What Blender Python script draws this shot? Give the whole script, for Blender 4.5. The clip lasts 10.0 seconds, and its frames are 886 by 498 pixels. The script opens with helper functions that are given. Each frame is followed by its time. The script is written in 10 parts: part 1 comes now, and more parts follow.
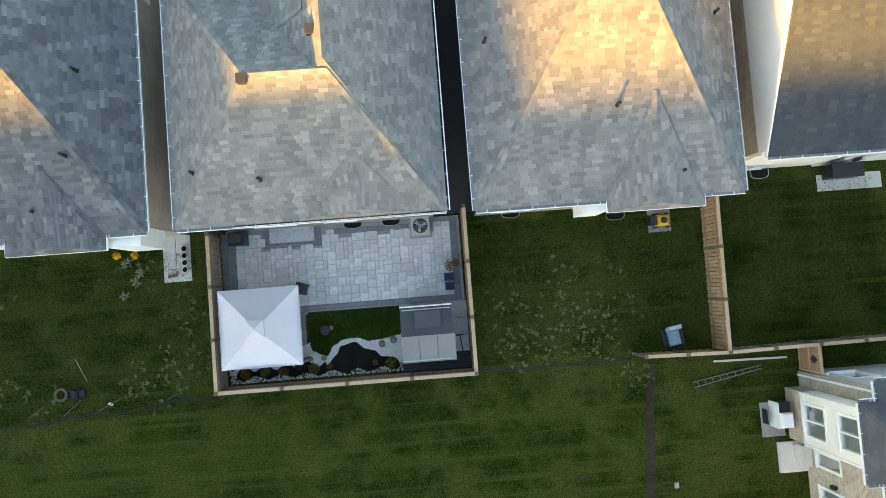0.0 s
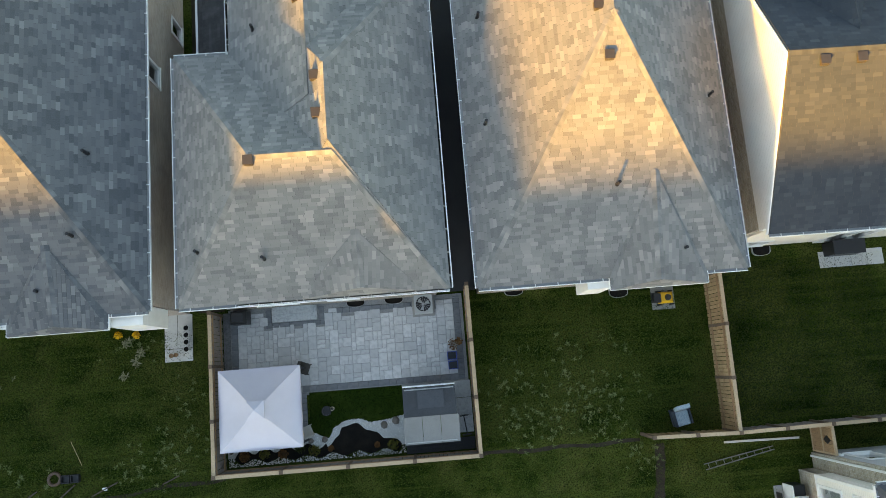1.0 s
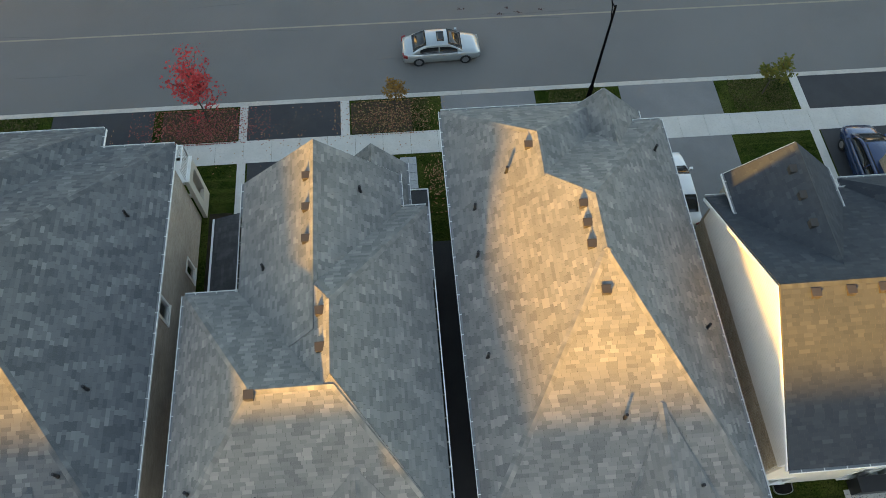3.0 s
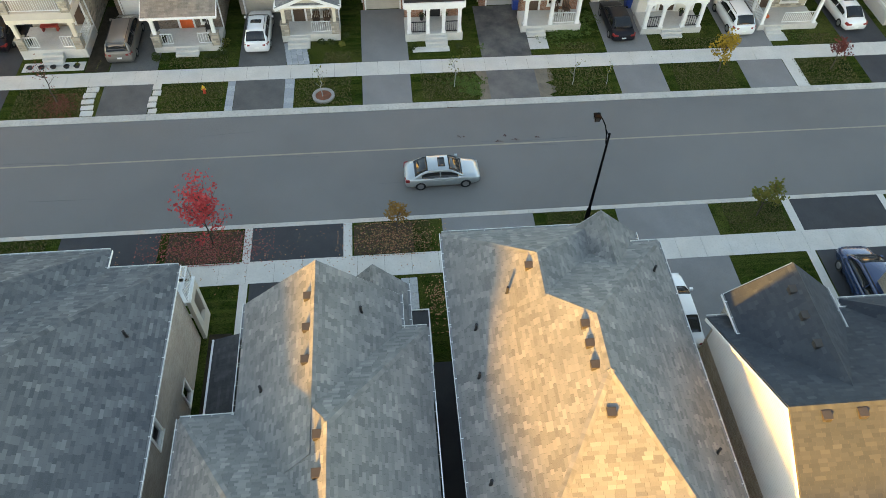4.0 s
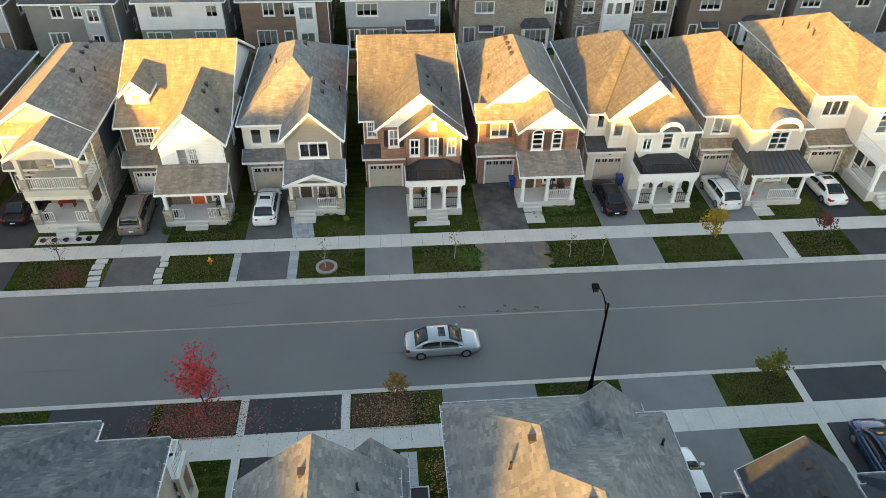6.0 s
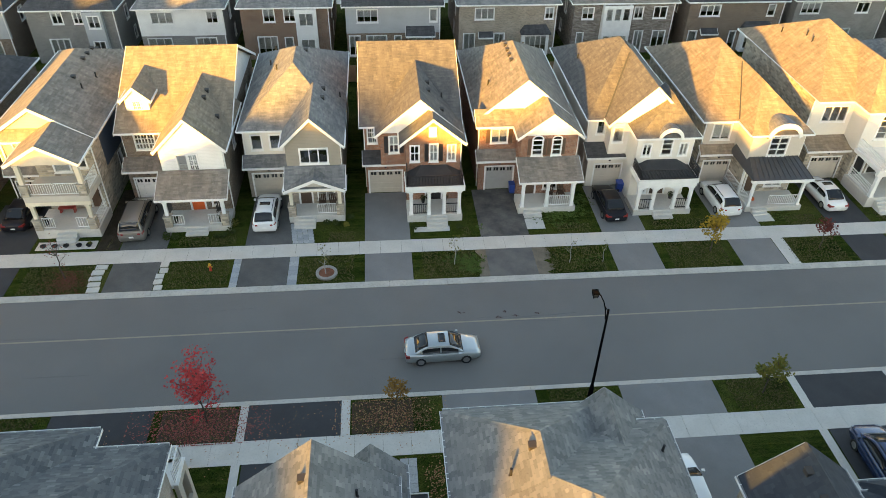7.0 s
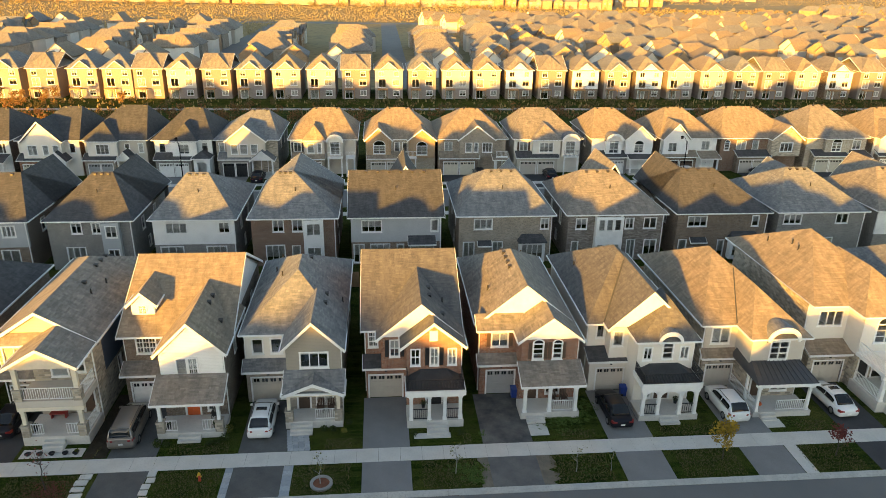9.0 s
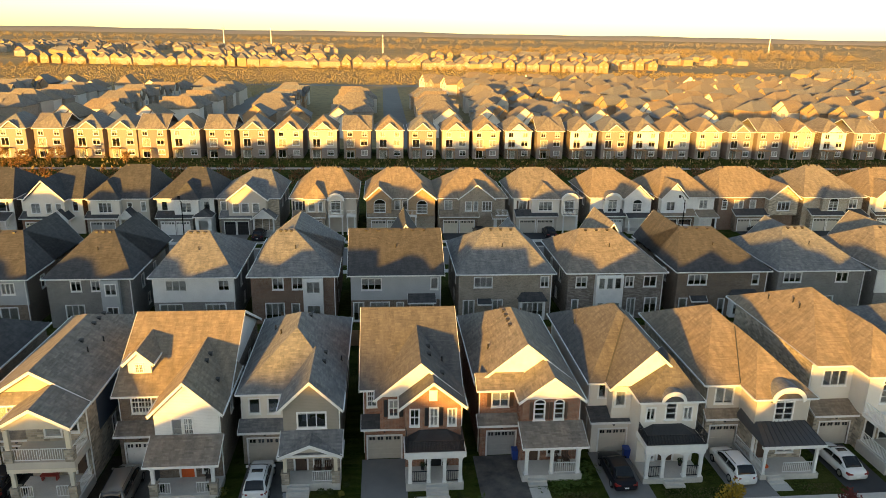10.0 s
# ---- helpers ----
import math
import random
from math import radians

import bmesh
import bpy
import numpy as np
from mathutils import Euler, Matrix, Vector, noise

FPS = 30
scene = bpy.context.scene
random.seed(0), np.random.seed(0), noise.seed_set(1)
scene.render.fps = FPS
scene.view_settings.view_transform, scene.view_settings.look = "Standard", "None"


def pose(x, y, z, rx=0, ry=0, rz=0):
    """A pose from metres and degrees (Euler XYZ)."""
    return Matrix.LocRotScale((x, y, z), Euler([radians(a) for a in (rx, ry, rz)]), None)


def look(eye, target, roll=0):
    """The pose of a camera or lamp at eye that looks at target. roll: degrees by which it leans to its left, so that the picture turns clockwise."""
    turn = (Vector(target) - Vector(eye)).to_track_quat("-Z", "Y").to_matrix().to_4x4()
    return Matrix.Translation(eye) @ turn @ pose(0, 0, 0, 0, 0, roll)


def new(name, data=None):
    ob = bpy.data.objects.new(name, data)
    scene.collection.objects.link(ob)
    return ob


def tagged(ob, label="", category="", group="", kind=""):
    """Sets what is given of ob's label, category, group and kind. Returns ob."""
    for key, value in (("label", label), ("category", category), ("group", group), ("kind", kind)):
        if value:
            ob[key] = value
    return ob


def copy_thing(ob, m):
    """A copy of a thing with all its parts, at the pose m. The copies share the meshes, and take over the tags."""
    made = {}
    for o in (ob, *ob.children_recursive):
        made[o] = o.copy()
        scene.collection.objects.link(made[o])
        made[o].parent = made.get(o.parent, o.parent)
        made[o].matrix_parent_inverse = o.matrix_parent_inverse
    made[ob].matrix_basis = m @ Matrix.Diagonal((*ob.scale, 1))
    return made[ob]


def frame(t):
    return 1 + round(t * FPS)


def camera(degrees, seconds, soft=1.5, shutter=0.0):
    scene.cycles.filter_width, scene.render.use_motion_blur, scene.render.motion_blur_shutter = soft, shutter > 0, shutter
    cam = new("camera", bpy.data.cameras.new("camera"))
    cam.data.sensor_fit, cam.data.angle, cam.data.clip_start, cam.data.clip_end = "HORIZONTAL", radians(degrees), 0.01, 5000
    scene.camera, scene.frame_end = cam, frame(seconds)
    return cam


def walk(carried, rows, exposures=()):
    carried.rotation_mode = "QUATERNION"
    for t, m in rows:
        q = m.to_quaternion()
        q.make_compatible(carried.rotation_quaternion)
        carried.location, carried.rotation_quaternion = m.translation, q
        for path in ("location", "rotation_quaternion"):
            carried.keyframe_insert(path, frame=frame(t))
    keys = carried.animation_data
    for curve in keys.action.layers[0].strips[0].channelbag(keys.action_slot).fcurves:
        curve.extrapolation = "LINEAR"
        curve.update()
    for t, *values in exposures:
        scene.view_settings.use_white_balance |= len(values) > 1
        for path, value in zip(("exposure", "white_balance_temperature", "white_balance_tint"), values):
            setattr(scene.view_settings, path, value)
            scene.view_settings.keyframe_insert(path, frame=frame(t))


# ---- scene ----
cam = camera(63.9, 10.0, soft=0.75)
HEIGHT = 32.0
# seconds, yaw, pitch, roll of a camera hovering at one place
PATH = [
    (0.0, -31.400, -86.403, 27.012),
    (0.5, -19.940, -84.336, 15.497),
    (1.0, -12.760, -80.401, 8.243),
    (1.5, -9.745, -75.911, 5.205),
    (2.0, -8.266, -71.272, 3.701),
    (2.5, -7.414, -66.519, 2.823),
    (2.7, -7.190, -64.640, 2.560),
    (3.8, -6.181, -54.084, 1.596),
    (4.0, -6.109, -52.129, 1.557),
    (4.5, -5.877, -47.293, 1.394),
    (5.0, -5.691, -42.769, 1.253),
    (5.5, -5.618, -39.748, 1.217),
    (5.7, -5.613, -38.930, 1.213),
    (6.8, -5.583, -38.200, 1.190),
    (7.0, -5.579, -38.028, 1.187),
    (7.5, -5.523, -35.502, 1.207),
    (8.0, -5.416, -31.173, 1.136),
    (8.5, -5.285, -26.352, 1.033),
    (9.0, -5.161, -21.705, 0.976),
    (9.5, -5.118, -18.689, 1.031),
    (10.0, -5.083, -17.024, 1.014),
]
walk(cam, [(t, pose(0, 0, HEIGHT, 90 + pitch, 0, yaw) @ pose(0, 0, 0, 0, 0, roll)) for t, yaw, pitch, roll in PATH],
     [(t, e, k, 10) for t, e, k in ((0.0, 3.0, 8700), (1.0, 2.7, 8700), (2.0, 2.5, 8700), (2.5, 2.3, 8700), (4.0, 2.7, 8800), (4.5, 2.8, 8800), (5.0, 2.66, 8800), (5.5, 2.48, 8700), (7.0, 2.36, 8650), (8.0, 2.1, 8400), (8.5, 1.9, 8300), (9.0, 1.78, 8200), (9.5, 1.6, 8100), (10.0, 1.3, 8000))])

# ---- light ----
SUN_AZ, SUN_EL = 25.5, 4.0
world = bpy.data.worlds.new("sky")
scene.world = world
world.use_nodes = True
wn, wl = world.node_tree.nodes, world.node_tree.links
wn.clear()
sky = wn.new("ShaderNodeTexSky")
sky.sky_type, sky.sun_disc = "NISHITA", False
sky.sun_elevation, sky.sun_rotation = radians(SUN_EL + 3.2), radians(180 + SUN_AZ)
sky.air_density, sky.dust_density, sky.ozone_density = 0.75, 0.35, 1.0
bg = wn.new("ShaderNodeBackground")
bg.inputs["Strength"].default_value = 0.15
wo = wn.new("ShaderNodeOutputWorld")
wl.new(sky.outputs["Color"], bg.inputs["Color"])
wl.new(bg.outputs["Background"], wo.inputs["Surface"])
sun = new("sun", bpy.data.lights.new("sun", "SUN"))
sun.data.energy, sun.data.angle, sun.data.color = 6.0, radians(1.5), (1.0, 0.55, 0.105)
_a, _e = radians(SUN_AZ), radians(SUN_EL)
sun.matrix_world = look((0, 0, 60), (math.sin(_a) * math.cos(_e), math.cos(_a) * math.cos(_e), 60 - math.sin(_e)))


# ---- materials ----
def mat(name):
    m = bpy.data.materials.new(name)
    m.use_nodes = True
    nt = m.node_tree
    b = nt.nodes["Principled BSDF"]
    return m, nt.nodes, nt.links, b


def node(nodes, kind, **kw):
    n = nodes.new(kind)
    for k, v in kw.items():
        n.inputs[k].default_value = v
    return n


def mixc(nodes, links, fac, a, b, blend="MIX"):
    n = nodes.new("ShaderNodeMix")
    n.data_type, n.blend_type = "RGBA", blend
    for sock, val in ((n.inputs[0], fac), (n.inputs[6], a), (n.inputs[7], b)):
        if isinstance(val, (int, float)):
            sock.default_value = val
        elif isinstance(val, tuple):
            sock.default_value = (*val, 1)
        else:
            links.new(val, sock)
    return n.outputs[2]


def ramp(nodes, links, fac, lo, hi):
    n = nodes.new("ShaderNodeMapRange")
    links.new(fac, n.inputs[0])
    n.inputs[1].default_value, n.inputs[2].default_value = lo, hi
    return n.outputs[0]


def coords(nodes, links, kind="Object", scale=(1, 1, 1)):
    c = nodes.new("ShaderNodeTexCoord")
    mp = nodes.new("ShaderNodeMapping")
    mp.inputs["Scale"].default_value = scale
    links.new(c.outputs[kind], mp.inputs["Vector"])
    return mp.outputs["Vector"]


def noise_tex(nodes, links, vec, scale, detail=4.0, rough=0.6):
    n = node(nodes, "ShaderNodeTexNoise", Scale=scale, Detail=detail, Roughness=rough)
    links.new(vec, n.inputs["Vector"])
    return n.outputs["Fac"]


def bump(nodes, links, b, height, strength, dist=0.02):
    n = node(nodes, "ShaderNodeBump", Strength=strength, Distance=dist)
    links.new(height, n.inputs["Height"])
    links.new(n.outputs["Normal"], b.inputs["Normal"])


def rough_mat(name, c1, c2, s1=0.6, s2=12.0, rough=0.9, bumpy=0.3, kind="Object", c3=None, stretch=(1, 1, 1)):
    """Two colours at a large scale, a third grain at a small one."""
    m, n, l, b = mat(name)
    v = coords(n, l, kind, stretch)
    big = ramp(n, l, noise_tex(n, l, v, s1, 5), 0.35, 0.65)
    fine = noise_tex(n, l, v, s2, 3)
    col = mixc(n, l, big, c1, c2)
    c3 = c3 or tuple(0.55 * x for x in c1)
    col = mixc(n, l, ramp(n, l, fine, 0.5, 0.78), col, c3)
    l.new(col, b.inputs["Base Color"])
    b.inputs["Roughness"].default_value = rough
    bump(n, l, b, fine, bumpy)
    return m


def shingle_mat(name, c1, c2, c3, tabs=(0.31, 0.145)):
    """Laminated shingles: courses of tabs in three tones, on the slope's own metres."""
    m, n, l, b = mat(name)
    v = coords(n, l, "UV")
    br = node(n, "ShaderNodeTexBrick", Scale=1.0)
    br.offset, br.inputs["Brick Width"].default_value, br.inputs["Row Height"].default_value = 0.37, *tabs
    br.inputs["Mortar Size"].default_value, br.inputs["Bias"].default_value = 0.006, 0.0
    br.inputs["Color1"].default_value, br.inputs["Color2"].default_value = (0, 0, 0, 1), (1, 1, 1, 1)
    br.inputs["Mortar"].default_value = (0.1, 0.1, 0.1, 1)
    l.new(v, br.inputs["Vector"])
    v2 = coords(n, l, "UV", (0.73, 1, 1))
    br2 = node(n, "ShaderNodeTexBrick", Scale=1.0)
    br2.offset, br2.inputs["Brick Width"].default_value, br2.inputs["Row Height"].default_value = 0.61, tabs[0] * 1.6, tabs[1]
    br2.inputs["Mortar Size"].default_value = 0.0
    br2.inputs["Color1"].default_value, br2.inputs["Color2"].default_value = (0, 0, 0, 1), (1, 1, 1, 1)
    l.new(v2, br2.inputs["Vector"])
    col = mixc(n, l, br.outputs["Color"], c1, c2)
    col = mixc(n, l, ramp(n, l, br2.outputs["Color"], 0.3, 1.3), col, c3)
    mp = node(n, "ShaderNodeMapping")
    l.new(v, mp.inputs["Vector"])
    mp.inputs["Rotation"].default_value, mp.inputs["Scale"].default_value = (0, 0, 0.62), (1.7, 0.55, 1)
    step = noise_tex(n, l, mp.outputs["Vector"], 1.0, 3, 0.7)
    col = mixc(n, l, ramp(n, l, step, 0.4, 0.62), mixc(n, l, 1.0, col, (0.70, 0.71, 0.73), "MULTIPLY"), mixc(n, l, 1.0, col, (1.1, 1.09, 1.07), "MULTIPLY"))
    patch = noise_tex(n, l, v, 0.35, 4)
    col = mixc(n, l, ramp(n, l, patch, 0.3, 0.7), col, mixc(n, l, 0.5, col, (0.9, 0.9, 0.9), "MULTIPLY"))
    grit = noise_tex(n, l, v, 90, 2)
    col = mixc(n, l, ramp(n, l, grit, 0.45, 0.8), col, c2)
    l.new(col, b.inputs["Base Color"])
    b.inputs["Roughness"].default_value = 0.95
    bump(n, l, b, br.outputs["Fac"], 0.5, 0.01)
    return m


def tab_mat(name, c1, c2, c3):
    """Shingle tabs that are pieces of their own: a tone for each, in the stepped diagonals of strip shingles."""
    m, n, l, b = mat(name)
    r = n.new("ShaderNodeNewGeometry").outputs["Random Per Island"]
    v = coords(n, l, "Object")
    uv = coords(n, l, "UV")
    mp = node(n, "ShaderNodeMapping")
    l.new(uv, mp.inputs["Vector"])
    mp.inputs["Rotation"].default_value = (0, 0, 0.62)
    mp.inputs["Scale"].default_value = (2.6, 0.75, 1)
    diag = ramp(n, l, noise_tex(n, l, mp.outputs["Vector"], 1.0, 1, 0.4), 0.36, 0.64)
    add = n.new("ShaderNodeMath")
    add.operation = "MULTIPLY_ADD"
    l.new(diag, add.inputs[0])
    add.inputs[1].default_value = 1.3
    l.new(r, add.inputs[2])
    tone = add.outputs[0]
    col = mixc(n, l, ramp(n, l, tone, 0.35, 1.65), c1, c2)
    col = mixc(n, l, ramp(n, l, tone, 1.65, 2.25), col, c3)
    col = mixc(n, l, ramp(n, l, noise_tex(n, l, v, 0.3, 4), 0.3, 0.7), col, mixc(n, l, 0.6, col, (0.84, 0.85, 0.87), "MULTIPLY"))
    grit = noise_tex(n, l, v, 70, 2)
    col = mixc(n, l, ramp(n, l, grit, 0.5, 0.9), col, c2)
    l.new(col, b.inputs["Base Color"])
    b.inputs["Roughness"].default_value = 0.95
    b.inputs["Specular IOR Level"].default_value = 0.25
    bump(n, l, b, grit, 0.2, 0.01)
    return m


def brick_mat(name, c1, c2, mortar, w=0.22, h=0.075, ms=0.008):
    m, n, l, b = mat(name)
    v = coords(n, l, "UV")
    br = node(n, "ShaderNodeTexBrick", Scale=1.0)
    br.inputs["Brick Width"].default_value, br.inputs["Row Height"].default_value = w, h
    br.inputs["Mortar Size"].default_value = ms
    br.inputs["Color1"].default_value, br.inputs["Color2"].default_value = (*c1, 1), (*c2, 1)
    br.inputs["Mortar"].default_value = (*mortar, 1)
    l.new(v, br.inputs["Vector"])
    big = noise_tex(n, l, v, 0.8, 4)
    col = mixc(n, l, ramp(n, l, big, 0.35, 0.7), br.outputs["Color"], mixc(n, l, 1.0, br.outputs["Color"], (0.78, 0.78, 0.78), "MULTIPLY"))
    l.new(col, b.inputs["Base Color"])
    b.inputs["Roughness"].default_value = 0.9
    bump(n, l, b, br.outputs["Fac"], -0.4, 0.01)
    return m


def siding_mat(name, c, pitch=0.12):
    """Lapped boards: a saw-tooth height down the wall."""
    m, n, l, b = mat(name)
    v = coords(n, l, "UV")
    s = n.new("ShaderNodeSeparateXYZ")
    l.new(v, s.inputs[0])
    d = n.new("ShaderNodeMath")
    d.operation = "DIVIDE"
    d.inputs[1].default_value = pitch
    l.new(s.outputs["Y"], d.inputs[0])
    f = n.new("ShaderNodeMath")
    f.operation = "FRACT"
    l.new(d.outputs[0], f.inputs[0])
    dirt = noise_tex(n, l, v, 0.7, 5)
    line = ramp(n, l, f.outputs[0], 0.9, 1.0)
    col = mixc(n, l, ramp(n, l, dirt, 0.4, 0.75), c, tuple(0.88 * x for x in c))
    col = mixc(n, l, line, col, tuple(0.6 * x for x in c))
    l.new(col, b.inputs["Base Color"])
    b.inputs["Roughness"].default_value = 0.6
    bump(n, l, b, f.outputs[0], -0.5, 0.012)
    return m


def paint_mat(name, c, rough=0.45, metal=0.0, dirt=0.12, scale=2.0, coat=0.0):
    m, n, l, b = mat(name)
    v = coords(n, l, "Object")
    f = noise_tex(n, l, v, scale, 5)
    l.new(mixc(n, l, ramp(n, l, f, 0.35, 0.75), c, tuple((1 - dirt) * x for x in c)), b.inputs["Base Color"])
    b.inputs["Roughness"].default_value, b.inputs["Metallic"].default_value = rough, metal
    b.inputs["Coat Weight"].default_value = coat
    return m


def glass_mat(name, tint=(0.75, 0.8, 0.85), share=0.7):
    """A pane: partly seen through, partly mirrored, more so at grazing angles."""
    m, n, l, b = mat(name)
    n.remove(b)
    t = node(n, "ShaderNodeBsdfTransparent", Color=(*tint, 1))
    g = node(n, "ShaderNodeBsdfGlossy", Roughness=0.03, Color=(0.9, 0.9, 0.9, 1))
    fr = node(n, "ShaderNodeFresnel", IOR=1.5)
    mx = n.new("ShaderNodeMixShader")
    ad = n.new("ShaderNodeMath")
    ad.operation, ad.use_clamp, ad.inputs[1].default_value = "ADD", True, share * 0.25
    l.new(fr.outputs[0], ad.inputs[0])
    l.new(ad.outputs[0], mx.inputs[0])
    l.new(t.outputs[0], mx.inputs[1])
    l.new(g.outputs[0], mx.inputs[2])
    l.new(mx.outputs[0], n["Material Output"].inputs["Surface"])
    return m


def leaf_mat(name, c1, c2):
    m, n, l, b = mat(name)
    g = n.new("ShaderNodeNewGeometry")
    l.new(mixc(n, l, g.outputs["Random Per Island"], c1, c2), b.inputs["Base Color"])
    b.inputs["Roughness"].default_value = 0.8
    b.inputs["Specular IOR Level"].default_value = 0.15
    return m


def piece_mat(name, c1, c2, c3, s=6.0):
    """Pavers and boards: a tone for each object."""
    m, n, l, b = mat(name)
    o = n.new("ShaderNodeObjectInfo")
    v = coords(n, l, "Object")
    col = mixc(n, l, o.outputs["Random"], c1, c2)
    f = noise_tex(n, l, v, s, 5)
    col = mixc(n, l, ramp(n, l, f, 0.45, 0.8), col, c3)
    l.new(col, b.inputs["Base Color"])
    b.inputs["Roughness"].default_value = 0.85
    bump(n, l, b, f, 0.3, 0.01)
    return m


SH_GREY = shingle_mat("shingle_grey", (0.16, 0.165, 0.17), (0.25, 0.25, 0.245), (0.11, 0.115, 0.12))
SH_BROWN = shingle_mat("shingle_brown", (0.19, 0.17, 0.15), (0.28, 0.25, 0.215), (0.13, 0.115, 0.10))
SH_DARK = shingle_mat("shingle_dark", (0.055, 0.056, 0.060), (0.085, 0.085, 0.088), (0.040, 0.041, 0.044))
SH_TAN = shingle_mat("shingle_tan", (0.24, 0.19, 0.14), (0.31, 0.25, 0.185), (0.18, 0.14, 0.105))
SH_BLUE = shingle_mat("shingle_blue_grey", (0.105, 0.112, 0.122), (0.15, 0.156, 0.165), (0.085, 0.09, 0.1))
SH_NAVY = shingle_mat("shingle_slate_brown", (0.105, 0.10, 0.10), (0.155, 0.145, 0.135), (0.08, 0.078, 0.08))
UNDERLAY = rough_mat("shingle_underlay", (0.05, 0.052, 0.055), (0.065, 0.066, 0.068), 2, 30, 0.95, 0.2)
TAB_GREY = tab_mat("shingle_tabs_grey", (0.134, 0.137, 0.137), (0.213, 0.212, 0.205), (0.275, 0.268, 0.253))
TAB_BLUE = tab_mat("shingle_tabs_blue", (0.073, 0.080, 0.088), (0.132, 0.139, 0.146), (0.19, 0.195, 0.198))
TAB_SLATE = tab_mat("shingle_tabs_worn_slate", (0.066, 0.069, 0.076), (0.084, 0.087, 0.093), (0.105, 0.106, 0.110))
TAB_DARK = tab_mat("shingle_tabs_slate", (0.034, 0.042, 0.053), (0.046, 0.054, 0.065), (0.063, 0.069, 0.079))
BR_RED = brick_mat("brick_red", (0.34, 0.135, 0.07), (0.19, 0.075, 0.045), (0.42, 0.35, 0.29))
BR_GOLD = brick_mat("brick_gold", (0.40, 0.255, 0.14), (0.33, 0.205, 0.115), (0.42, 0.34, 0.25))
BR_RUST = brick_mat("brick_rust", (0.23, 0.13, 0.085), (0.16, 0.09, 0.06), (0.30, 0.26, 0.22))
BR_BROWN = brick_mat("brick_brown", (0.23, 0.16, 0.11), (0.115, 0.082, 0.06), (0.32, 0.28, 0.24))
BR_BUFF = brick_mat("brick_buff", (0.46, 0.40, 0.31), (0.29, 0.245, 0.185), (0.55, 0.52, 0.47))
BR_TAUPE = brick_mat("brick_taupe", (0.38, 0.315, 0.25), (0.235, 0.198, 0.158), (0.42, 0.375, 0.32))
BR_TAN = brick_mat("brick_tan", (0.47, 0.395, 0.335), (0.37, 0.305, 0.255), (0.50, 0.45, 0.40))
BR_GREY = brick_mat("brick_grey", (0.25, 0.24, 0.225), (0.18, 0.17, 0.16), (0.34, 0.33, 0.31))
ST_LIGHT = brick_mat("stone_light", (0.56, 0.48, 0.37), (0.25, 0.215, 0.17), (0.40, 0.37, 0.33), 0.42, 0.18, 0.014)
ST_DARK = brick_mat("stone_dark", (0.16, 0.13, 0.11), (0.36, 0.32, 0.28), (0.14, 0.125, 0.11), 0.36, 0.1, 0.012)
SD_WHITE = siding_mat("siding_white", (0.78, 0.78, 0.76))
SD_CREAM = siding_mat("siding_cream", (0.82, 0.79, 0.73))
SD_GREY = siding_mat("siding_grey", (0.42, 0.44, 0.45))
SD_TAUPE = siding_mat("siding_taupe", (0.30, 0.27, 0.23))
SD_NAVY = siding_mat("siding_navy", (0.045, 0.065, 0.10))
SD_SAND = siding_mat("siding_sand", (0.55, 0.47, 0.35))
STUCCO = rough_mat("stucco_cream", (0.74, 0.70, 0.63), (0.68, 0.64, 0.57), 0.5, 40, 0.9, 0.2, "UV", (0.62, 0.58, 0.52))
STUCCO_G = rough_mat("stucco_greige", (0.56, 0.51, 0.44), (0.50, 0.455, 0.39), 0.5, 40, 0.9, 0.2, "UV", (0.46, 0.42, 0.36))
WHITE = paint_mat("white_trim", (0.80, 0.80, 0.78), 0.45)
CREAM = paint_mat("cream_trim", (0.70, 0.63, 0.50), 0.5)
GREY_P = paint_mat("grey_paint", (0.34, 0.35, 0.35), 0.5)
TAUPE_P = paint_mat("taupe_paint", (0.50, 0.465, 0.40), 0.5)
BLACK_P = paint_mat("black_paint", (0.02, 0.02, 0.022), 0.4)
ORANGE_P = paint_mat("orange_paint", (0.75, 0.13, 0.03), 0.4)
BROWN_P = paint_mat("brown_paint", (0.10, 0.06, 0.04), 0.45)
MET_ROOF = paint_mat("metal_roof", (0.085, 0.085, 0.09), 0.4, 0.3)
STEEL = paint_mat("steel", (0.45, 0.46, 0.47), 0.35, 0.9)
DARK_MET = paint_mat("dark_metal", (0.03, 0.03, 0.033), 0.45, 0.5)
RUBBER = paint_mat("rubber", (0.018, 0.018, 0.019), 0.8)
BLIND = paint_mat("window_blind", (0.70, 0.68, 0.63), 0.8)
GLASS = glass_mat("window_glass")
CARGLASS = glass_mat("car_glass", (0.10, 0.12, 0.13), 0.3)
ASPHALT = rough_mat("asphalt_road", (0.178, 0.173, 0.164), (0.148, 0.145, 0.139), 0.12, 60, 0.92, 0.2, c3=(0.114, 0.112, 0.108))
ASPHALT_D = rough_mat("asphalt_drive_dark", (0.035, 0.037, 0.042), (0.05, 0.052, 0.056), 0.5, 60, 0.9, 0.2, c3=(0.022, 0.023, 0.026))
ASPHALT_M = rough_mat("asphalt_drive_mid", (0.12, 0.12, 0.116), (0.078, 0.078, 0.077), 0.6, 40, 0.92, 0.2, c3=(0.055, 0.055, 0.055))
ASPHALT_L = rough_mat("asphalt_drive_grey", (0.225, 0.222, 0.218), (0.18, 0.178, 0.176), 0.4, 50, 0.92, 0.2, c3=(0.14, 0.139, 0.138))
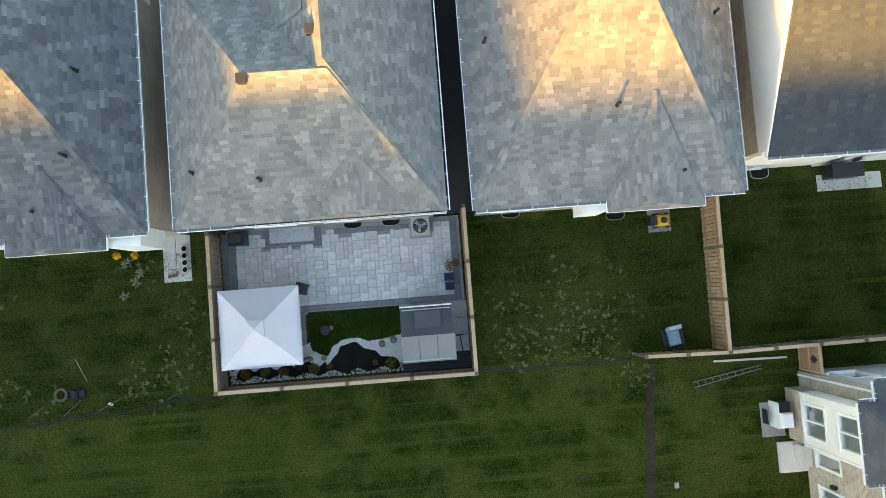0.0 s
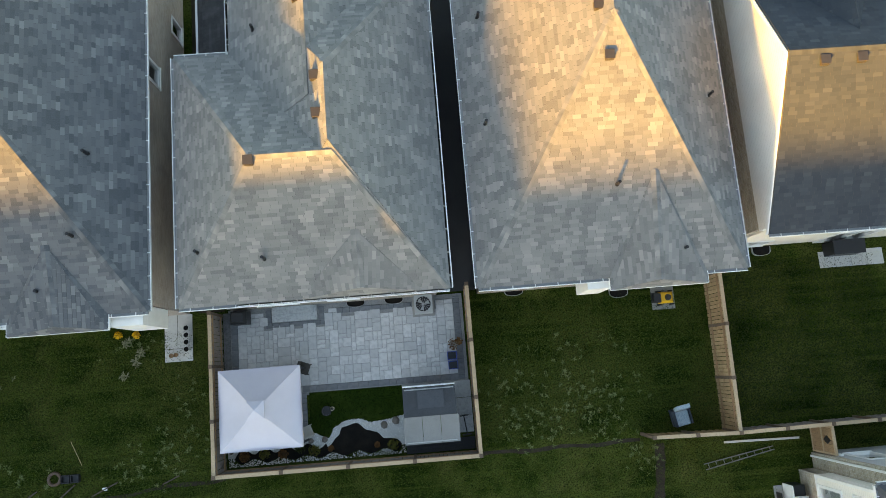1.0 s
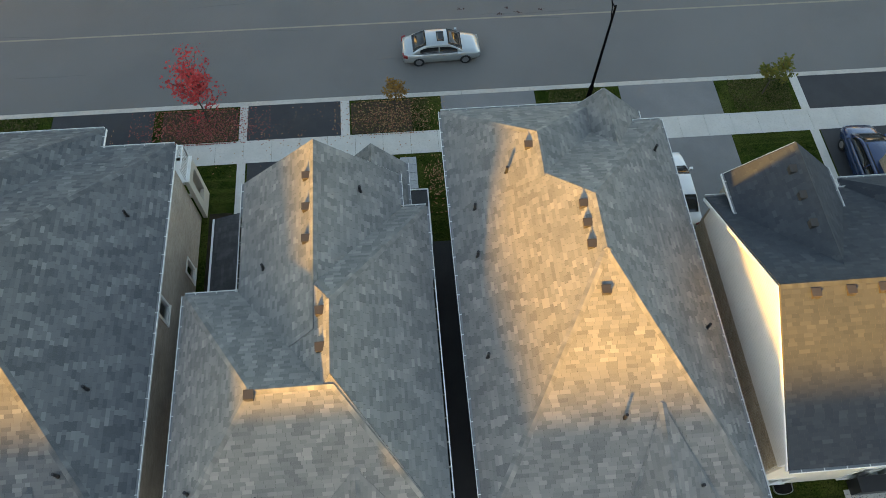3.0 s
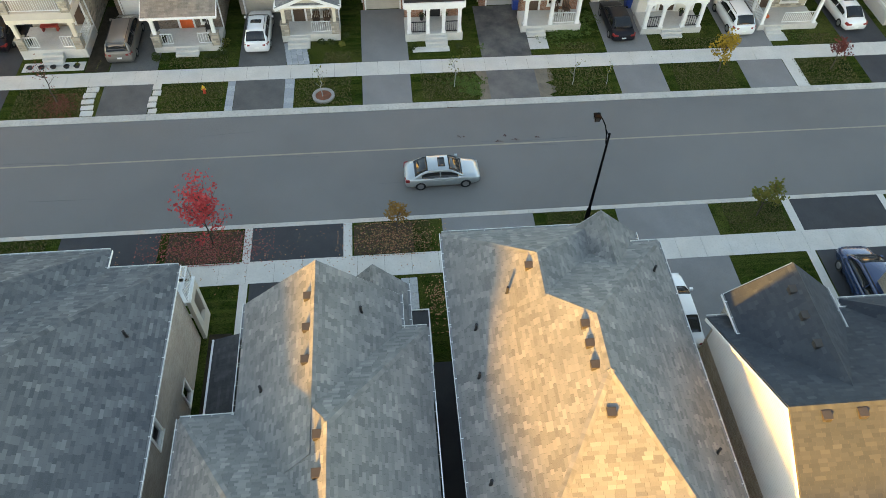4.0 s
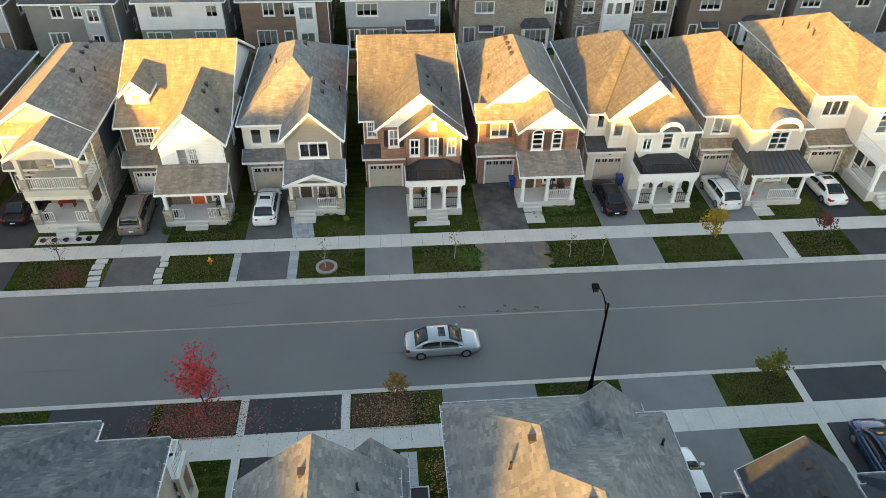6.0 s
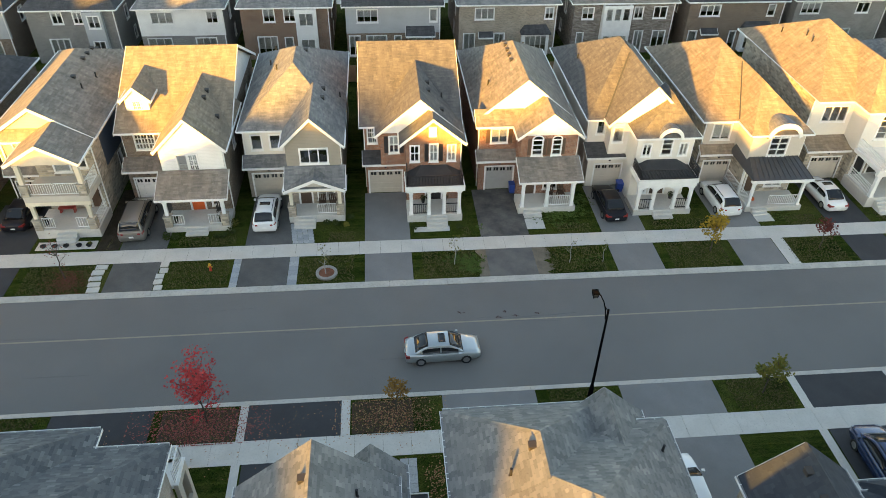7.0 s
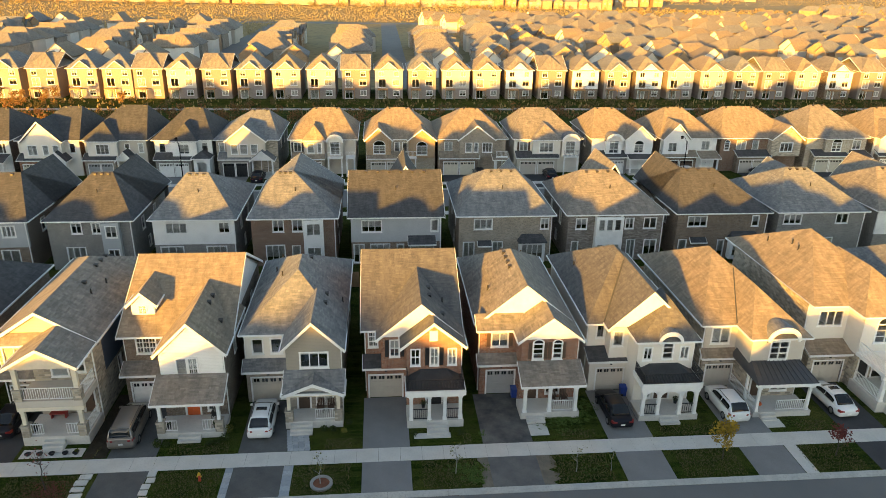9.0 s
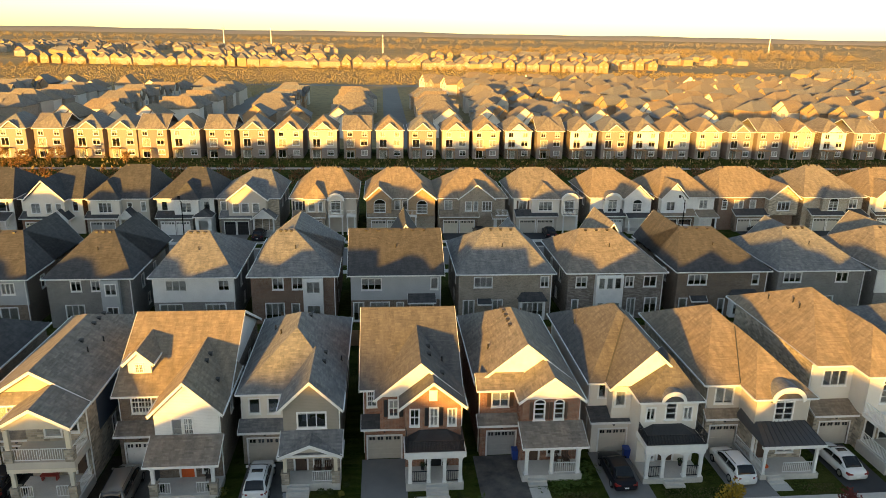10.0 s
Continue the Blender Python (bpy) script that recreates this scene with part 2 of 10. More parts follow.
CONCRETE = rough_mat("concrete", (0.60, 0.575, 0.53), (0.52, 0.50, 0.46), 0.7, 9, 0.9, 0.15, c3=(0.47, 0.45, 0.42))
KERB = rough_mat("kerb_concrete", (0.50, 0.475, 0.43), (0.40, 0.38, 0.345), 0.9, 7, 0.92, 0.2, c3=(0.33, 0.315, 0.285))
CONC_D = rough_mat("concrete_worn", (0.33, 0.32, 0.30), (0.27, 0.26, 0.245), 0.6, 9, 0.9, 0.15, c3=(0.245, 0.24, 0.23))


def grass_mat(name, dark, mid, dry, stripes=0.0):
    """Turf: broad dry patches, clumps and fine blades."""
    m, n, l, b = mat(name)
    v = coords(n, l, "Object")
    col = mixc(n, l, ramp(n, l, noise_tex(n, l, v, 0.45, 10, 0.85), 0.42, 0.58), dark, mid)
    col = mixc(n, l, ramp(n, l, noise_tex(n, l, v, 0.22, 9, 0.75), 0.47, 0.62), col, dry)
    if stripes:
        st = coords(n, l, "Object", (0.02, 0.55, 1))
        col = mixc(n, l, ramp(n, l, noise_tex(n, l, st, 1.6, 3), 0.5, 0.7), col, mixc(n, l, 0.5, dry, mid))
        st2 = coords(n, l, "Object", (0.035, 1.5, 1))
        col = mixc(n, l, ramp(n, l, noise_tex(n, l, st2, 1.5, 2), 0.52, 0.66), col, mixc(n, l, 0.35, mid, dry))
    fine = noise_tex(n, l, v, 14, 6, 0.8)
    col = mixc(n, l, ramp(n, l, fine, 0.46, 0.62), col, tuple(0.3 * x for x in dark))
    speck = noise_tex(n, l, v, 34, 3)
    col = mixc(n, l, ramp(n, l, speck, 0.6, 0.74), col, tuple(1.7 * x for x in dry))
    l.new(col, b.inputs["Base Color"])
    b.inputs["Roughness"].default_value = 1.0
    b.inputs["Specular IOR Level"].default_value = 0.05
    bump(n, l, b, fine, 0.8, 0.05)
    return m


GRASS = grass_mat("grass", (0.010, 0.023, 0.003), (0.043, 0.070, 0.010), (0.092, 0.098, 0.026), 0.6)
LAWN = grass_mat("lawn_cut", (0.014, 0.032, 0.005), (0.024, 0.046, 0.007), (0.034, 0.055, 0.010))
WOOD = rough_mat("fence_wood", (0.36, 0.22, 0.12), (0.29, 0.175, 0.095), 0.9, 14, 0.8, 0.3, c3=(0.2, 0.115, 0.06))
WOOD_L = rough_mat("fence_cap_wood", (0.50, 0.36, 0.23), (0.42, 0.30, 0.19), 0.9, 14, 0.8, 0.3, c3=(0.33, 0.23, 0.14))
BARK = rough_mat("bark", (0.085, 0.065, 0.05), (0.06, 0.045, 0.035), 3, 30, 0.9, 0.5)
MULCH = rough_mat("mulch", (0.012, 0.011, 0.010), (0.022, 0.019, 0.016), 2, 40, 0.95, 0.8, c3=(0.006, 0.006, 0.005))
SOIL = rough_mat("soil", (0.030, 0.024, 0.017), (0.052, 0.042, 0.030), 1.5, 20, 1.0, 0.6, c3=(0.014, 0.013, 0.008))
FB_PINE = piece_mat("fence_board_pine", (0.34, 0.22, 0.115), (0.46, 0.31, 0.17), (0.22, 0.13, 0.07), 3.0)
FB_BROWN = piece_mat("fence_board_brown", (0.20, 0.115, 0.062), (0.27, 0.16, 0.09), (0.12, 0.065, 0.036), 3.0)
WOOD_D = rough_mat("fence_post_wood", (0.16, 0.105, 0.07), (0.12, 0.08, 0.055), 2, 14, 0.85, 0.3, c3=(0.08, 0.05, 0.035))
for m_ in (SOIL, MULCH):
    m_.node_tree.nodes["Principled BSDF"].inputs["Specular IOR Level"].default_value = 0.1
L_MAROON = leaf_mat("leaves_maroon", (0.17, 0.04, 0.03), (0.10, 0.03, 0.025))
L_RED = leaf_mat("leaves_red", (0.56, 0.075, 0.07), (0.42, 0.045, 0.05))
L_YEL = leaf_mat("leaves_yellow", (0.38, 0.24, 0.03), (0.24, 0.15, 0.02))
L_GRN = leaf_mat("leaves_olive", (0.10, 0.12, 0.025), (0.17, 0.14, 0.03))
L_BRN = leaf_mat("leaves_rust", (0.20, 0.095, 0.035), (0.12, 0.06, 0.025))
L_DK = leaf_mat("leaves_green", (0.025, 0.042, 0.010), (0.045, 0.062, 0.016))


# ---- builders ----
ORIGIN = {}
rng = random.Random(7)


class MB:
    """Collects polygons in world metres and makes one mesh of them, with face-wise coordinates in metres."""

    def __init__(self):
        self.v, self.f, self.mid = [], [], {}

    def poly(self, pts):
        k = len(self.v)
        self.v += [tuple(p) for p in pts]
        self.f.append(tuple(range(k, k + len(pts))))
        return self

    def box(self, x0, x1, y0, y1, z0, z1):
        k = len(self.v)
        self.v += [(x, y, z) for z in (z0, z1) for y in (y0, y1) for x in (x0, x1)]
        for f in ((0, 2, 3, 1), (4, 5, 7, 6), (0, 1, 5, 4), (1, 3, 7, 5), (3, 2, 6, 7), (2, 0, 4, 6)):
            self.f.append(tuple(k + i for i in f))
        return self

    def prism(self, pts, d):
        """A polygon and its copy moved by d, closed at the sides."""
        a = [Vector(p) for p in pts]
        b = [p + Vector(d) for p in a]
        n = len(a)
        k = len(self.v)
        self.v += [tuple(p) for p in a + b]
        nrm = sum(((a[i] - a[0]).cross(a[(i + 1) % n] - a[0]) for i in range(1, n)), Vector())
        top, bot = tuple(range(k, k + n)), tuple(range(k + n, k + 2 * n))
        flip = nrm.dot(Vector(d)) > 0
        self.f.append(top[::-1] if flip else top)
        self.f.append(bot if flip else bot[::-1])
        for i in range(n):
            j = (i + 1) % n
            q = (k + i, k + n + i, k + n + j, k + j)
            self.f.append(q[::-1] if flip else q)
        return self

    def bar(self, p, q, w, h=None, up=(0, 0, 1)):
        """A straight bar of section w by h from p to q."""
        p, q = Vector(p), Vector(q)
        h = h or w
        d = (q - p).normalized()
        u = Vector(up)
        if abs(d.dot(u)) > 0.99:
            u = Vector((0, 1, 0))
        s = d.cross(u).normalized()
        u = s.cross(d)
        c = [p + s * a * w / 2 + u * b * h / 2 for a, b in ((-1, -1), (1, -1), (1, 1), (-1, 1))]
        return self.prism(c, q - p)

    def tube(self, p, q, r0, r1=None, n=8, cap=True):
        p, q = Vector(p), Vector(q)
        r1 = r0 if r1 is None else r1
        d = (q - p).normalized()
        u = Vector((0, 0, 1)) if abs(d.z) < 0.9 else Vector((1, 0, 0))
        s = d.cross(u).normalized()
        u = s.cross(d)
        k = len(self.v)
        for c, r in ((p, r0), (q, r1)):
            self.v += [tuple(c + (s * math.cos(2 * math.pi * i / n) + u * math.sin(2 * math.pi * i / n)) * r) for i in range(n)]
        for i in range(n):
            j = (i + 1) % n
            self.f.append((k + i, k + j, k + n + j, k + n + i))
        if cap:
            self.f.append(tuple(range(k + n - 1, k - 1, -1)))
            self.f.append(tuple(range(k + n, k + 2 * n)))
        return self

    def loft(self, rings, close=True):
        """Rings of equally many points, joined in order."""
        k, n = len(self.v), len(rings[0])
        for r in rings:
            self.v += [tuple(p) for p in r]
        for a in range(len(rings) - 1):
            for i in range(n):
                j = (i + 1) % n
                self.f.append((k + a * n + i, k + a * n + j, k + (a + 1) * n + j, k + (a + 1) * n + i))
        if close:
            self.f.append(tuple(range(k + n - 1, k - 1, -1)))
            self.f.append(tuple(range(k + (len(rings) - 1) * n, k + len(rings) * n)))
        return self

    def weld(self):
        """Joins points that coincide, so that touching pieces become one."""
        ids, new_v, remap = {}, [], []
        for p in self.v:
            key = tuple(round(c, 3) for c in p)
            if key not in ids:
                ids[key] = len(new_v)
                new_v.append(p)
            remap.append(ids[key])
        seen, faces = set(), []
        for f in self.f:
            g = tuple(dict.fromkeys(remap[i] for i in f))
            if len(g) > 2 and frozenset(g) not in seen:
                seen.add(frozenset(g))
                faces.append(g)
        self.v, self.f = new_v, faces
        return self

    def mesh(self, name, o=(0, 0, 0), smooth=False):
        me = bpy.data.meshes.new(name)
        co = np.array(self.v, dtype=float)
        me.from_pydata((co - np.array(o)).tolist(), [], self.f)
        if smooth:
            me.shade_smooth()
        uv = me.uv_layers.new(name="UVMap")
        out = np.zeros((len(me.loops), 2))
        for p in me.polygons:
            n = p.normal
            t = Vector((-n.y, n.x, 0))
            t = t.normalized() if t.length > 1e-4 else Vector((1, 0, 0))
            b = n.cross(t)
            spot = self.mid.get(p.index)
            for li in p.loop_indices:
                c = co[me.loops[li].vertex_index] if spot is None else spot
                out[li] = (c[0] * t.x + c[1] * t.y, c[0] * b.x + c[1] * b.y + c[2] * b.z)
        uv.data.foreach_set("uv", out.ravel())
        return me


def thing(name, at, label, category, group="", kind=""):
    e = new(name)
    e.location = at
    ORIGIN[e.name] = tuple(at)
    return tagged(e, label, category, group, kind)


def part(name, mb, material, parent, label="", smooth=False):
    o = ORIGIN[parent.name]
    ob = new(name, mb.mesh(name, o, smooth))
    ob.data.materials.append(material)
    ob.parent = parent
    ORIGIN[ob.name] = o
    return tagged(ob, label)


def solo(name, mb, material, at, label, category, group="", kind="", smooth=False):
    ob = new(name, mb.mesh(name, at, smooth))
    ob.location = at
    ob.data.materials.append(material)
    ORIGIN[ob.name] = tuple(at)
    return tagged(ob, label, category, group, kind)


# --- walls with openings ---
SIDES = {"S": ((1, 0), (0, -1)), "N": ((-1, 0), (0, 1)), "E": ((0, 1), (1, 0)), "W": ((0, -1), (-1, 0))}


class Face:
    """A wall plane: u along it, n outward, z up; at is the plane's y (S, N) or x (E, W)."""

    def __init__(self, side, at):
        self.u, self.n = SIDES[side]
        self.at, self.side = at, side

    def p(self, u, z, out=0.0):
        if self.side in "SN":
            return (u, self.at + self.n[1] * out, z)
        return (self.at + self.n[0] * out, u, z)

    def box(self, mb, u0, u1, z0, z1, o0, o1):
        a, b = self.p(u0, z0, o0), self.p(u1, z1, o1)
        lo, hi = [min(x, y) for x, y in zip(a, b)], [max(x, y) for x, y in zip(a, b)]
        return mb.box(lo[0], hi[0], lo[1], hi[1], lo[2], hi[2])


def holed_slab(mb, face, u0, u1, z0, z1, holes, o0, o1):
    """One connected slab in a wall plane with rectangular holes right through it."""
    us = sorted({u0, u1, *[h[0] for h in holes], *[h[1] for h in holes]})
    zs = sorted({z0, z1, *[h[2] for h in holes], *[h[3] for h in holes]})
    us, zs = [u for u in us if u0 <= u <= u1], [z for z in zs if z0 <= z <= z1]
    ids = {}

    def vid(i, j, o):
        if (i, j, o) not in ids:
            ids[i, j, o] = len(mb.v)
            mb.v.append(face.p(us[i], zs[j], o))
        return ids[i, j, o]

    def solid(i, j):
        if not (0 <= i < len(us) - 1 and 0 <= j < len(zs) - 1):
            return False
        cu, cz = (us[i] + us[i + 1]) / 2, (zs[j] + zs[j + 1]) / 2
        return not any(h[0] < cu < h[1] and h[2] < cz < h[3] for h in holes)

    flip = face.side in "NW" and face.side == "N" or face.side == "W"
    for i in range(len(us) - 1):
        for j in range(len(zs) - 1):
            if not solid(i, j):
                continue
            quads = [[vid(i, j, o1), vid(i + 1, j, o1), vid(i + 1, j + 1, o1), vid(i, j + 1, o1)], [vid(i, j + 1, o0), vid(i + 1, j + 1, o0), vid(i + 1, j, o0), vid(i, j, o0)]]
            if not solid(i - 1, j):
                quads.append([vid(i, j, o0), vid(i, j, o1), vid(i, j + 1, o1), vid(i, j + 1, o0)])
            if not solid(i + 1, j):
                quads.append([vid(i + 1, j, o1), vid(i + 1, j, o0), vid(i + 1, j + 1, o0), vid(i + 1, j + 1, o1)])
            if not solid(i, j - 1):
                quads.append([vid(i, j, o0), vid(i + 1, j, o0), vid(i + 1, j, o1), vid(i, j, o1)])
            if not solid(i, j + 1):
                quads.append([vid(i, j + 1, o1), vid(i + 1, j + 1, o1), vid(i + 1, j + 1, o0), vid(i, j + 1, o0)])
            for q in quads:
                mb.f.append(tuple(q[::-1] if flip else q))


def wall(parent, face, u0, u1, z0, z1, material, holes=(), gable=None, thick=0.2, name="wall"):
    """A wall slab with rectangular openings through it; gable: points (u, z) of a top above z1."""
    if u1 - u0 < 0.05:
        return None
    mb = MB()
    holed_slab(mb, face, u0, u1, z0, z1, holes, -thick, 0.0)
    if gable:
        d = [a - b for a, b in zip(face.p(0, 0, -thick), face.p(0, 0, 0))]
        mb.prism([face.p(u, z) for u, z in gable], d)
    return part(name, mb, material, parent)


def window(parent, face, h, cols=2, rows=1, trim=None, blind=0.0, shutters=None, grid=False, sill=True):
    u0, u1, z0, z1 = h
    trim = trim or WHITE
    mb = MB()
    w = 0.09
    nc, nr = (cols * 2, 3) if grid else (cols, rows)
    panes = []
    for i in range(nc):
        for j in range(nr):
            ga = 0.03 if i == 0 else (0.012 if grid and i % 2 else 0.035)
            gb = 0.03 if i == nc - 1 else (0.012 if grid and i % 2 == 0 else 0.035)
            panes.append((u0 + (u1 - u0) * i / nc + ga, u0 + (u1 - u0) * (i + 1) / nc - gb, z0 + (z1 - z0) * j / nr + 0.02, z0 + (z1 - z0) * (j + 1) / nr - 0.02))
    holed_slab(mb, face, u0 - w, u1 + w, z0 - w, z1 + w, panes, -0.10, 0.035)
    deep = face.side in "SN" and face.at > 70
    if sill and deep:
        face.box(mb, u0 - 0.12, u1 + 0.12, z0 - 0.15, z0 - 0.095, -0.05, 0.075)
    wn_ = part("window", mb, trim, parent)
    ring = [face.p(u0, z0, -0.06), face.p(u1, z0, -0.06), face.p(u1, z1, -0.06), face.p(u0, z1, -0.06)]
    out = (Vector(ring[1]) - Vector(ring[0])).cross(Vector(ring[2]) - Vector(ring[1])).dot(Vector((*face.n, 0))) > 0
    q = MB().poly(ring if out else ring[::-1])
    part("pane", q, GLASS, wn_)
    if blind > 0:
        zb = z1 - (z1 - z0) * min(blind, 1.0)
        q = MB()
        n = max(2, int((z1 - zb) / 0.09))
        for i in range(n):
            za = zb + (z1 - zb) * i / n
            face.box(q, u0, u1, za + 0.004, za + (z1 - zb) / n - 0.006, -0.10, -0.085)
        part("blind", q, BLIND, wn_, "pale window blind")
    if sill and not deep:
        q = MB()
        face.box(q, u0 - 0.12, u1 + 0.12, z0 - 0.15, z0 - 0.09, -0.05, 0.075)
        part("sill", q, trim, wn_)
    if shutters:
        for a in (u0 - 0.42, u1 + 0.12):
            q = MB()
            face.box(q, a, a + 0.30, z0 - 0.05, z1 + 0.05, 0.003, 0.035)
            for i in range(8):
                za = z0 + (z1 - z0) * (i + 0.3) / 8
                face.box(q, a + 0.04, a + 0.26, za, za + 0.06, 0.035, 0.048)
            part("shutter", q, shutters, wn_)
    return wn_


def arch_window(parent, face, h, trim=None, cols=2):
    """A window with a half-round top: the wall opening is the rectangle, the head lies on the wall above it."""
    w_ = window(parent, face, h, cols, 3, trim, sill=True)
    u0, u1, z0, z1 = h
    c, r = (u0 + u1) / 2, (u1 - u0) / 2
    mb, k = MB(), 14
    for i in range(k):
        a, b = math.pi * i / k, math.pi * (i + 1) / k
        pts = [face.p(c + math.cos(t) * s, z1 + 0.09 + math.sin(t) * s * 0.75, 0.004) for t, s in ((a, r + 0.09), (b, r + 0.09), (b, r - 0.02), (a, r - 0.02))]
        mb.prism(pts, [0.035 * q for q in (*face.n, 0)])
    part("arch_trim", mb, trim or WHITE, w_)
    q = MB().poly([face.p(c + math.cos(math.pi * i / k) * r, z1 + 0.09 + math.sin(math.pi * i / k) * r * 0.75, 0.012) for i in range(k + 1)])
    part("arch_pane", q, CARGLASS, w_)
    return w_


def door(parent, face, u0, u1, z0, z1, material, trim=None, label=""):
    mb = MB()
    face.box(mb, u0 + 0.03, u1 - 0.03, z0, z1 - 0.03, -0.12, -0.07)
    for za, zb in ((0.12, 0.45), (0.52, 0.92)):
        for ua, ub in ((0.14, 0.46), (0.54, 0.86)):
            face.box(mb, u0 + (u1 - u0) * ua, u0 + (u1 - u0) * ub, z0 + (z1 - z0) * za, z0 + (z1 - z0) * zb, -0.07, -0.05)
    d = part("door", mb, material, parent, label)
    mb = MB()
    for a, b, c, e in ((u0 - 0.1, u0 + 0.03, z0, z1 + 0.1), (u1 - 0.03, u1 + 0.1, z0, z1 + 0.1), (u0 + 0.03, u1 - 0.03, z1 - 0.03, z1 + 0.1)):
        face.box(mb, a, b, c, e, -0.12, 0.04)
    part("door_frame", mb, trim or WHITE, d)
    mb = MB()
    face.box(mb, u1 - 0.15, u1 - 0.09, z0 + 0.95, z0 + 1.12, -0.05, 0.0)
    part("door_handle", mb, DARK_MET, d)
    return d


def garage_door(parent, face, u0, u1, z0, z1, material, trim=None):
    mb = MB()
    face.box(mb, u0, u1, z0, z1, -0.16, -0.10)
    hh = (z1 - z0) / 4
    panes = MB()
    for r in range(4):
        for c in range(4):
            a, b = u0 + (u1 - u0) * (c + 0.12) / 4, u0 + (u1 - u0) * (c + 0.88) / 4
            za, zb = z0 + hh * r + 0.09, z0 + hh * (r + 1) - 0.09
            if r == 3:
                for k in range(2):
                    pa = a + (b - a) * k / 2
                    face.box(panes, pa + 0.03, pa + (b - a) / 2 - 0.03, za + 0.04, zb - 0.03, -0.10, -0.088)
            else:
                face.box(mb, a, b, za, zb, -0.10, -0.08)
    g = part("garage_door", mb, material, parent)
    part("pane", panes, CARGLASS, g)
    mb = MB()
    for a, b, c, e in ((u0 - 0.12, u0, z0, z1 + 0.12), (u1, u1 + 0.12, z0, z1 + 0.12), (u0, u1, z1, z1 + 0.12)):
        face.box(mb, a, b, c, e, -0.12, 0.03)
    part("door_frame", mb, trim or WHITE, g)
    return g


# --- roofs ---
def roof_faces(x0, x1, y0, y1, ze, zr, axis, h0=0.0, h1=0.0, mid=None):
    """Slopes of a hipped (h > 0) or gabled (h = 0) roof; the ridge runs along axis at mid."""
    if axis == "y":
        m = (x0 + x1) / 2 if mid is None else mid
        a, b = (m, y0 + h0, zr), (m, y1 - h1, zr)
        s = [[(x0, y1, ze), (x0, y0, ze), a, b], [(x1, y0, ze), (x1, y1, ze), b, a]]
        if h0:
            s.append([(x0, y0, ze), (x1, y0, ze), a])
        if h1:
            s.append([(x1, y1, ze), (x0, y1, ze), b])
    else:
        m = (y0 + y1) / 2 if mid is None else mid
        a, b = (x0 + h0, m, zr), (x1 - h1, m, zr)
        s = [[(x0, y0, ze), (x1, y0, ze), b, a], [(x1, y1, ze), (x0, y1, ze), a, b]]
        if h0:
            s.append([(x0, y1, ze), (x0, y0, ze), a])
        if h1:
            s.append([(x1, y0, ze), (x1, y1, ze), b])
    return s


def roof(parent, material, x0, x1, y0, y1, ze, zr, axis, h0=0.0, h1=0.0, mid=None, trim=None, tabs=None, name="roof", rng_=None, closed=(), caps=None):
    faces = roof_faces(x0, x1, y0, y1, ze, zr, axis, h0, h1, mid)
    mb, th = MB(), 0.16
    for f in faces:
        mb.prism(f, (0, 0, -th))
    rf = part(name, mb.weld(), UNDERLAY if tabs else material, parent)
    # fascia and gutter along eaves, rake boards along gables
    trim = trim or WHITE
    joined = MB()
    for f in faces:
        p, q = Vector(f[0]), Vector(f[1])
        d = (q - p).normalized()
        out = Vector((d.y, -d.x, 0)) * 0.045
        if tabs:
            # open trough: outer lip, hangers, grey bed
            o1 = out.normalized()
            fb = MB().bar(p + o1 * 0.115 + Vector((0, 0, -0.05)), q + o1 * 0.115 + Vector((0, 0, -0.05)), 0.022, 0.12)
            k = max(1, int((q - p).length / 0.9))
            for i in range(k + 1):
                c = p.lerp(q, (i + 0.5) / (k + 1))
                fb.bar(c + Vector((0, 0, -0.005)), c + o1 * 0.1 + Vector((0, 0, -0.005)), 0.03, 0.012)
            gt = part("gutter", fb, trim, rf)
            part("gutter_bed", MB().bar(p + o1 * 0.05 + Vector((0, 0, -0.07)), q + o1 * 0.05 + Vector((0, 0, -0.07)), 0.1, 0.06), GUT, gt, "grey gutter trough")
        else:
            fb = joined if y0 > 70 else MB()
            fb.bar(p + out + Vector((0, 0, -0.06)), q + out + Vector((0, 0, -0.06)), 0.085, 0.13)
            if y0 <= 70:
                part("gutter", fb, trim, rf)
    if joined.f:
        part("gutter", joined, trim, rf)
    if axis == "y":
        ends = [(y0, h0, (0, -1, 0)), (y1, h1, (0, 1, 0))]
    else:
        ends = [(x0, h0, (-1, 0, 0)), (x1, h1, (1, 0, 0))]
    for i_, (at, h, o) in enumerate(ends):
        if not h and i_ not in closed:
            if axis == "y":
                m = (x0 + x1) / 2 if mid is None else mid
                tri = [(x0, at, ze), (m, at, zr), (x1, at, ze)]
            else:
                m = (y0 + y1) / 2 if mid is None else mid
                tri = [(at, y0, ze), (at, m, zr), (at, y1, ze)]
            fb = MB()
            dz = -0.07 if tabs else 0.005
            for i in (0, 1):
                a, b = Vector(tri[i]) + Vector(o) * 0.02, Vector(tri[i + 1]) + Vector(o) * 0.02
                fb.prism([a + Vector((0, 0, dz)), b + Vector((0, 0, dz)), b + Vector((0, 0, -0.24)), a + Vector((0, 0, -0.24))], Vector(o) * 0.04)
            part("rake_board", fb.weld(), trim, rf)
    if tabs:
        tagged(part("shingle_layer", shingle_tabs(faces), tabs, rf), kind="stuff")
        tagged(part("ridge_cap", ridge_caps(faces, keep=caps), tabs, rf), kind="stuff")
    return rf


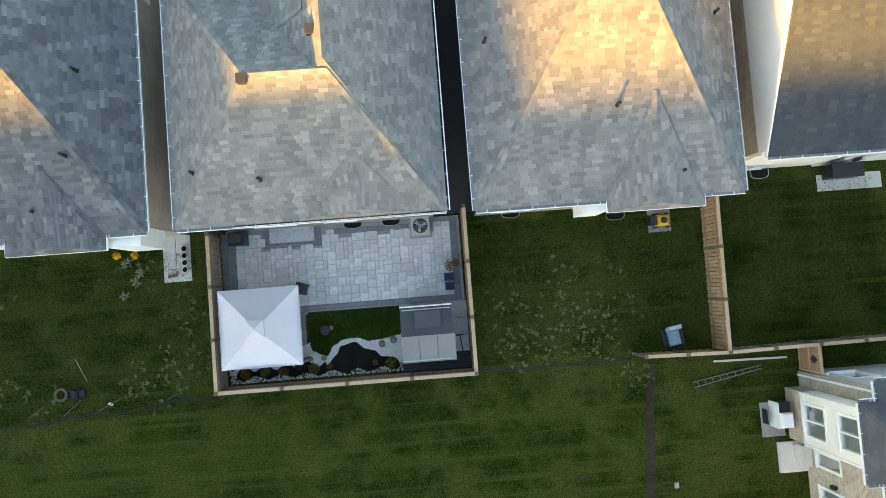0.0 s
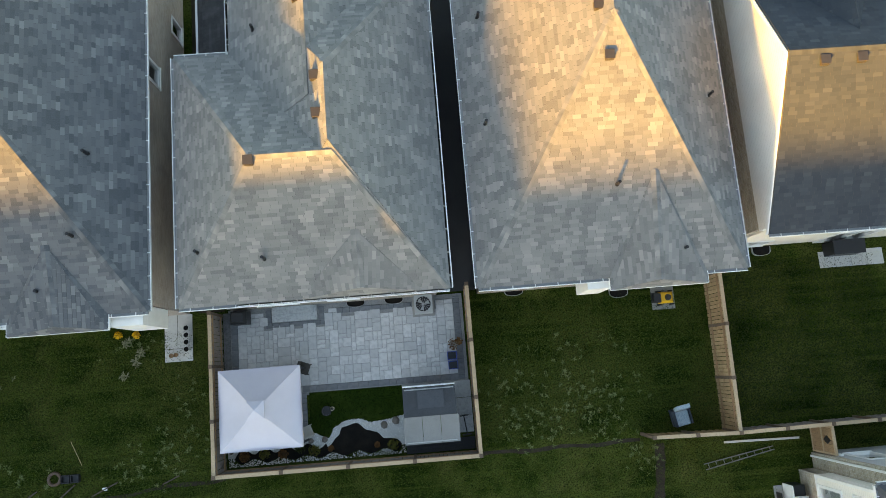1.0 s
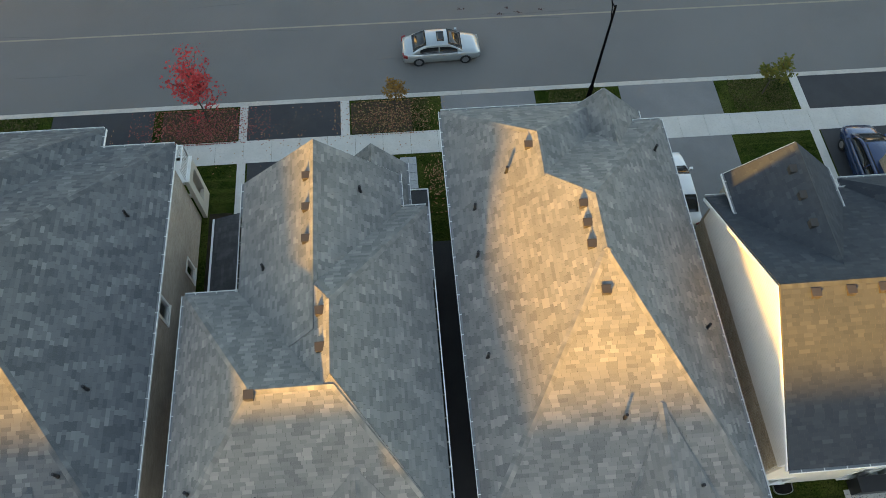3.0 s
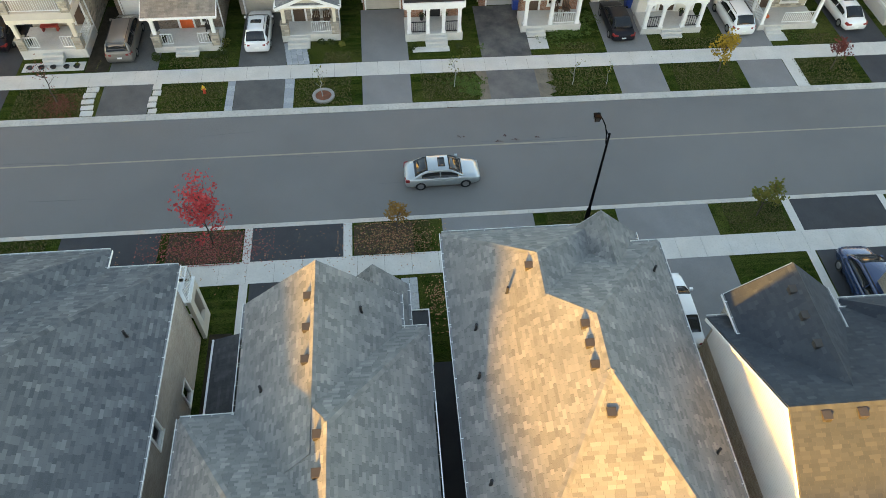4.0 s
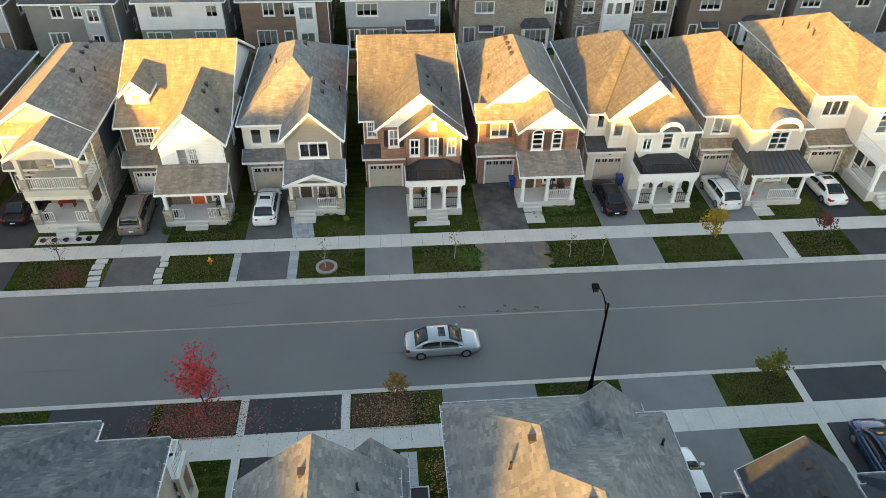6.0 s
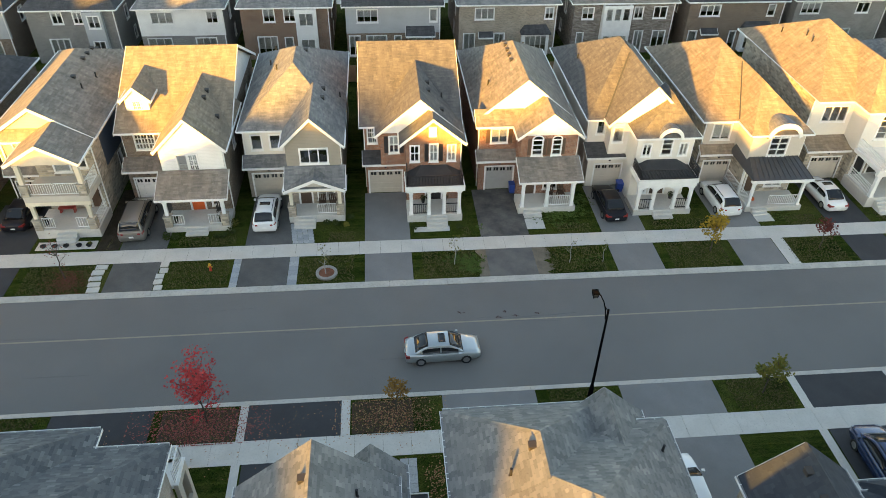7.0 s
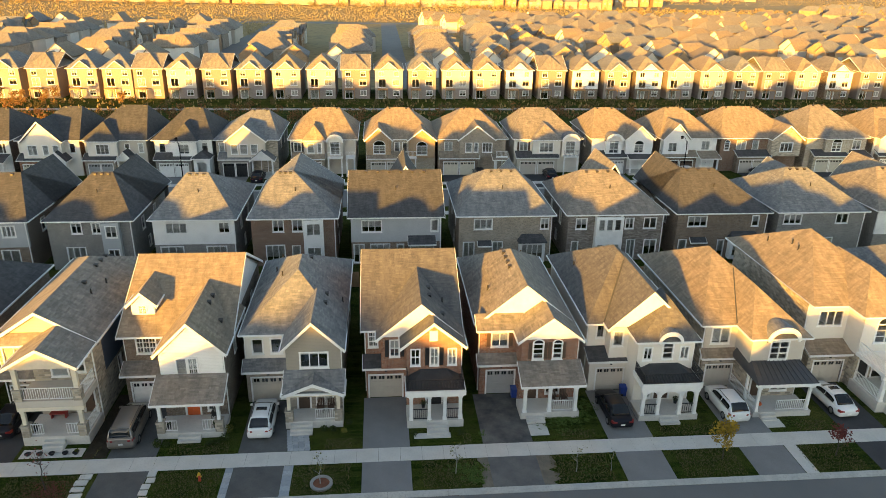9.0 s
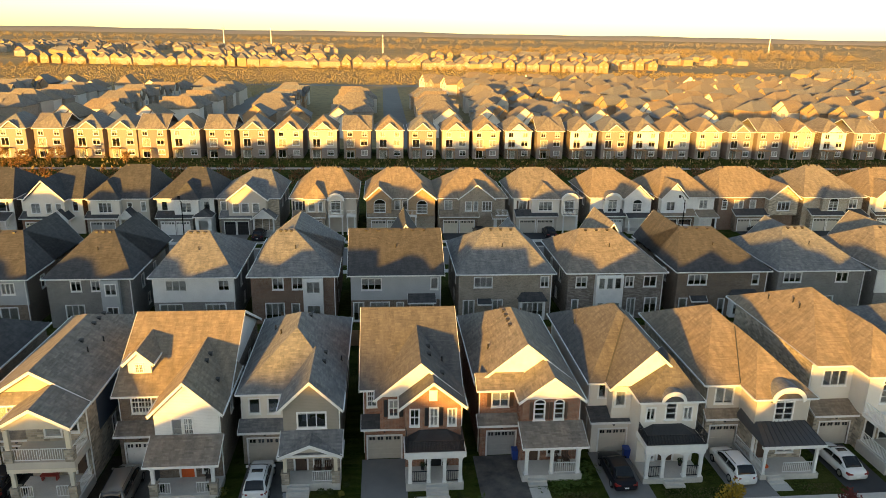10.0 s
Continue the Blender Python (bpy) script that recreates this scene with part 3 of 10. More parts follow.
def ridge_caps(faces, step=0.21, half=0.17, keep=None):
    """Overlapping cap shingles folded over every hip and ridge."""
    mb, seen = MB(), {}
    for f in faces:
        P = [Vector(p) for p in f]
        mid = sum(P, Vector()) / len(P)
        for i in range(1, len(P)):
            a, b = P[i], P[(i + 1) % len(P)]
            key = tuple(sorted((tuple(round(c, 3) for c in a), tuple(round(c, 3) for c in b))))
            d = (b - a).normalized()
            w = (mid - a) - d * (mid - a).dot(d)
            seen.setdefault(key, []).append(w.normalized())
    for (a, b), ws in seen.items():
        if len(ws) != 2 or keep and not keep((a[0] + b[0]) / 2, (a[1] + b[1]) / 2):
            continue
        a, b = Vector(a), Vector(b)
        if a.z > b.z:
            a, b = b, a
        n = int((b - a).length / step)
        up = Vector((0, 0, 1))
        for i in range(n):
            s, e = a.lerp(b, i / n), a.lerp(b, (i + 1.15) / n)
            if i == n - 1:
                e = b
            k = len(mb.v)
            for p, lift in ((s, 0.045), (e, 0.022)):
                mb.v += [tuple(p + ws[0] * half + up * (lift - 0.005)), tuple(p + up * lift), tuple(p + ws[1] * half + up * (lift - 0.005))]
            fs = [(k, k + 1, k + 4, k + 3), (k + 1, k + 2, k + 5, k + 4)]
            for f in fs:
                x, y, z = (Vector(mb.v[j]) for j in f[:3])
                mb.f.append(f if (y - x).cross(z - x).z > 0 else f[::-1])
    return mb


def clip_poly(poly, side):
    out = []
    n = len(poly)
    for i in range(n):
        a, b = poly[i], poly[(i + 1) % n]
        da, db = side(a), side(b)
        if da >= 0:
            out.append(a)
        if (da > 0 > db) or (da < 0 < db):
            t = da / (da - db)
            out.append((a[0] + (b[0] - a[0]) * t, a[1] + (b[1] - a[1]) * t))
    return out


def shingle_tabs(faces, course=0.145, along=None):
    """Courses of shingle tabs of uneven width lying on each slope, lower edge lifted."""
    mb = MB()
    for f in faces:
        P = [Vector(p) for p in f]
        e = (P[1] - P[0]).normalized()
        nrm = (P[1] - P[0]).cross(P[2] - P[0]).normalized()
        if nrm.z < 0:
            nrm = -nrm
        if along:
            e = (Vector(along) - nrm * Vector(along).dot(nrm)).normalized()
        up = nrm.cross(e)
        if up.z < 0:
            up = -up
        flat = [((p - P[0]).dot(e), (p - P[0]).dot(up)) for p in P]
        cx, cy = sum(p[0] for p in flat) / len(flat), sum(p[1] for p in flat) / len(flat)
        sides = []
        for i in range(len(flat)):
            a, b = flat[i], flat[(i + 1) % len(flat)]
            nx, ny = b[1] - a[1], a[0] - b[0]
            if nx * (cx - a[0]) + ny * (cy - a[1]) < 0:
                nx, ny = -nx, -ny
            sides.append((a, nx, ny))
        top = max(p[1] for p in flat)
        r = math.floor(min(p[1] for p in flat) / course)
        while r * course < top:
            v0, v1 = r * course, (r + 1) * course
            # extent of this course
            us = []
            for i in range(len(flat)):
                a, b = flat[i], flat[(i + 1) % len(flat)]
                for v in (v0, v1):
                    if (a[1] - v) * (b[1] - v) <= 0 and abs(a[1] - b[1]) > 1e-6:
                        us.append(a[0] + (b[0] - a[0]) * (v - a[1]) / (b[1] - a[1]))
                if v0 - 1e-6 <= a[1] <= v1 + 1e-6:
                    us.append(a[0])
            if len(us) >= 2:
                u, end = min(us) - rng.random() * 0.3, max(us)
                while u < end:
                    w = rng.choice((0.2, 0.3, 0.33, 0.33, 0.4))
                    quad = [(u, v0), (u + w - 0.006, v0), (u + w - 0.006, v1 - 0.001), (u, v1 - 0.001)]
                    u += w
                    for a, nx, ny in sides:
                        quad = clip_poly(quad, lambda p: nx * (p[0] - a[0]) + ny * (p[1] - a[1]))
                        if len(quad) < 3:
                            break
                    if len(quad) < 3:
                        continue
                    lift = 0.010 + 0.008 * rng.random()
                    k = len(mb.v)
                    tops = [P[0] + e * p[0] + up * p[1] + nrm * (0.004 + lift * max(0.0, 1 - (p[1] - v0) / course)) for p in quad]
                    m = len(tops)
                    mb.v += [tuple(p) for p in tops]
                    mb.mid[len(mb.f)] = tuple(sum(tops, Vector()) / m)
                    mb.f.append(tuple(range(k, k + m)))
                    lo = [i for i in range(m) if abs(quad[i][1] - v0) < 1e-6]
                    if len(lo) == 2:
                        i, j = lo
                        if (i + 1) % m != j:
                            i, j = j, i
                        mb.v += [tuple(tops[j] - nrm * (lift + 0.003)), tuple(tops[i] - nrm * (lift + 0.003))]
                        mb.f.append((k + j, k + i, k + m + 1, k + m))
            r += 1
    # make every top face look up
    fixed = []
    for f in mb.f:
        a, b, c = (Vector(mb.v[i]) for i in f[:3])
        n = (b - a).cross(c - a)
        fixed.append(f if n.z >= -1e-9 or len(f) == 4 and abs(n.normalized().z) < 0.3 else f[::-1])
    mb.f = fixed
    return mb


def shed_roof(parent, material, x0, x1, ylow, yhigh, zlow, zhigh, trim=None, name="porch_roof"):
    """A single slope; ylow is the lower, outer edge."""
    mb = MB()
    mb.prism([(x0, ylow, zlow), (x1, ylow, zlow), (x1, yhigh, zhigh), (x0, yhigh, zhigh)], (0, 0, -0.14))
    r = part(name, mb, material, parent)
    s = -1 if ylow < yhigh else 1
    fb = MB().bar((x0 - 0.03, ylow + s * 0.05, zlow - 0.07), (x1 + 0.03, ylow + s * 0.05, zlow - 0.07), 0.09, 0.15)
    for x in (x0 - 0.02, x1 + 0.02):
        fb.bar((x, ylow, zlow - 0.075), (x, yhigh, zhigh - 0.075), 0.04, 0.17)
    part("fascia", fb, trim or WHITE, r)
    return r


def railing(parent, material, p, q, h=0.9, gap=0.15):
    """Top and bottom rail as one part, each baluster a piece under it on the nearer row."""
    p, q = Vector(p), Vector(q)
    d = q - p
    mb = MB()
    mb.bar(p + Vector((0, 0, h)), q + Vector((0, 0, h)), 0.06, 0.05)
    n = max(2, int(d.length / gap))
    near = 40 < p.y < 60 and -30 < p.x < 44
    rail = part("railing", mb, material, parent)
    part("bottom_rail", MB().bar(p + Vector((0, 0, 0.1)), q + Vector((0, 0, 0.1)), 0.06, 0.05), material, rail)
    rest = MB()
    for i in range(n + 1):
        a = p + d * i / n
        bb = MB() if near else rest
        bb.bar(a + Vector((0, 0, 0.125)), a + Vector((0, 0, h - 0.025)), 0.03)
        if near:
            part("baluster", bb, material, rail)
    if not near:
        tagged(part("baluster", rest, material, rail), kind="stuff")
    return rail


def post(parent, material, x, y, z0, z1, w=0.22, base=None):
    mb = MB()
    mb.box(x - w / 2, x + w / 2, y - w / 2, y + w / 2, z0, z1)
    mb.box(x - w / 2 - 0.04, x + w / 2 + 0.04, y - w / 2 - 0.04, y + w / 2 + 0.04, z1 - 0.12, z1 - 0.002)
    mb.box(x - w / 2 - 0.04, x + w / 2 + 0.04, y - w / 2 - 0.04, y + w / 2 + 0.04, z0, z0 + 0.14)
    pt = part("porch_post", mb, material, parent)
    if base:
        b = MB().box(x - 0.27, x + 0.27, y - 0.27, y + 0.27, z0 - 0.01, z0 + 0.85)
        b.box(x - 0.31, x + 0.31, y - 0.31, y + 0.31, z0 + 0.85, z0 + 0.93)
        part("post_base", b, base, pt)
    return pt


def steps(parent, material, x0, x1, y, n, rise=0.17, going=0.3):
    """Steps that go down from y towards the street (-y)."""
    for i in range(n):
        mb = MB().box(x0, x1, y - going * (n - i), y - going * (n - i - 1) + 0.002, 0.0, rise * (i + 1))
        part("step", mb, material, parent)


def roof_vent(parent, x, y, z, w=0.3, slope=(0, 0)):
    """A square box vent: a solid box, the dark of its openings painted as black plates, and a sloping hood."""
    mb = MB()
    mb.box(x - w / 2, x + w / 2, y - w / 2, y + w / 2, z - 0.3, z + 0.08)
    mb.prism([(x - w * 0.58, y - w * 0.5, z + 0.085), (x + w * 0.58, y - w * 0.5, z + 0.085), (x + w * 0.58, y + w * 0.58, z + 0.12), (x - w * 0.58, y + w * 0.58, z + 0.12)], (0, 0, 0.03))
    v = part("roof_vent", mb, BROWN_V, parent, "brown box roof vent")
    part("vent_opening", MB().box(x - w * 0.4, x + w * 0.4, y - w / 2 - 0.012, y - w / 2, z - 0.14, z + 0.07).box(x + w / 2, x + w / 2 + 0.012, y - w * 0.4, y + w * 0.4, z - 0.14, z + 0.07), BLACK_P, v)
    part("flashing", MB().prism([(x - w * 0.85, y - w * 0.85, z + 0.03 - slope[1] * w * 0.85), (x + w * 0.85, y - w * 0.85, z + 0.03 - slope[1] * w * 0.85), (x + w * 0.85, y + w * 0.85, z + 0.03 + slope[1] * w * 0.85), (x - w * 0.85, y + w * 0.85, z + 0.03 + slope[1] * w * 0.85)], (0, 0, -0.2)), DARK_MET, v) if slope != (0, 0) else None
    return v


def roof_pipe(parent, x, y, z, r=0.06, h=0.4):
    mb = MB().tube((x, y, z - 0.3), (x, y, z + h), r, r, 10)
    mb.tube((x, y, z - 0.2), (x, y, z + 0.06), r * 2.2, r * 1.1, 10)
    return part("vent_pipe", mb, DARK_MET, parent, "dark plumbing vent pipe")


GUT = paint_mat("gutter_trough", (0.22, 0.225, 0.23), 0.6)
BROWN_V = paint_mat("vent_brown", (0.042, 0.036, 0.032), 0.6)


# ---- ground, street, paths ----
GX = 3600.0
mb = MB()
prof = [(-700, 0), (27.05, 0), (27.05, -0.3), (37.4, -0.3), (37.4, 0), (96.6, 0), (96.6, -0.3), (105.4, -0.3), (105.4, 0), (4800, 0)]
for (ya, za), (yb, zb) in zip(prof, prof[1:]):
    mb.poly([(-GX, ya, za), (GX, ya, za), (GX, yb, zb), (-GX, yb, zb)])
solo("ground", mb, GRASS, (0, 0, 0), "grass ground of lawns and open fields", "ground", kind="structure")
mb = MB().box(-900, 900, 27.05, 37.4, -0.28, -0.12)
solo("road", mb, ASPHALT, (0, 0, 0), "grey asphalt street with worn surface", "road", kind="structure")
mb = MB().box(-600, 600, 96.6, 105.4, -0.28, -0.12)
solo("road_2", mb, ASPHALT, (0, 100, 0), "grey asphalt street between house rows", "road", kind="structure")
mb = MB()
for i in range(80):
    x = -200 + i * 5
    mb.box(x, x + 4.985, 33.08, 33.2, -0.125, -0.116)
LINE = rough_mat("road_line", (0.33, 0.295, 0.225), (0.27, 0.245, 0.19), 1.2, 30, 0.9, 0.1, c3=(0.2, 0.185, 0.16))
TAR = rough_mat("tar_seal", (0.125, 0.124, 0.123), (0.15, 0.149, 0.148), 1.2, 30, 0.8, 0.1)
solo("road_line", mb, LINE, (0, 33, 0), "faded pale centre line", "road marking", kind="structure")
# tar-sealed cracks
mb = MB()
for i in range(9):
    x, y = rng.uniform(-28, 36), rng.choice((30.2, 33.0, 33.4, 35.2))
    for k in range(rng.randint(2, 6)):
        x2, y2 = x + rng.uniform(0.3, 1.2), y + rng.uniform(-0.1, 0.1)
        mb.bar((x, y, -0.117), (x2, y2, -0.117), 0.03, 0.006)
        x, y = x2, y2
solo("road_cracks", mb, TAR, (0, 33, 0), "dark sealed cracks in the asphalt", "crack seal", kind="structure")

for nm, ya, yb in (("kerb_near", 27.05, 27.45), ("kerb_far", 36.92, 37.4), ("kerb_third", 96.6, 96.95), ("kerb_fourth", 105.05, 105.4)):
    k = thing("kerb", (0, ya, 0), "pale concrete kerb along the street", "kerb", kind="structure")
    far_k = ya > 90
    for i in range(20 if far_k else 60):
        x, ln = (-120 + i * 12, 11.985) if far_k else (-120 + i * 4, 3.985)
        m_ = MB()
        face_hi = ya < 30 or 90 < ya < 100
        za, zb = (0.02, -0.09) if face_hi else (-0.09, 0.02)
        m_.prism([(x, ya, -0.25), (x + ln, ya, -0.25), (x + ln, ya, za), (x, ya, za)], (0, 0.02, 0))
        m_.prism([(x, ya + 0.02, za), (x + ln, ya + 0.02, za), (x + ln, yb, zb), (x, yb, zb)], (0, 0, -0.2))
        part("kerb_stone", m_, KERB, k)


def slab_row(name, x0, x1, y0, y1, step, material, label, z=0.015):
    t = thing(name, (0, y0, 0), label, "sidewalk", kind="structure")
    x = x0
    while x < x1:
        j = rng.uniform(-0.003, 0.003)
        part("slab", MB().box(x, x + step - 0.012, y0, y1, -0.06, z + j), material, t)
        x += step
    return t


slab_row("sidewalk", -48, 60, 40.5, 42.0, 1.53, CONCRETE, "pale concrete sidewalk slabs")
slab_row("sidewalk", -42, 48, 23.1, 24.6, 1.53, CONCRETE, "pale concrete sidewalk slabs")
mb = MB().box(-300, 300, 107.5, 109.0, -0.05, 0.012).box(-300, 300, 93.0, 94.5, -0.05, 0.012)
solo("sidewalk", mb, CONCRETE, (0, 100, 0), "pale concrete sidewalk of the street behind", "sidewalk", kind="structure")


def drive(x0, x1, y0, y1, material, label, z=0.012, skew=0.0):
    m_ = MB().prism([(x0, y0, z), (x1, y0, z), (x1 + skew, y1, z), (x0 + skew, y1, z)], (0, 0, -0.06))
    return solo("driveway", m_, material, ((x0 + x1) / 2, y0, 0), label, "driveway", kind="structure")


ASPHALT_P = rough_mat("asphalt_drive_patchy", (0.045, 0.047, 0.05), (0.17, 0.16, 0.145), 0.55, 40, 0.92, 0.2, c3=(0.05, 0.05, 0.05))
DRV = [(-29.6, -25.6, ASPHALT_D), (-19.3, -16.0, ASPHALT_M), (-10.4, -7.05, ASPHALT_M), (-1.7, 1.66, ASPHALT_L), (6.95, 10.6, ASPHALT_P), (16.2, 19.6, ASPHALT_L), (25.4, 28.75, ASPHALT_L), (34.3, 37.7, ASPHALT_D), (43.3, 46.6, ASPHALT_L)]
ASPHALT_W = rough_mat("asphalt_apron_worn", (0.10, 0.10, 0.10), (0.165, 0.16, 0.15), 0.7, 40, 0.92, 0.2, c3=(0.085, 0.085, 0.087))
for a, b, m_ in DRV:
    tone = "dark" if m_ is ASPHALT_D else "grey"
    drive(a, b, 37.4, 40.5, ASPHALT_W if m_ is ASPHALT_P else m_, tone + " asphalt driveway apron by the kerb")
    drive(a, b, 42.0, 48.4, m_, tone + " asphalt driveway before a garage")
SAND = rough_mat("sandy_soil", (0.20, 0.17, 0.13), (0.13, 0.11, 0.085), 1.2, 14, 0.95, 0.4, c3=(0.09, 0.08, 0.06))


def bare_strip(x, inner, outer, seed):
    """Bare soil with a ragged outer edge along a driveway's side."""
    r = random.Random(seed)
    ys = [37.42 + 3.06 * k / 12 for k in range(13)]
    pts = [(x + inner, y_, 0.016) for y_ in ys] + [(x + outer * r.uniform(0.45, 1.25), y_, 0.016) for y_ in ys[::-1]]
    return solo("bare_soil", MB().prism(pts, (0, 0, -0.05)), SAND, (x, 38.9, 0), "bare sandy strip beside a driveway", "soil", kind="structure")


bare_strip(10.6, -0.12, 0.95, 5)
bare_strip(6.95, 0.1, -0.6, 6)
PAVER_B = piece_mat("blue_grey_paver", (0.29, 0.315, 0.335), (0.42, 0.44, 0.455), (0.24, 0.26, 0.28), 8.0)
for a, b in ((-10.95, -10.4), (-7.05, -6.36)):
    t = thing("paver_strip", (a, 38, 0), "grey paver strip edging a driveway", "paver strip", kind="structure")
    for i in range(6):
        part("paver", MB().box(a + 0.02, b - 0.02, 37.42 + i * 0.51, 37.42 + i * 0.51 + 0.49, -0.04, 0.02), PAVER_B, t)
drive(28.8, 29.7, 37.4, 40.5, CONCRETE, "white concrete strip beside a driveway", 0.02)
for xa, w_ in ((-16.0, 0.55), (-20.4, 0.8)):
    t = thing("paver_strip", (xa, 38, 0), "rough pale stone blocks edging a driveway", "paver strip", kind="structure")
    for i in range(5):
        q = rng.uniform(-0.12, 0.12)
        part("paver", MB().box(xa + q, xa + w_ + q, 37.45 + i * 0.61, 37.45 + i * 0.61 + rng.uniform(0.42, 0.57), -0.04, 0.05 + rng.random() * 0.04), CONCRETE, t)
NDRV = [(-19.0, -13.4, ASPHALT_D), (-8.2, -3.0, ASPHALT_D), (2.75, 8.2, ASPHALT_L), (13.2, 18.9, ASPHALT_L), (24.0, 29.6, ASPHALT_D)]
for a, b, m_ in NDRV:
    tone = "dark" if m_ is ASPHALT_D else "grey"
    drive(a, b, 24.6, 27.05, m_, tone + " asphalt driveway apron by the kerb")
    drive(a + 0.1, b, 17.6, 23.1, m_, tone + " asphalt driveway before a garage")
for a, b in ((-8.65, -8.2), (-3.0, -2.5), (23.5, 24.0), (29.6, 30.0)):
    drive(a, b, 24.6, 27.05, CONCRETE, "pale concrete strip edging a driveway", 0.02)
    drive(a, b, 19.5, 23.1, CONCRETE, "pale concrete strip edging a driveway", 0.02)
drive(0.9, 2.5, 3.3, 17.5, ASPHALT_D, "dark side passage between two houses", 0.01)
drive(-9.9, -8.75, 3.2, 20, SOIL, "bare side passage between two houses", 0.01)


# ---- house parts ----
MEMBRANE = rough_mat("roof_membrane", (0.03, 0.032, 0.036), (0.045, 0.047, 0.05), 1.0, 25, 0.7, 0.15)
ROOFS = {}


def add_roof(h, material, *a, **k):
    # an end that lies over an earlier roof of the house has no rake board
    x0, x1, y0, y1, ze, zr, axis = a[:7]
    m = k.get("mid")
    if axis == "y":
        m = (x0 + x1) / 2 if m is None else m
        tips = ((m, y0 + 0.3), (m, y1 - 0.3))
    else:
        m = (y0 + y1) / 2 if m is None else m
        tips = ((x0 + 0.3, m), (x1 - 0.3, m))
    if h.name in ROOFS:
        k["closed"] = tuple(i for i, t in enumerate(tips) if roof_z(h, *t) > zr - 0.5)
    axis_faces = roof_faces(*a[:7], k.get("h0", 0.0), k.get("h1", 0.0), k.get("mid"))
    ROOFS.setdefault(h.name, []).extend(axis_faces)
    return roof(h, material, *a, **k)


def roof_z(h, x, y):
    best = 0
    for f in ROOFS[h.name]:
        P = [Vector(p) for p in f]
        n = (P[1] - P[0]).cross(P[2] - P[0])
        inside = all(((P[(i + 1) % len(P)].x - P[i].x) * (y - P[i].y) - (P[(i + 1) % len(P)].y - P[i].y) * (x - P[i].x)) * (1 if n.z > 0 else -1) >= -1e-6 for i in range(len(P)))
        if inside:
            best = max(best, P[0].z - (n.x * (x - P[0].x) + n.y * (y - P[0].y)) / n.z)
    return best


def vents(h, pts):
    for x, y in pts:
        roof_vent(h, x, y, roof_z(h, x, y))


def pipes(h, pts):
    for x, y in pts:
        roof_pipe(h, x, y, roof_z(h, x, y))


def wall_wins(h, face, u0, u1, z0, z1, material, wins=(), doors=(), gable=None, extra=()):
    """wins: (u0, u1, z0, z1, cols, options)."""
    holes = [w[:4] for w in wins] + [d[:4] for d in doors] + list(extra)
    wall(h, face, u0, u1, z0, z1, material, holes, gable)
    for w in wins:
        opt = dict(w[5]) if len(w) > 5 else {}
        if opt.pop("arch", False):
            arch_window(h, face, w[:4], opt.get("trim"), w[4])
        else:
            opt.setdefault("blind", rng.choice((0.0, 0.35, 0.6, 1.0, 1.0)))
            window(h, face, w[:4], w[4], **opt)
    for d in doors:
        door(h, face, d[0], d[1], d[2], d[3], d[4], label=d[5] if len(d) > 5 else "")


def box_walls(h, x0, x1, y0, y1, z0, z1, material, skip="", wins=None):
    wins = wins or {}
    for s, at, a, b in (("S", y0, x0, x1), ("N", y1, x0, x1), ("W", x0, y0, y1), ("E", x1, y0, y1)):
        if s not in skip:
            if s in "WE":
                a, b = a + 0.2, b - 0.2
            wall_wins(h, Face(s, at), a, b, z0, z1, material, wins.get(s, ()))


# ---- the near row, seen from behind and above ----
def rear_gable(h, x0, x1, y0, yv, m, yb, tabs=TAB_GREY):
    """A low cross gable whose ridge sinks from the main slope to the eave."""
    zb = roof_z(h, m, yb) + 0.03
    a, b = (m, y0 + 0.2, 5.8 + 0.38 * (zb - 5.8)), (m, yb, zb)
    side = [[(x1, y0, 5.8), (x1, yv, 5.8), b], [(x1, y0, 5.8), b, a], [(x0, yv, 5.8), (x0, y0, 5.8), b], [(x0, y0, 5.8), a, b]]
    front = [[(x0, y0, 5.8), (x1, y0, 5.8), a]]
    mb_ = MB()
    for f in side + front:
        mb_.prism(f, (0, 0, -0.1))
    rf = part("rear_gable", mb_, SH_GREY, h)
    tagged(part("shingle_layer", shingle_tabs(side, along=(0, 1, 0)), tabs, rf), kind="stuff")
    tagged(part("shingle_layer", shingle_tabs(front), tabs, rf), kind="stuff")
    tagged(part("ridge_cap", ridge_caps([[(x1, yv, 5.8), a, b], [(x0, yv, 5.8), b, a]]), tabs, rf), kind="stuff")
    if yv - y0 > 0.2:
        for p, q in (((x0, y0), (x1, y0)), ((x0, y0), (x0, yv)), ((x1, y0), (x1, yv))):
            part("gutter", MB().bar((*p, 5.75), (*q, 5.75), 0.05, 0.13), WHITE, rf)


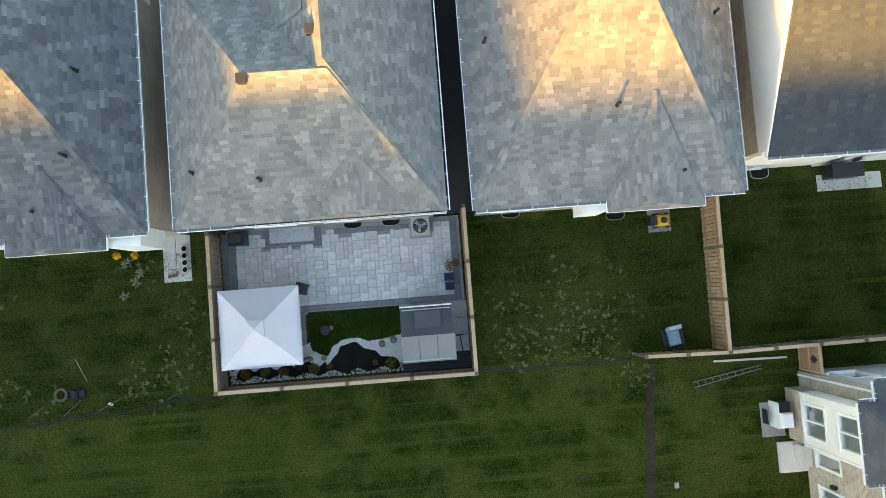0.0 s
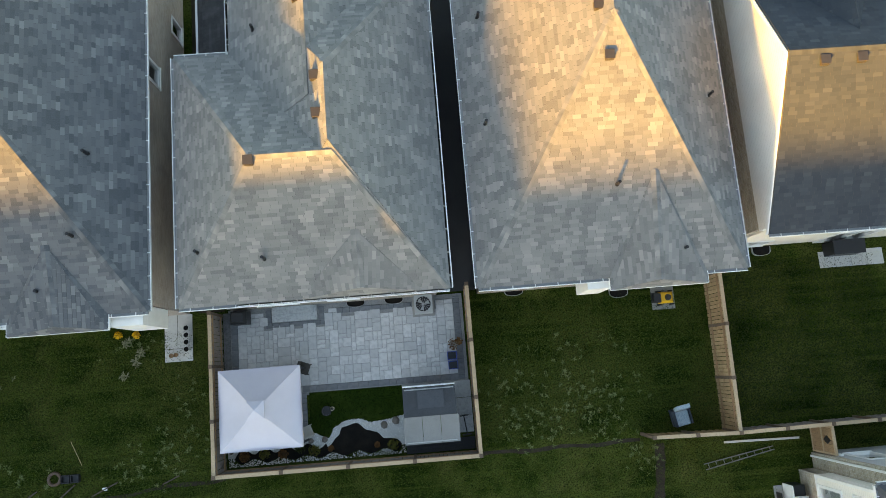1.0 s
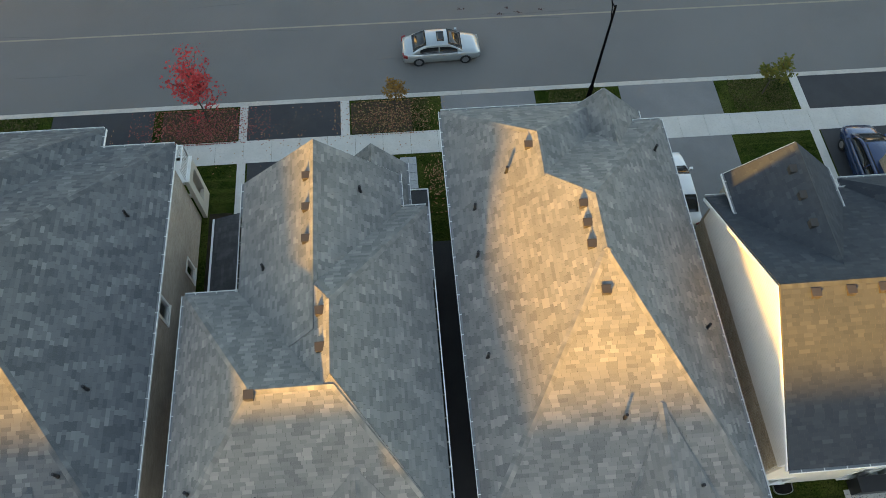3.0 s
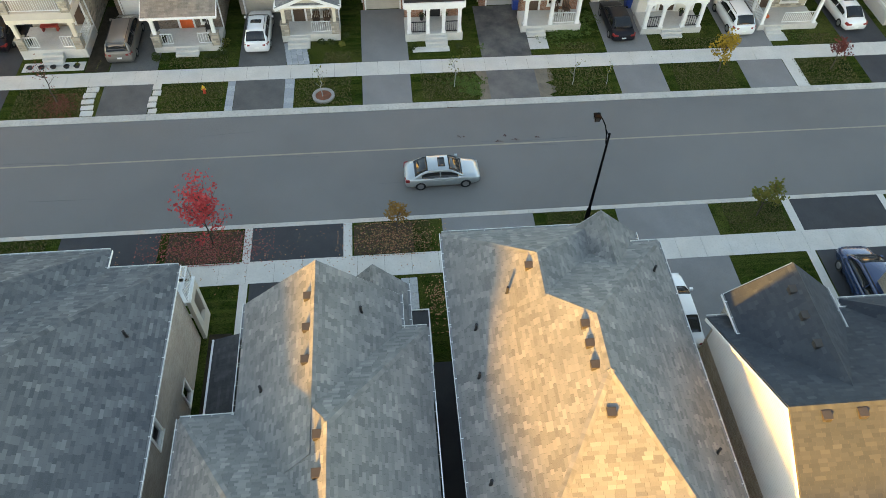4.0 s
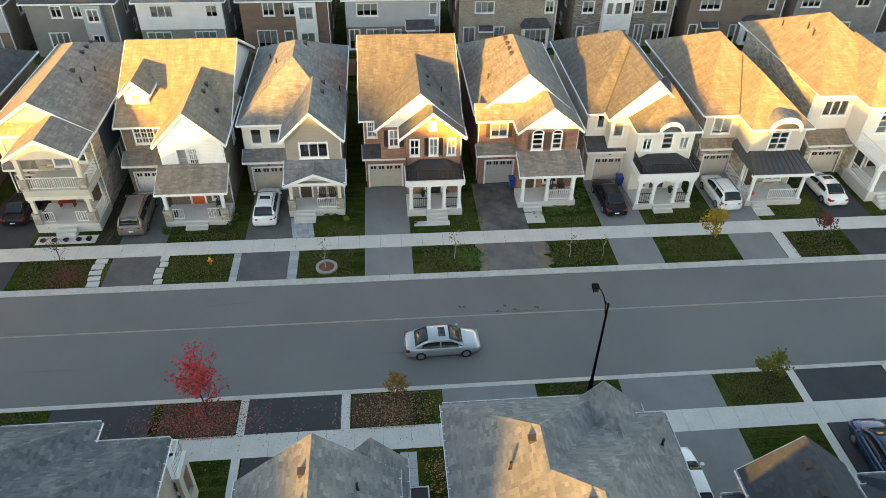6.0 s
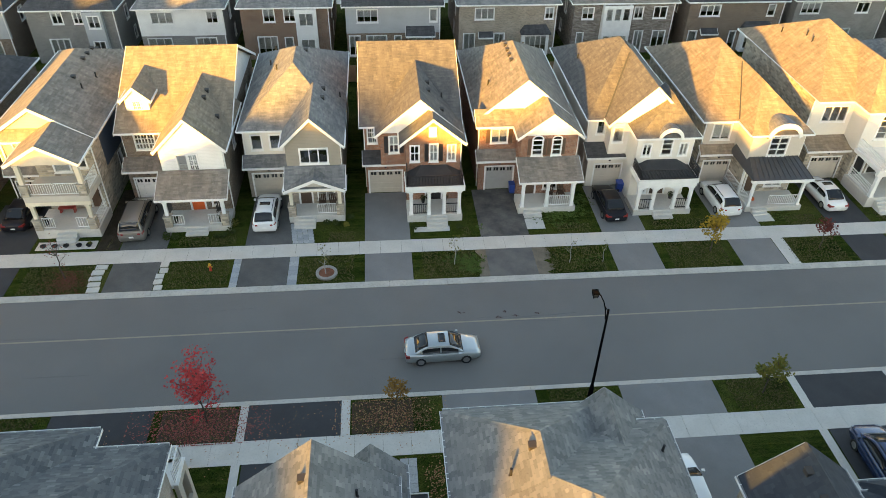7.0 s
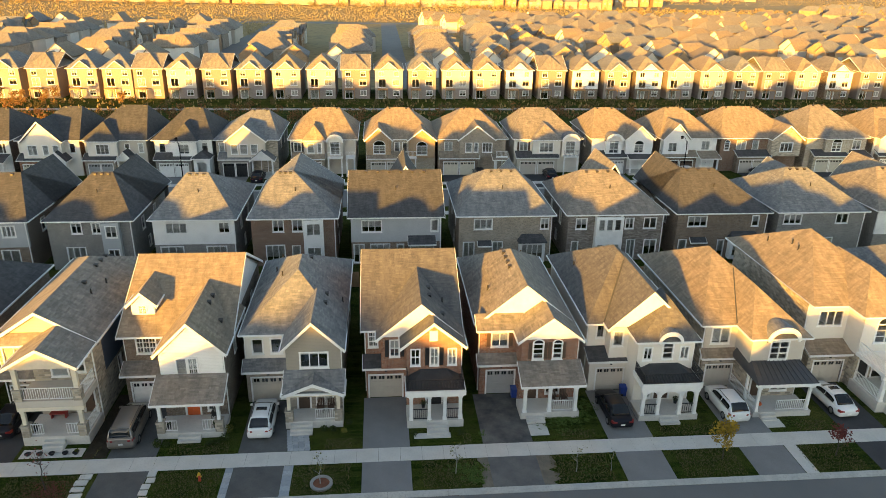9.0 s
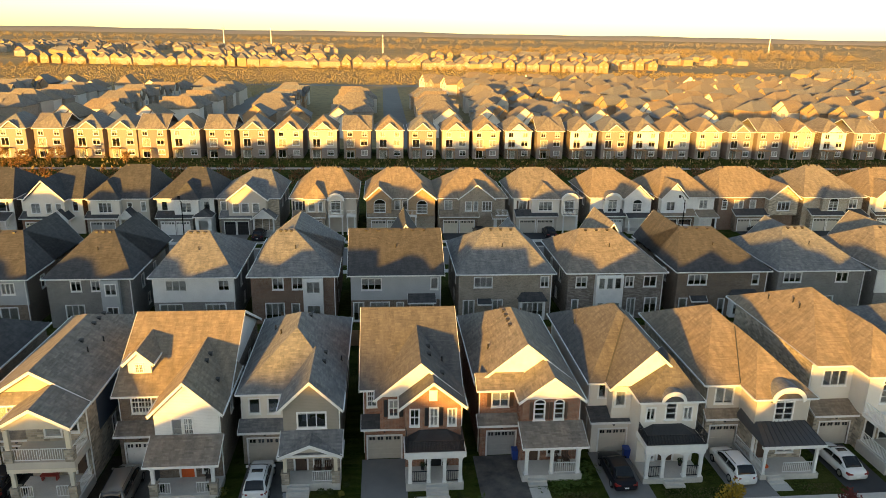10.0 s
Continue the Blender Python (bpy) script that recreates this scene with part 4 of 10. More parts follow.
def near_houses():
    # middle house
    h = thing("house", (-3.8, 10, 0), "two-storey brick house with grey shingle hip roof and rear gable", "house", "near row of houses")
    back = [(-6.9, -5.3, 1.5, 2.4, 2), (-3.9, -2.7, 1.5, 2.3, 2), (-7.6, -6.2, 3.5, 4.9, 2), (-1.2, 0.1, 3.5, 4.9, 2), (-3.2, -1.8, 3.5, 4.9, 2)]
    box_walls(h, -8.45, 0.72, 3.2, 12.25, 0, 5.7, BR_TAUPE, "", {"S": back})
    box_walls(h, -6.4, 0.72, 12.25, 15.8, 0, 5.7, BR_TAUPE, "S")
    box_walls(h, -6.4, -0.3, 15.8, 17.6, 0, 5.7, BR_TAUPE, "S", {"N": [(-5.8, -4.2, 3.4, 4.9, 3)]})
    kw = dict(tabs=TAB_GREY)
    add_roof(h, SH_GREY, -8.84, 1.1, 2.85, 12.6, 5.8, 8.98, "x", h0=3.45, h1=3.7, mid=7.45, caps=lambda x, y: x < -2.9 or y < 7.6, **kw)
    add_roof(h, SH_GREY, -6.7, 1.12, 2.89, 16.1, 5.8, 9.17, "y", h0=4.88, h1=5.6, mid=-2.7, caps=lambda x, y: y > 8 and x > -3.2, **kw)
    add_roof(h, SH_GREY, -6.71, 0.04, 8.6, 17.85, 5.8, 8.66, "y", h0=1.0, h1=0.0, mid=-3.33, **kw)
    rear_gable(h, -4.35, 0.1, 2.85, 2.9, -2.13, 5.02)
    add_roof(h, SH_GREY, -2.6, 0.4, 15.0, 18.9, 5.1, 6.75, "y", mid=-1.1, **kw)
    wall(h, Face("N", 17.6), -6.4, -0.3, 5.7, 5.72, SD_TAUPE, gable=[(-6.4, 5.72), (-0.3, 5.72), (-3.33, 8.3)])
    m_ = MB().prism([(-8.75, 12.6, 2.9), (-6.4, 12.6, 3.7), (-6.4, 17.9, 3.7), (-8.75, 17.9, 2.9)], (0, 0, -0.15))
    r_ = part("garage_roof", m_, SH_DARK, h)
    part("fascia", MB().bar((-8.8, 12.6, 2.84), (-8.8, 17.9, 2.84), 0.09, 0.14), WHITE, r_)
    box_walls(h, -8.4, -6.4, 12.25, 17.5, 0, 2.8, BR_TAUPE, "SE")
    part("porch_roof", MB().box(0.1, 1.36, 15.85, 18.76, 2.86, 2.98), MEMBRANE, h, "flat dark porch roof")
    part("porch_edge", MB().box(0.04, 1.42, 18.76, 18.82, 2.8, 3.02).box(1.36, 1.42, 15.85, 18.76, 2.8, 3.02).box(0.04, 0.1, 15.85, 18.76, 2.8, 3.02), WHITE, h)
    post(h, WHITE, 1.25, 18.65, 0.0, 2.8, 0.14)
    vents(h, [(-3.62, 16.2), (-3.62, 14.75), (-3.62, 13.35), (-3.05, 10.15), (-3.05, 8.8), (-5.4, 7.3)])
    pipes(h, [(-1.6, 16.15), (-5.53, 13.05), (-7.8, 4.7), (-5.45, 4.3)])
    # right-hand house
    h = thing("house", (7.2, 10, 0), "two-storey house with broad grey shingle hip roof", "house", "near row of houses")
    back = [(3.3, 4.8, 1.5, 2.4, 2), (4.9, 6.1, 3.5, 4.9, 2), (9.0, 10.4, 1.5, 2.3, 2), (8.4, 9.8, 3.5, 4.9, 2)]
    box_walls(h, 2.55, 12.0, 3.1, 19.6, 0, 5.7, BR_TAUPE, "", {"S": back})
    box_walls(h, 2.62, 8.8, 19.6, 20.8, 0, 5.7, BR_TAUPE, "S")
    add_roof(h, SH_GREY, 2.18, 12.36, 2.75, 20.0, 5.8, 9.4, "y", h0=8.9, h1=6.0, mid=7.4, caps=lambda x, y: not (x < 6 and y > 12), **kw)
    add_roof(h, SH_GREY, 2.185, 9.56, 15.6, 21.2, 5.812, 8.36, "y", h1=3.4, mid=5.87, **kw)
    add_roof(h, SH_GREY, 7.9, 11.6, 15.5, 21.0, 5.3, 7.1, "y", mid=9.6, **kw)
    wall(h, Face("N", 20.7), 8.3, 11.2, 0, 5.2, BR_TAUPE, gable=[(8.3, 5.2), (11.2, 5.2), (9.6, 6.7)])
    rear_gable(h, 7.1, 10.8, 2.3, 2.75, 8.82, 6.4)
    wall(h, Face("S", 2.7), 7.4, 10.5, 2.6, 5.7, BR_TAUPE)
    m_ = MB().box(6.3, 7.2, 2.4, 3.15, 3.5, 5.55)
    part("chimney_box", m_, WHITE, h, "white boxed-out wall bay")
    vents(h, [(5.48, 17.3), (6.95, 13.7), (6.95, 12.85), (6.95, 11.95), (7.2, 10.2)])
    pipes(h, [(4.52, 16.5), (3.13, 15.4), (2.95, 8.9), (3.02, 13.2), (7.43, 6.0), (9.9, 3.6), (11.6, 9.4), (11.4, 17.8)])
    # left-hand house
    h = thing("house", (-15.2, 10, 0), "two-storey house with grey shingle hip roof and brown side wall", "house", "near row of houses")
    kw = dict(tabs=TAB_BLUE)
    side = [(12.5, 13.3, 3.4, 4.8, 1, dict(blind=1.0)), (15.9, 16.6, 0.4, 1.6, 1), (8.6, 9.5, 0.6, 1.5, 1)]
    box_walls(h, -20.1, -10.3, 3.2, 19.8, 0, 5.7, BR_TAN, "", {"E": side, "S": [(-19, -17.5, 0.5, 2.3, 2)]})
    add_roof(h, SH_BLUE, -20.5, -9.95, 2.85, 20.2, 5.8, 9.6, "y", h0=8.5, h1=7.0, mid=-15.3, **kw)
    add_roof(h, SH_BLUE, -20.5, -13.2, 10.0, 21.3, 5.79, 8.6, "y", h0=1.0, h1=4.0, **kw)
    rear_gable(h, -15.0, -11.38, 2.3, 2.85, -13.1, 5.35, TAB_BLUE)
    wall(h, Face("S", 2.7), -14.6, -11.7, 2.6, 5.7, BR_TAUPE)
    part("wall_bay", MB().box(-11.5, -10.25, 2.4, 3.15, 2.9, 5.5), WHITE, h, "white boxed-out wall bay")
    pipes(h, [(-11.6, 8.6), (-11.2, 16.0), (-12.1, 5.6), (-13.6, 3.8)])
    # balcony on the street front
    part("balcony_floor", MB().box(-13.4, -10.2, 19.8, 21.3, 3.1, 3.3), WHITE, h)
    wall(h, Face("E", -10.0), 19.8, 21.3, 0, 3.3, STUCCO_G, [(20.25, 21.0, 0.9, 2.8)])
    wall(h, Face("N", 21.3), -13.4, -10.2, 0, 3.3, STUCCO_G, [(-12.8, -10.8, 0.1, 2.8)])
    part("wall_cap", MB().box(-10.22, -9.97, 19.8, 21.33, 3.3, 3.36), WHITE, h)
    railing(h, WHITE, (-10.1, 19.85, 3.36), (-10.1, 21.2, 3.36), 1.0)
    railing(h, WHITE, (-13.3, 21.2, 3.36), (-10.1, 21.2, 3.36), 1.0)
    # far right house, side gable towards the row
    h = thing("house", (18.8, 10, 0), "two-storey house with slate shingle roof and white gable wall", "house", "near row of houses")
    kd = dict(tabs=TAB_DARK)
    wall_wins(h, Face("W", 13.75), 4.4, 15.2, 0, 4.4, BR_BUFF, [(6.0, 7.0, 0.8, 2.0, 1)])
    wall(h, Face("W", 13.7), 4.3, 15.3, 4.4, 5.7, SD_WHITE, gable=[(4.3, 5.7), (15.3, 5.7), (9.79, 8.75)])
    wall_wins(h, Face("S", 4.3), 13.95, 24.2, 0, 5.7, STUCCO, [(14.6, 15.7, 0.4, 1.4, 2), (18.4, 20.2, 0.1, 2.2, 2), (14.8, 16.2, 3.4, 4.8, 2), (20.5, 22, 3.4, 4.8, 2)])
    box_walls(h, 13.75, 24.2, 4.6, 15.3, 0, 5.7, BR_BUFF, "SW")
    add_roof(h, SH_DARK, 13.4, 24.6, 3.94, 15.65, 5.8, 9.15, "x", h0=0.0, h1=4.0, mid=9.79, **kd)
    add_roof(h, SH_DARK, 14.1, 18.7, 9.9, 16.3, 6.6, 8.65, "y", h0=0.3, h1=0.0, mid=16.35, **kd)
    add_roof(h, SH_DARK, 19.7, 24.4, 9.5, 16.2, 5.7, 7.9, "y", h0=1.0, h1=2.5, **kd)
    box_walls(h, 14.3, 18.45, 15.3, 16.1, 0, 6.6, BR_BUFF, "S")
    wall(h, Face("N", 16.1), 14.3, 18.45, 6.6, 6.62, STUCCO, gable=[(14.3, 6.62), (18.45, 6.62), (16.3, 8.5)])
    vents(h, [(14.68, 9.43), (16.0, 9.44), (17.2, 9.46), (16.0, 15.15), (16.0, 13.9), (16.0, 12.6)])
    # houses beyond both edges; the outermost left one is added for its shade
    for x0 in (-42.6, -31.6, 25.2):
        h = thing("house", (x0 + 5, 10, 0), "two-storey brick house with grey shingle hip roof", "house", "near row of houses")
        box_walls(h, x0, x0 + 9.6, 3.2, 19.6, 0, 5.7, BR_TAUPE)
        add_roof(h, SH_GREY, x0 - 0.35, x0 + 9.95, 2.85, 20.0, 5.8, 9.5, "y", h0=6.0, h1=6.0)


near_houses()


# ---- the row across the street ----
def front_house(label, xl, xm, xr, yl, yr, low, upl, upr, shing, garage, gmat, wl, wr, wp=(), dr=(), ze=5.8, side_e=(), side_w=(), yg=48.4, yb=62.9, trim=None):
    """Garage at the left, living block at the right; yl and yr: the upper walls' planes."""
    h = thing("house", ((xl + xr) / 2, 54, 0), label, "house", "row of houses across the street")
    # garage front and its stub sides
    wall(h, Face("S", yg), xl, xm, 0, 3.0, low, [(garage[0], garage[1], 0, garage[2])])
    garage_door(h, Face("S", yg), garage[0], garage[1], 0, garage[2], gmat, trim)
    wall(h, Face("W", xl), yg + 0.2, yl, 0, 3.0, low)
    # upper left
    wall_wins(h, Face("S", yl), xl, xm, 3.0, ze, upl, wl)
    # right block, lower and upper storey
    wall_wins(h, Face("S", yr), xm, xr, 0, 3.1, low, wp, dr)
    wall_wins(h, Face("S", yr - 0.01), xm, xr, 3.1, ze, upr, wr)
    wall(h, Face("W", xm), yr + 0.2, yl, 0, 3.1, low)
    wall(h, Face("W", xm - 0.01), yr + 0.2, yl, 3.1, ze, upr)
    wall_wins(h, Face("W", xl - 0.004), yl + 0.2, yb - 0.2, 0, ze, low, side_w)
    wall_wins(h, Face("E", xr + 0.004), yr + 0.2, yb - 0.2, 0, ze, low, side_e)
    wall(h, Face("N", yb), xl, xr, 0, ze, low)
    # pent roof over the garage
    shed_roof(h, SH_DARK if shing is SH_NAVY else shing, xl - 0.25, xm + 0.1, yg - 0.45, yl, 2.95, 3.55, trim, "pent_roof")
    # rain pipe at the corner
    part("downpipe", MB().box(xl - 0.09, xl - 0.01, yl + 0.05, yl + 0.13, 0.1, ze - 0.1), trim or WHITE, h)
    part("downpipe", MB().box(xr + 0.01, xr + 0.09, yr + 0.05, yr + 0.13, 0.1, ze - 0.1), trim or WHITE, h)
    # coach lamp by the garage
    part("wall_lamp", MB().box((garage[0] + garage[1]) / 2 - 0.07, (garage[0] + garage[1]) / 2 + 0.07, yg - 0.16, yg, 2.45, 2.72), DARK_MET, h)
    return h


def gable_wall(h, face, u0, u1, z0, z1, um, material):
    wall(h, face, u0, u1, z0 - 0.02, z0, material, gable=[(u0, z0), (u1, z0), (um, z1)], name="gable")


def porch(h, x0, x1, yf, yb_, floor, posts, zt, pm, w=0.22, base=None, rails=(), rmat=None, st=None, beam=True, smat=None):
    part("porch_floor", MB().box(x0, x1, yf - 0.1, yb_ - 0.02, 0, floor), CONCRETE, h)
    for x in posts:
        post(h, pm, x, yf + 0.12, floor, zt, w, base)
    if beam:
        part("porch_beam", MB().box(x0, x1, yf - 0.02, yf + 0.26, zt, zt + 0.3), pm, h)
    for a, b in rails:
        railing(h, rmat or WHITE, (a, yf + 0.1, floor), (b, yf + 0.1, floor))
    if st:
        steps(h, smat or CONCRETE, st[0], st[1], yf - 0.1, max(1, round(floor / 0.17) - 1))


def low_hip(h, x0, x1, y0, y1, z, rise):
    """A low hipped deck roof against the wall, dark membrane."""
    a, b = (x0 + 0.9, y1 - 0.25, z + rise), (x1 - 0.9, y1 - 0.25, z + rise)
    m_ = MB()
    for f in ([(x0, y0, z), (x1, y0, z), b, a], [(x0, y1, z), (x0, y0, z), a, (x0 + 0.9, y1, z + rise)], [(x1, y0, z), (x1, y1, z), (x1 - 0.9, y1, z + rise), b], [a, b, (x1 - 0.9, y1, z + rise), (x0 + 0.9, y1, z + rise)]):
        m_.prism(f, (0, 0, -0.05))
    part("porch_roof_hip", m_, MEMBRANE, h, "dark low-hipped porch roof")


def row_across():
    W2 = dict(trim=WHITE)
    # stone house with two-storey gabled porch and balcony
    h = front_house("beige stone house with two-storey gabled porch and balcony", -28.3, -25.3, -21.1, 48.2, 46.6, ST_LIGHT, ST_LIGHT, ST_LIGHT, SH_BROWN,
                    (-28.1, -25.9, 2.1), TAUPE_P, [(-28.0, -26.4, 4.2, 5.6, 2)], [(-24.0, -22.9, 4.0, 5.7, 1), (-22.4, -21.7, 4.3, 5.5, 1)],
                    [(-24.4, -22.5, 1.2, 2.5, 3)], [(-22.2, -21.4, 0.8, 2.8, BROWN_P)], ze=6.4, side_e=[(51.0, 51.7, 1.2, 2.9, 1), (53.0, 53.7, 4.6, 6.0, 1), (57.5, 58.3, 3.6, 5.0, 1)])
    wall(h, Face("E", -21.08), 48.6, 56.5, 3.2, 6.3, SD_NAVY, name="siding_panel")
    add_roof(h, SH_BROWN, -28.5, -20.75, 47.1, 63.3, 6.4, 8.85, "y", h0=0.0, h1=5.6, mid=-24.7)
    gable_wall(h, Face("S", 47.5), -28.1, -21.2, 6.4, 8.6, -24.7, SD_SAND)
    shed_roof(h, SH_BROWN, -28.4, -24.4, 46.75, 47.5, 6.45, 7.1, None, "skirt_roof")
    add_roof(h, SH_BROWN, -25.75, -20.8, 43.5, 50.5, 6.4, 7.85, "y", mid=-23.25)
    gable_wall(h, Face("S", 43.95), -25.3, -21.2, 6.4, 7.55, -23.25, CREAM)
    wall(h, Face("E", -21.12), 44.1, 46.6, 6.05, 6.4, CREAM)
    wall(h, Face("W", -25.4), 44.1, 46.6, 6.05, 6.4, CREAM)
    part("balcony_floor", MB().box(-25.5, -21.0, 43.9, 46.6, 3.1, 3.6), STUCCO_G, h)
    for x in (-25.25, -21.3):
        post(h, CREAM, x, 44.12, 3.6, 6.1, 0.3, ST_LIGHT)
    part("porch_beam", MB().box(-25.45, -21.05, 43.98, 44.26, 6.1, 6.4), CREAM, h)
    railing(h, WHITE, (-25.05, 44.05, 3.6), (-23.3, 44.05, 3.6), 0.95)
    railing(h, WHITE, (-23.2, 44.05, 3.6), (-21.5, 44.05, 3.6), 0.95)
    railing(h, WHITE, (-21.15, 44.3, 3.6), (-21.15, 46.5, 3.6), 0.95)
    porch(h, -25.5, -21.0, 43.9, 46.6, 0.75, (-25.2, -21.35), 2.8, CREAM, 0.26, ST_LIGHT, [(-24.9, -24.1), (-22.5, -21.6)], WHITE, (-24.0, -22.6))
    railing(h, WHITE, (-21.15, 44.3, 0.75), (-21.15, 46.4, 0.75), 0.9)
    part("porch_bench", MB().box(-24.5, -23.3, 45.9, 46.3, 1.12, 1.2).box(-24.5, -23.3, 46.3, 46.36, 1.2, 1.65).box(-24.45, -24.35, 45.95, 46.3, 0.75, 1.12).box(-23.45, -23.35, 45.95, 46.3, 0.75, 1.12), paint_mat("red_bench", (0.32, 0.04, 0.03), 0.5), h, "red wooden porch bench")
    vents(h, [(-23.9, 60.0), (-23.9, 58.9), (-23.9, 57.8), (-23.9, 56.7), (-23.7, 53.5)])
    pipes(h, [(-22.6, 55.0), (-22.9, 52.6)])

    # white-gabled house, ridge along the street
    h = front_house("brown brick house with white front gable and dormer", -19.7, -16.3, -11.8, 49.2, 46.2, BR_BROWN, BR_BROWN, SD_WHITE, SH_BROWN,
                    (-19.3, -17.0, 2.05), WHITE, [(-18.8, -17.4, 4.2, 5.5, 3, dict(grid=True))], [(-15.1, -14.4, 4.0, 5.3, 1, dict(blind=1.0)), (-14.25, -13.65, 4.0, 5.3, 2, dict(grid=True))],
                    [(-13.2, -12.5, 0.9, 2.3, 2)], [(-14.8, -13.8, 0.45, 2.5, ORANGE_P, "orange panelled front door")],
                    side_e=[(50.0, 50.8, 3.6, 5.0, 1), (54.0, 54.9, 3.4, 4.8, 1), (53.5, 54.3, 0.8, 2.2, 1), (58.0, 58.9, 3.4, 4.8, 1)])
    add_roof(h, SH_TAN, -20.05, -11.45, 48.75, 63.4, 5.8, 9.6, "x", mid=56.1)
    gable_wall(h, Face("E", -11.8), 49.2, 63.0, 5.8, 9.3, 56.1, SD_WHITE)
    gable_wall(h, Face("W", -19.7), 49.2, 63.0, 5.8, 9.3, 56.1, SD_WHITE)
    add_roof(h, SH_TAN, -16.6, -11.4, 45.8, 53.5, 5.8, 8.35, "y", mid=-14.0)
    gable_wall(h, Face("S", 46.19), -16.3, -11.8, 5.8, 8.05, -14.0, SD_WHITE)
    # dormer
    wall_wins(h, Face("S", 50.6), -19.3, -17.6, 6.5, 7.7, SD_WHITE, [(-18.75, -18.2, 6.85, 7.5, 2, dict(grid=True, sill=False))], gable=[(-19.3, 7.7), (-17.6, 7.7), (-18.45, 8.5)])
    wall(h, Face("W", -19.3), 50.8, 53.0, 6.5, 7.7, SD_WHITE)
    wall(h, Face("E", -17.6), 50.8, 53.0, 6.5, 7.7, SD_WHITE)
    add_roof(h, SH_TAN, -19.6, -17.3, 50.3, 54.5, 7.65, 8.75, "y")
    shed_roof(h, SH_BROWN, -16.6, -11.5, 43.8, 46.1, 3.0, 4.1)
    porch(h, -16.4, -11.7, 44.1, 46.2, 0.5, (-16.1, -12.0), 2.65, WHITE, 0.24, ST_LIGHT, [(-15.9, -15.0), (-13.2, -12.3)], WHITE, (-14.9, -13.3))
    vents(h, [(-13.4, 51.6), (-13.4, 50.4), (-12.4, 49.2)])

    # taupe shake-gabled house
    h = front_house("taupe siding house with grey shingle hip roof and gabled porch", -10.7, -7.3, -3.3, 49.0, 46.4, BR_TAUPE, STUCCO, SD_TAUPE, SH_GREY,
                    (-10.3, -7.75, 2.15), TAUPE_P, [(-10.15, -9.4, 4.0, 5.2, 1, dict(blind=0.0)), (-8.75, -7.95, 4.0, 5.2, 1, dict(blind=0.0))], [(-6.25, -4.25, 4.2, 5.4, 3, dict(blind=0.15))],
                    [(-5.2, -4.0, 1.0, 2.4, 2)], [(-6.6, -5.7, 0.45, 2.5, BROWN_P)])
    add_roof(h, SH_GREY, -11.05, -2.95, 48.6, 63.3, 5.8, 9.05, "y", h0=5.0, h1=6.4, mid=-6.9)
    add_roof(h, SH_GREY, -7.65, -2.94, 45.95, 54.0, 5.8, 8.1, "y", h1=2.0, mid=-5.3)
    gable_wall(h, Face("S", 46.4), -7.3, -3.3, 5.8, 7.75, -5.3, SD_TAUPE)
    add_roof(h, SH_GREY, -7.55, -3.0, 44.5, 46.6, 2.95, 3.9, "y", name="porch_roof")
    gable_wall(h, Face("S", 44.85), -7.2, -3.4, 2.95, 3.7, -5.28, TAUPE_P)
    shed_roof(h, SH_GREY, -7.5, -3.0, 44.7, 46.4, 3.0, 4.0)
    porch(h, -7.4, -3.2, 44.8, 46.4, 0.6, (-7.1, -3.5), 2.65, CREAM, 0.24, ST_LIGHT, [(-5.2, -3.8)], WHITE, (-7.0, -5.4))
    vents(h, [(-6.2, 60.6), (-6.2, 59.0), (-6.2, 57.4), (-4.6, 52.2), (-4.6, 50.6)])
    pipes(h, [(-9.2, 57.4), (-8.4, 55.0), (-3.4, 53.2)])

    # red brick house with flat-roofed porch and black balcony rail
    h = front_house("red brick house with white gables and black balcony railing", -1.5, 1.6, 5.7, 49.2, 46.4, BR_RED, BR_RED, BR_RED, SH_NAVY,
                    (-1.25, 1.3, 2.05), TAUPE_P, [(-1.25, -0.6, 4.2, 5.5, 2, dict(grid=True))], [(1.95, 2.55, 4.1, 5.4, 2, dict(rows=2)), (3.4, 3.95, 4.1, 5.5, 2, dict(rows=2, shutters=BLACK_P)), (4.75, 5.3, 4.1, 5.4, 2, dict(rows=2))],
                    [], [(3.1, 4.3, 0.55, 2.6, BLACK_P, "black double front door")])
    # middle bay
    wall_wins(h, Face("S", 47.8), -0.3, 1.6, 3.0, 5.8, BR_RED, [(0.4, 1.05, 4.1, 5.45, 2, dict(rows=2, shutters=BLACK_P))])
    wall(h, Face("W", -0.3), 48.0, 49.2, 3.0, 5.8, BR_RED)
    add_roof(h, SH_NAVY, -1.85, 6.05, 48.8, 63.3, 5.8, 9.6, "x", mid=56.3)
    gable_wall(h, Face("E", 5.7), 49.2, 62.9, 5.8, 9.3, 56.3, BR_RED)
    gable_wall(h, Face("W", -1.5), 49.2, 62.9, 5.8, 9.3, 56.3, BR_RED)
    add_roof(h, SH_NAVY, -0.7, 6.06, 47.3, 55.0, 5.8, 8.7, "y", mid=2.75)
    gable_wall(h, Face("S", 47.75), -0.4, 5.75, 5.8, 8.4, 2.75, WHITE)
    add_roof(h, SH_NAVY, 1.1, 6.07, 45.9, 50.0, 5.8, 7.85, "y", mid=3.6)
    gable_wall(h, Face("S", 46.38), 1.6, 5.7, 5.8, 7.55, 3.6, BR_RED)
    part("gable_vent", MB().box(3.3, 3.9, 46.28, 46.4, 6.15, 7.0), WHITE, h, "white louvred gable vent")
    part("porch_roof", MB().box(1.5, 5.8, 44.2, 46.38, 3.1, 3.2), MEMBRANE, h, "flat dark porch roof")
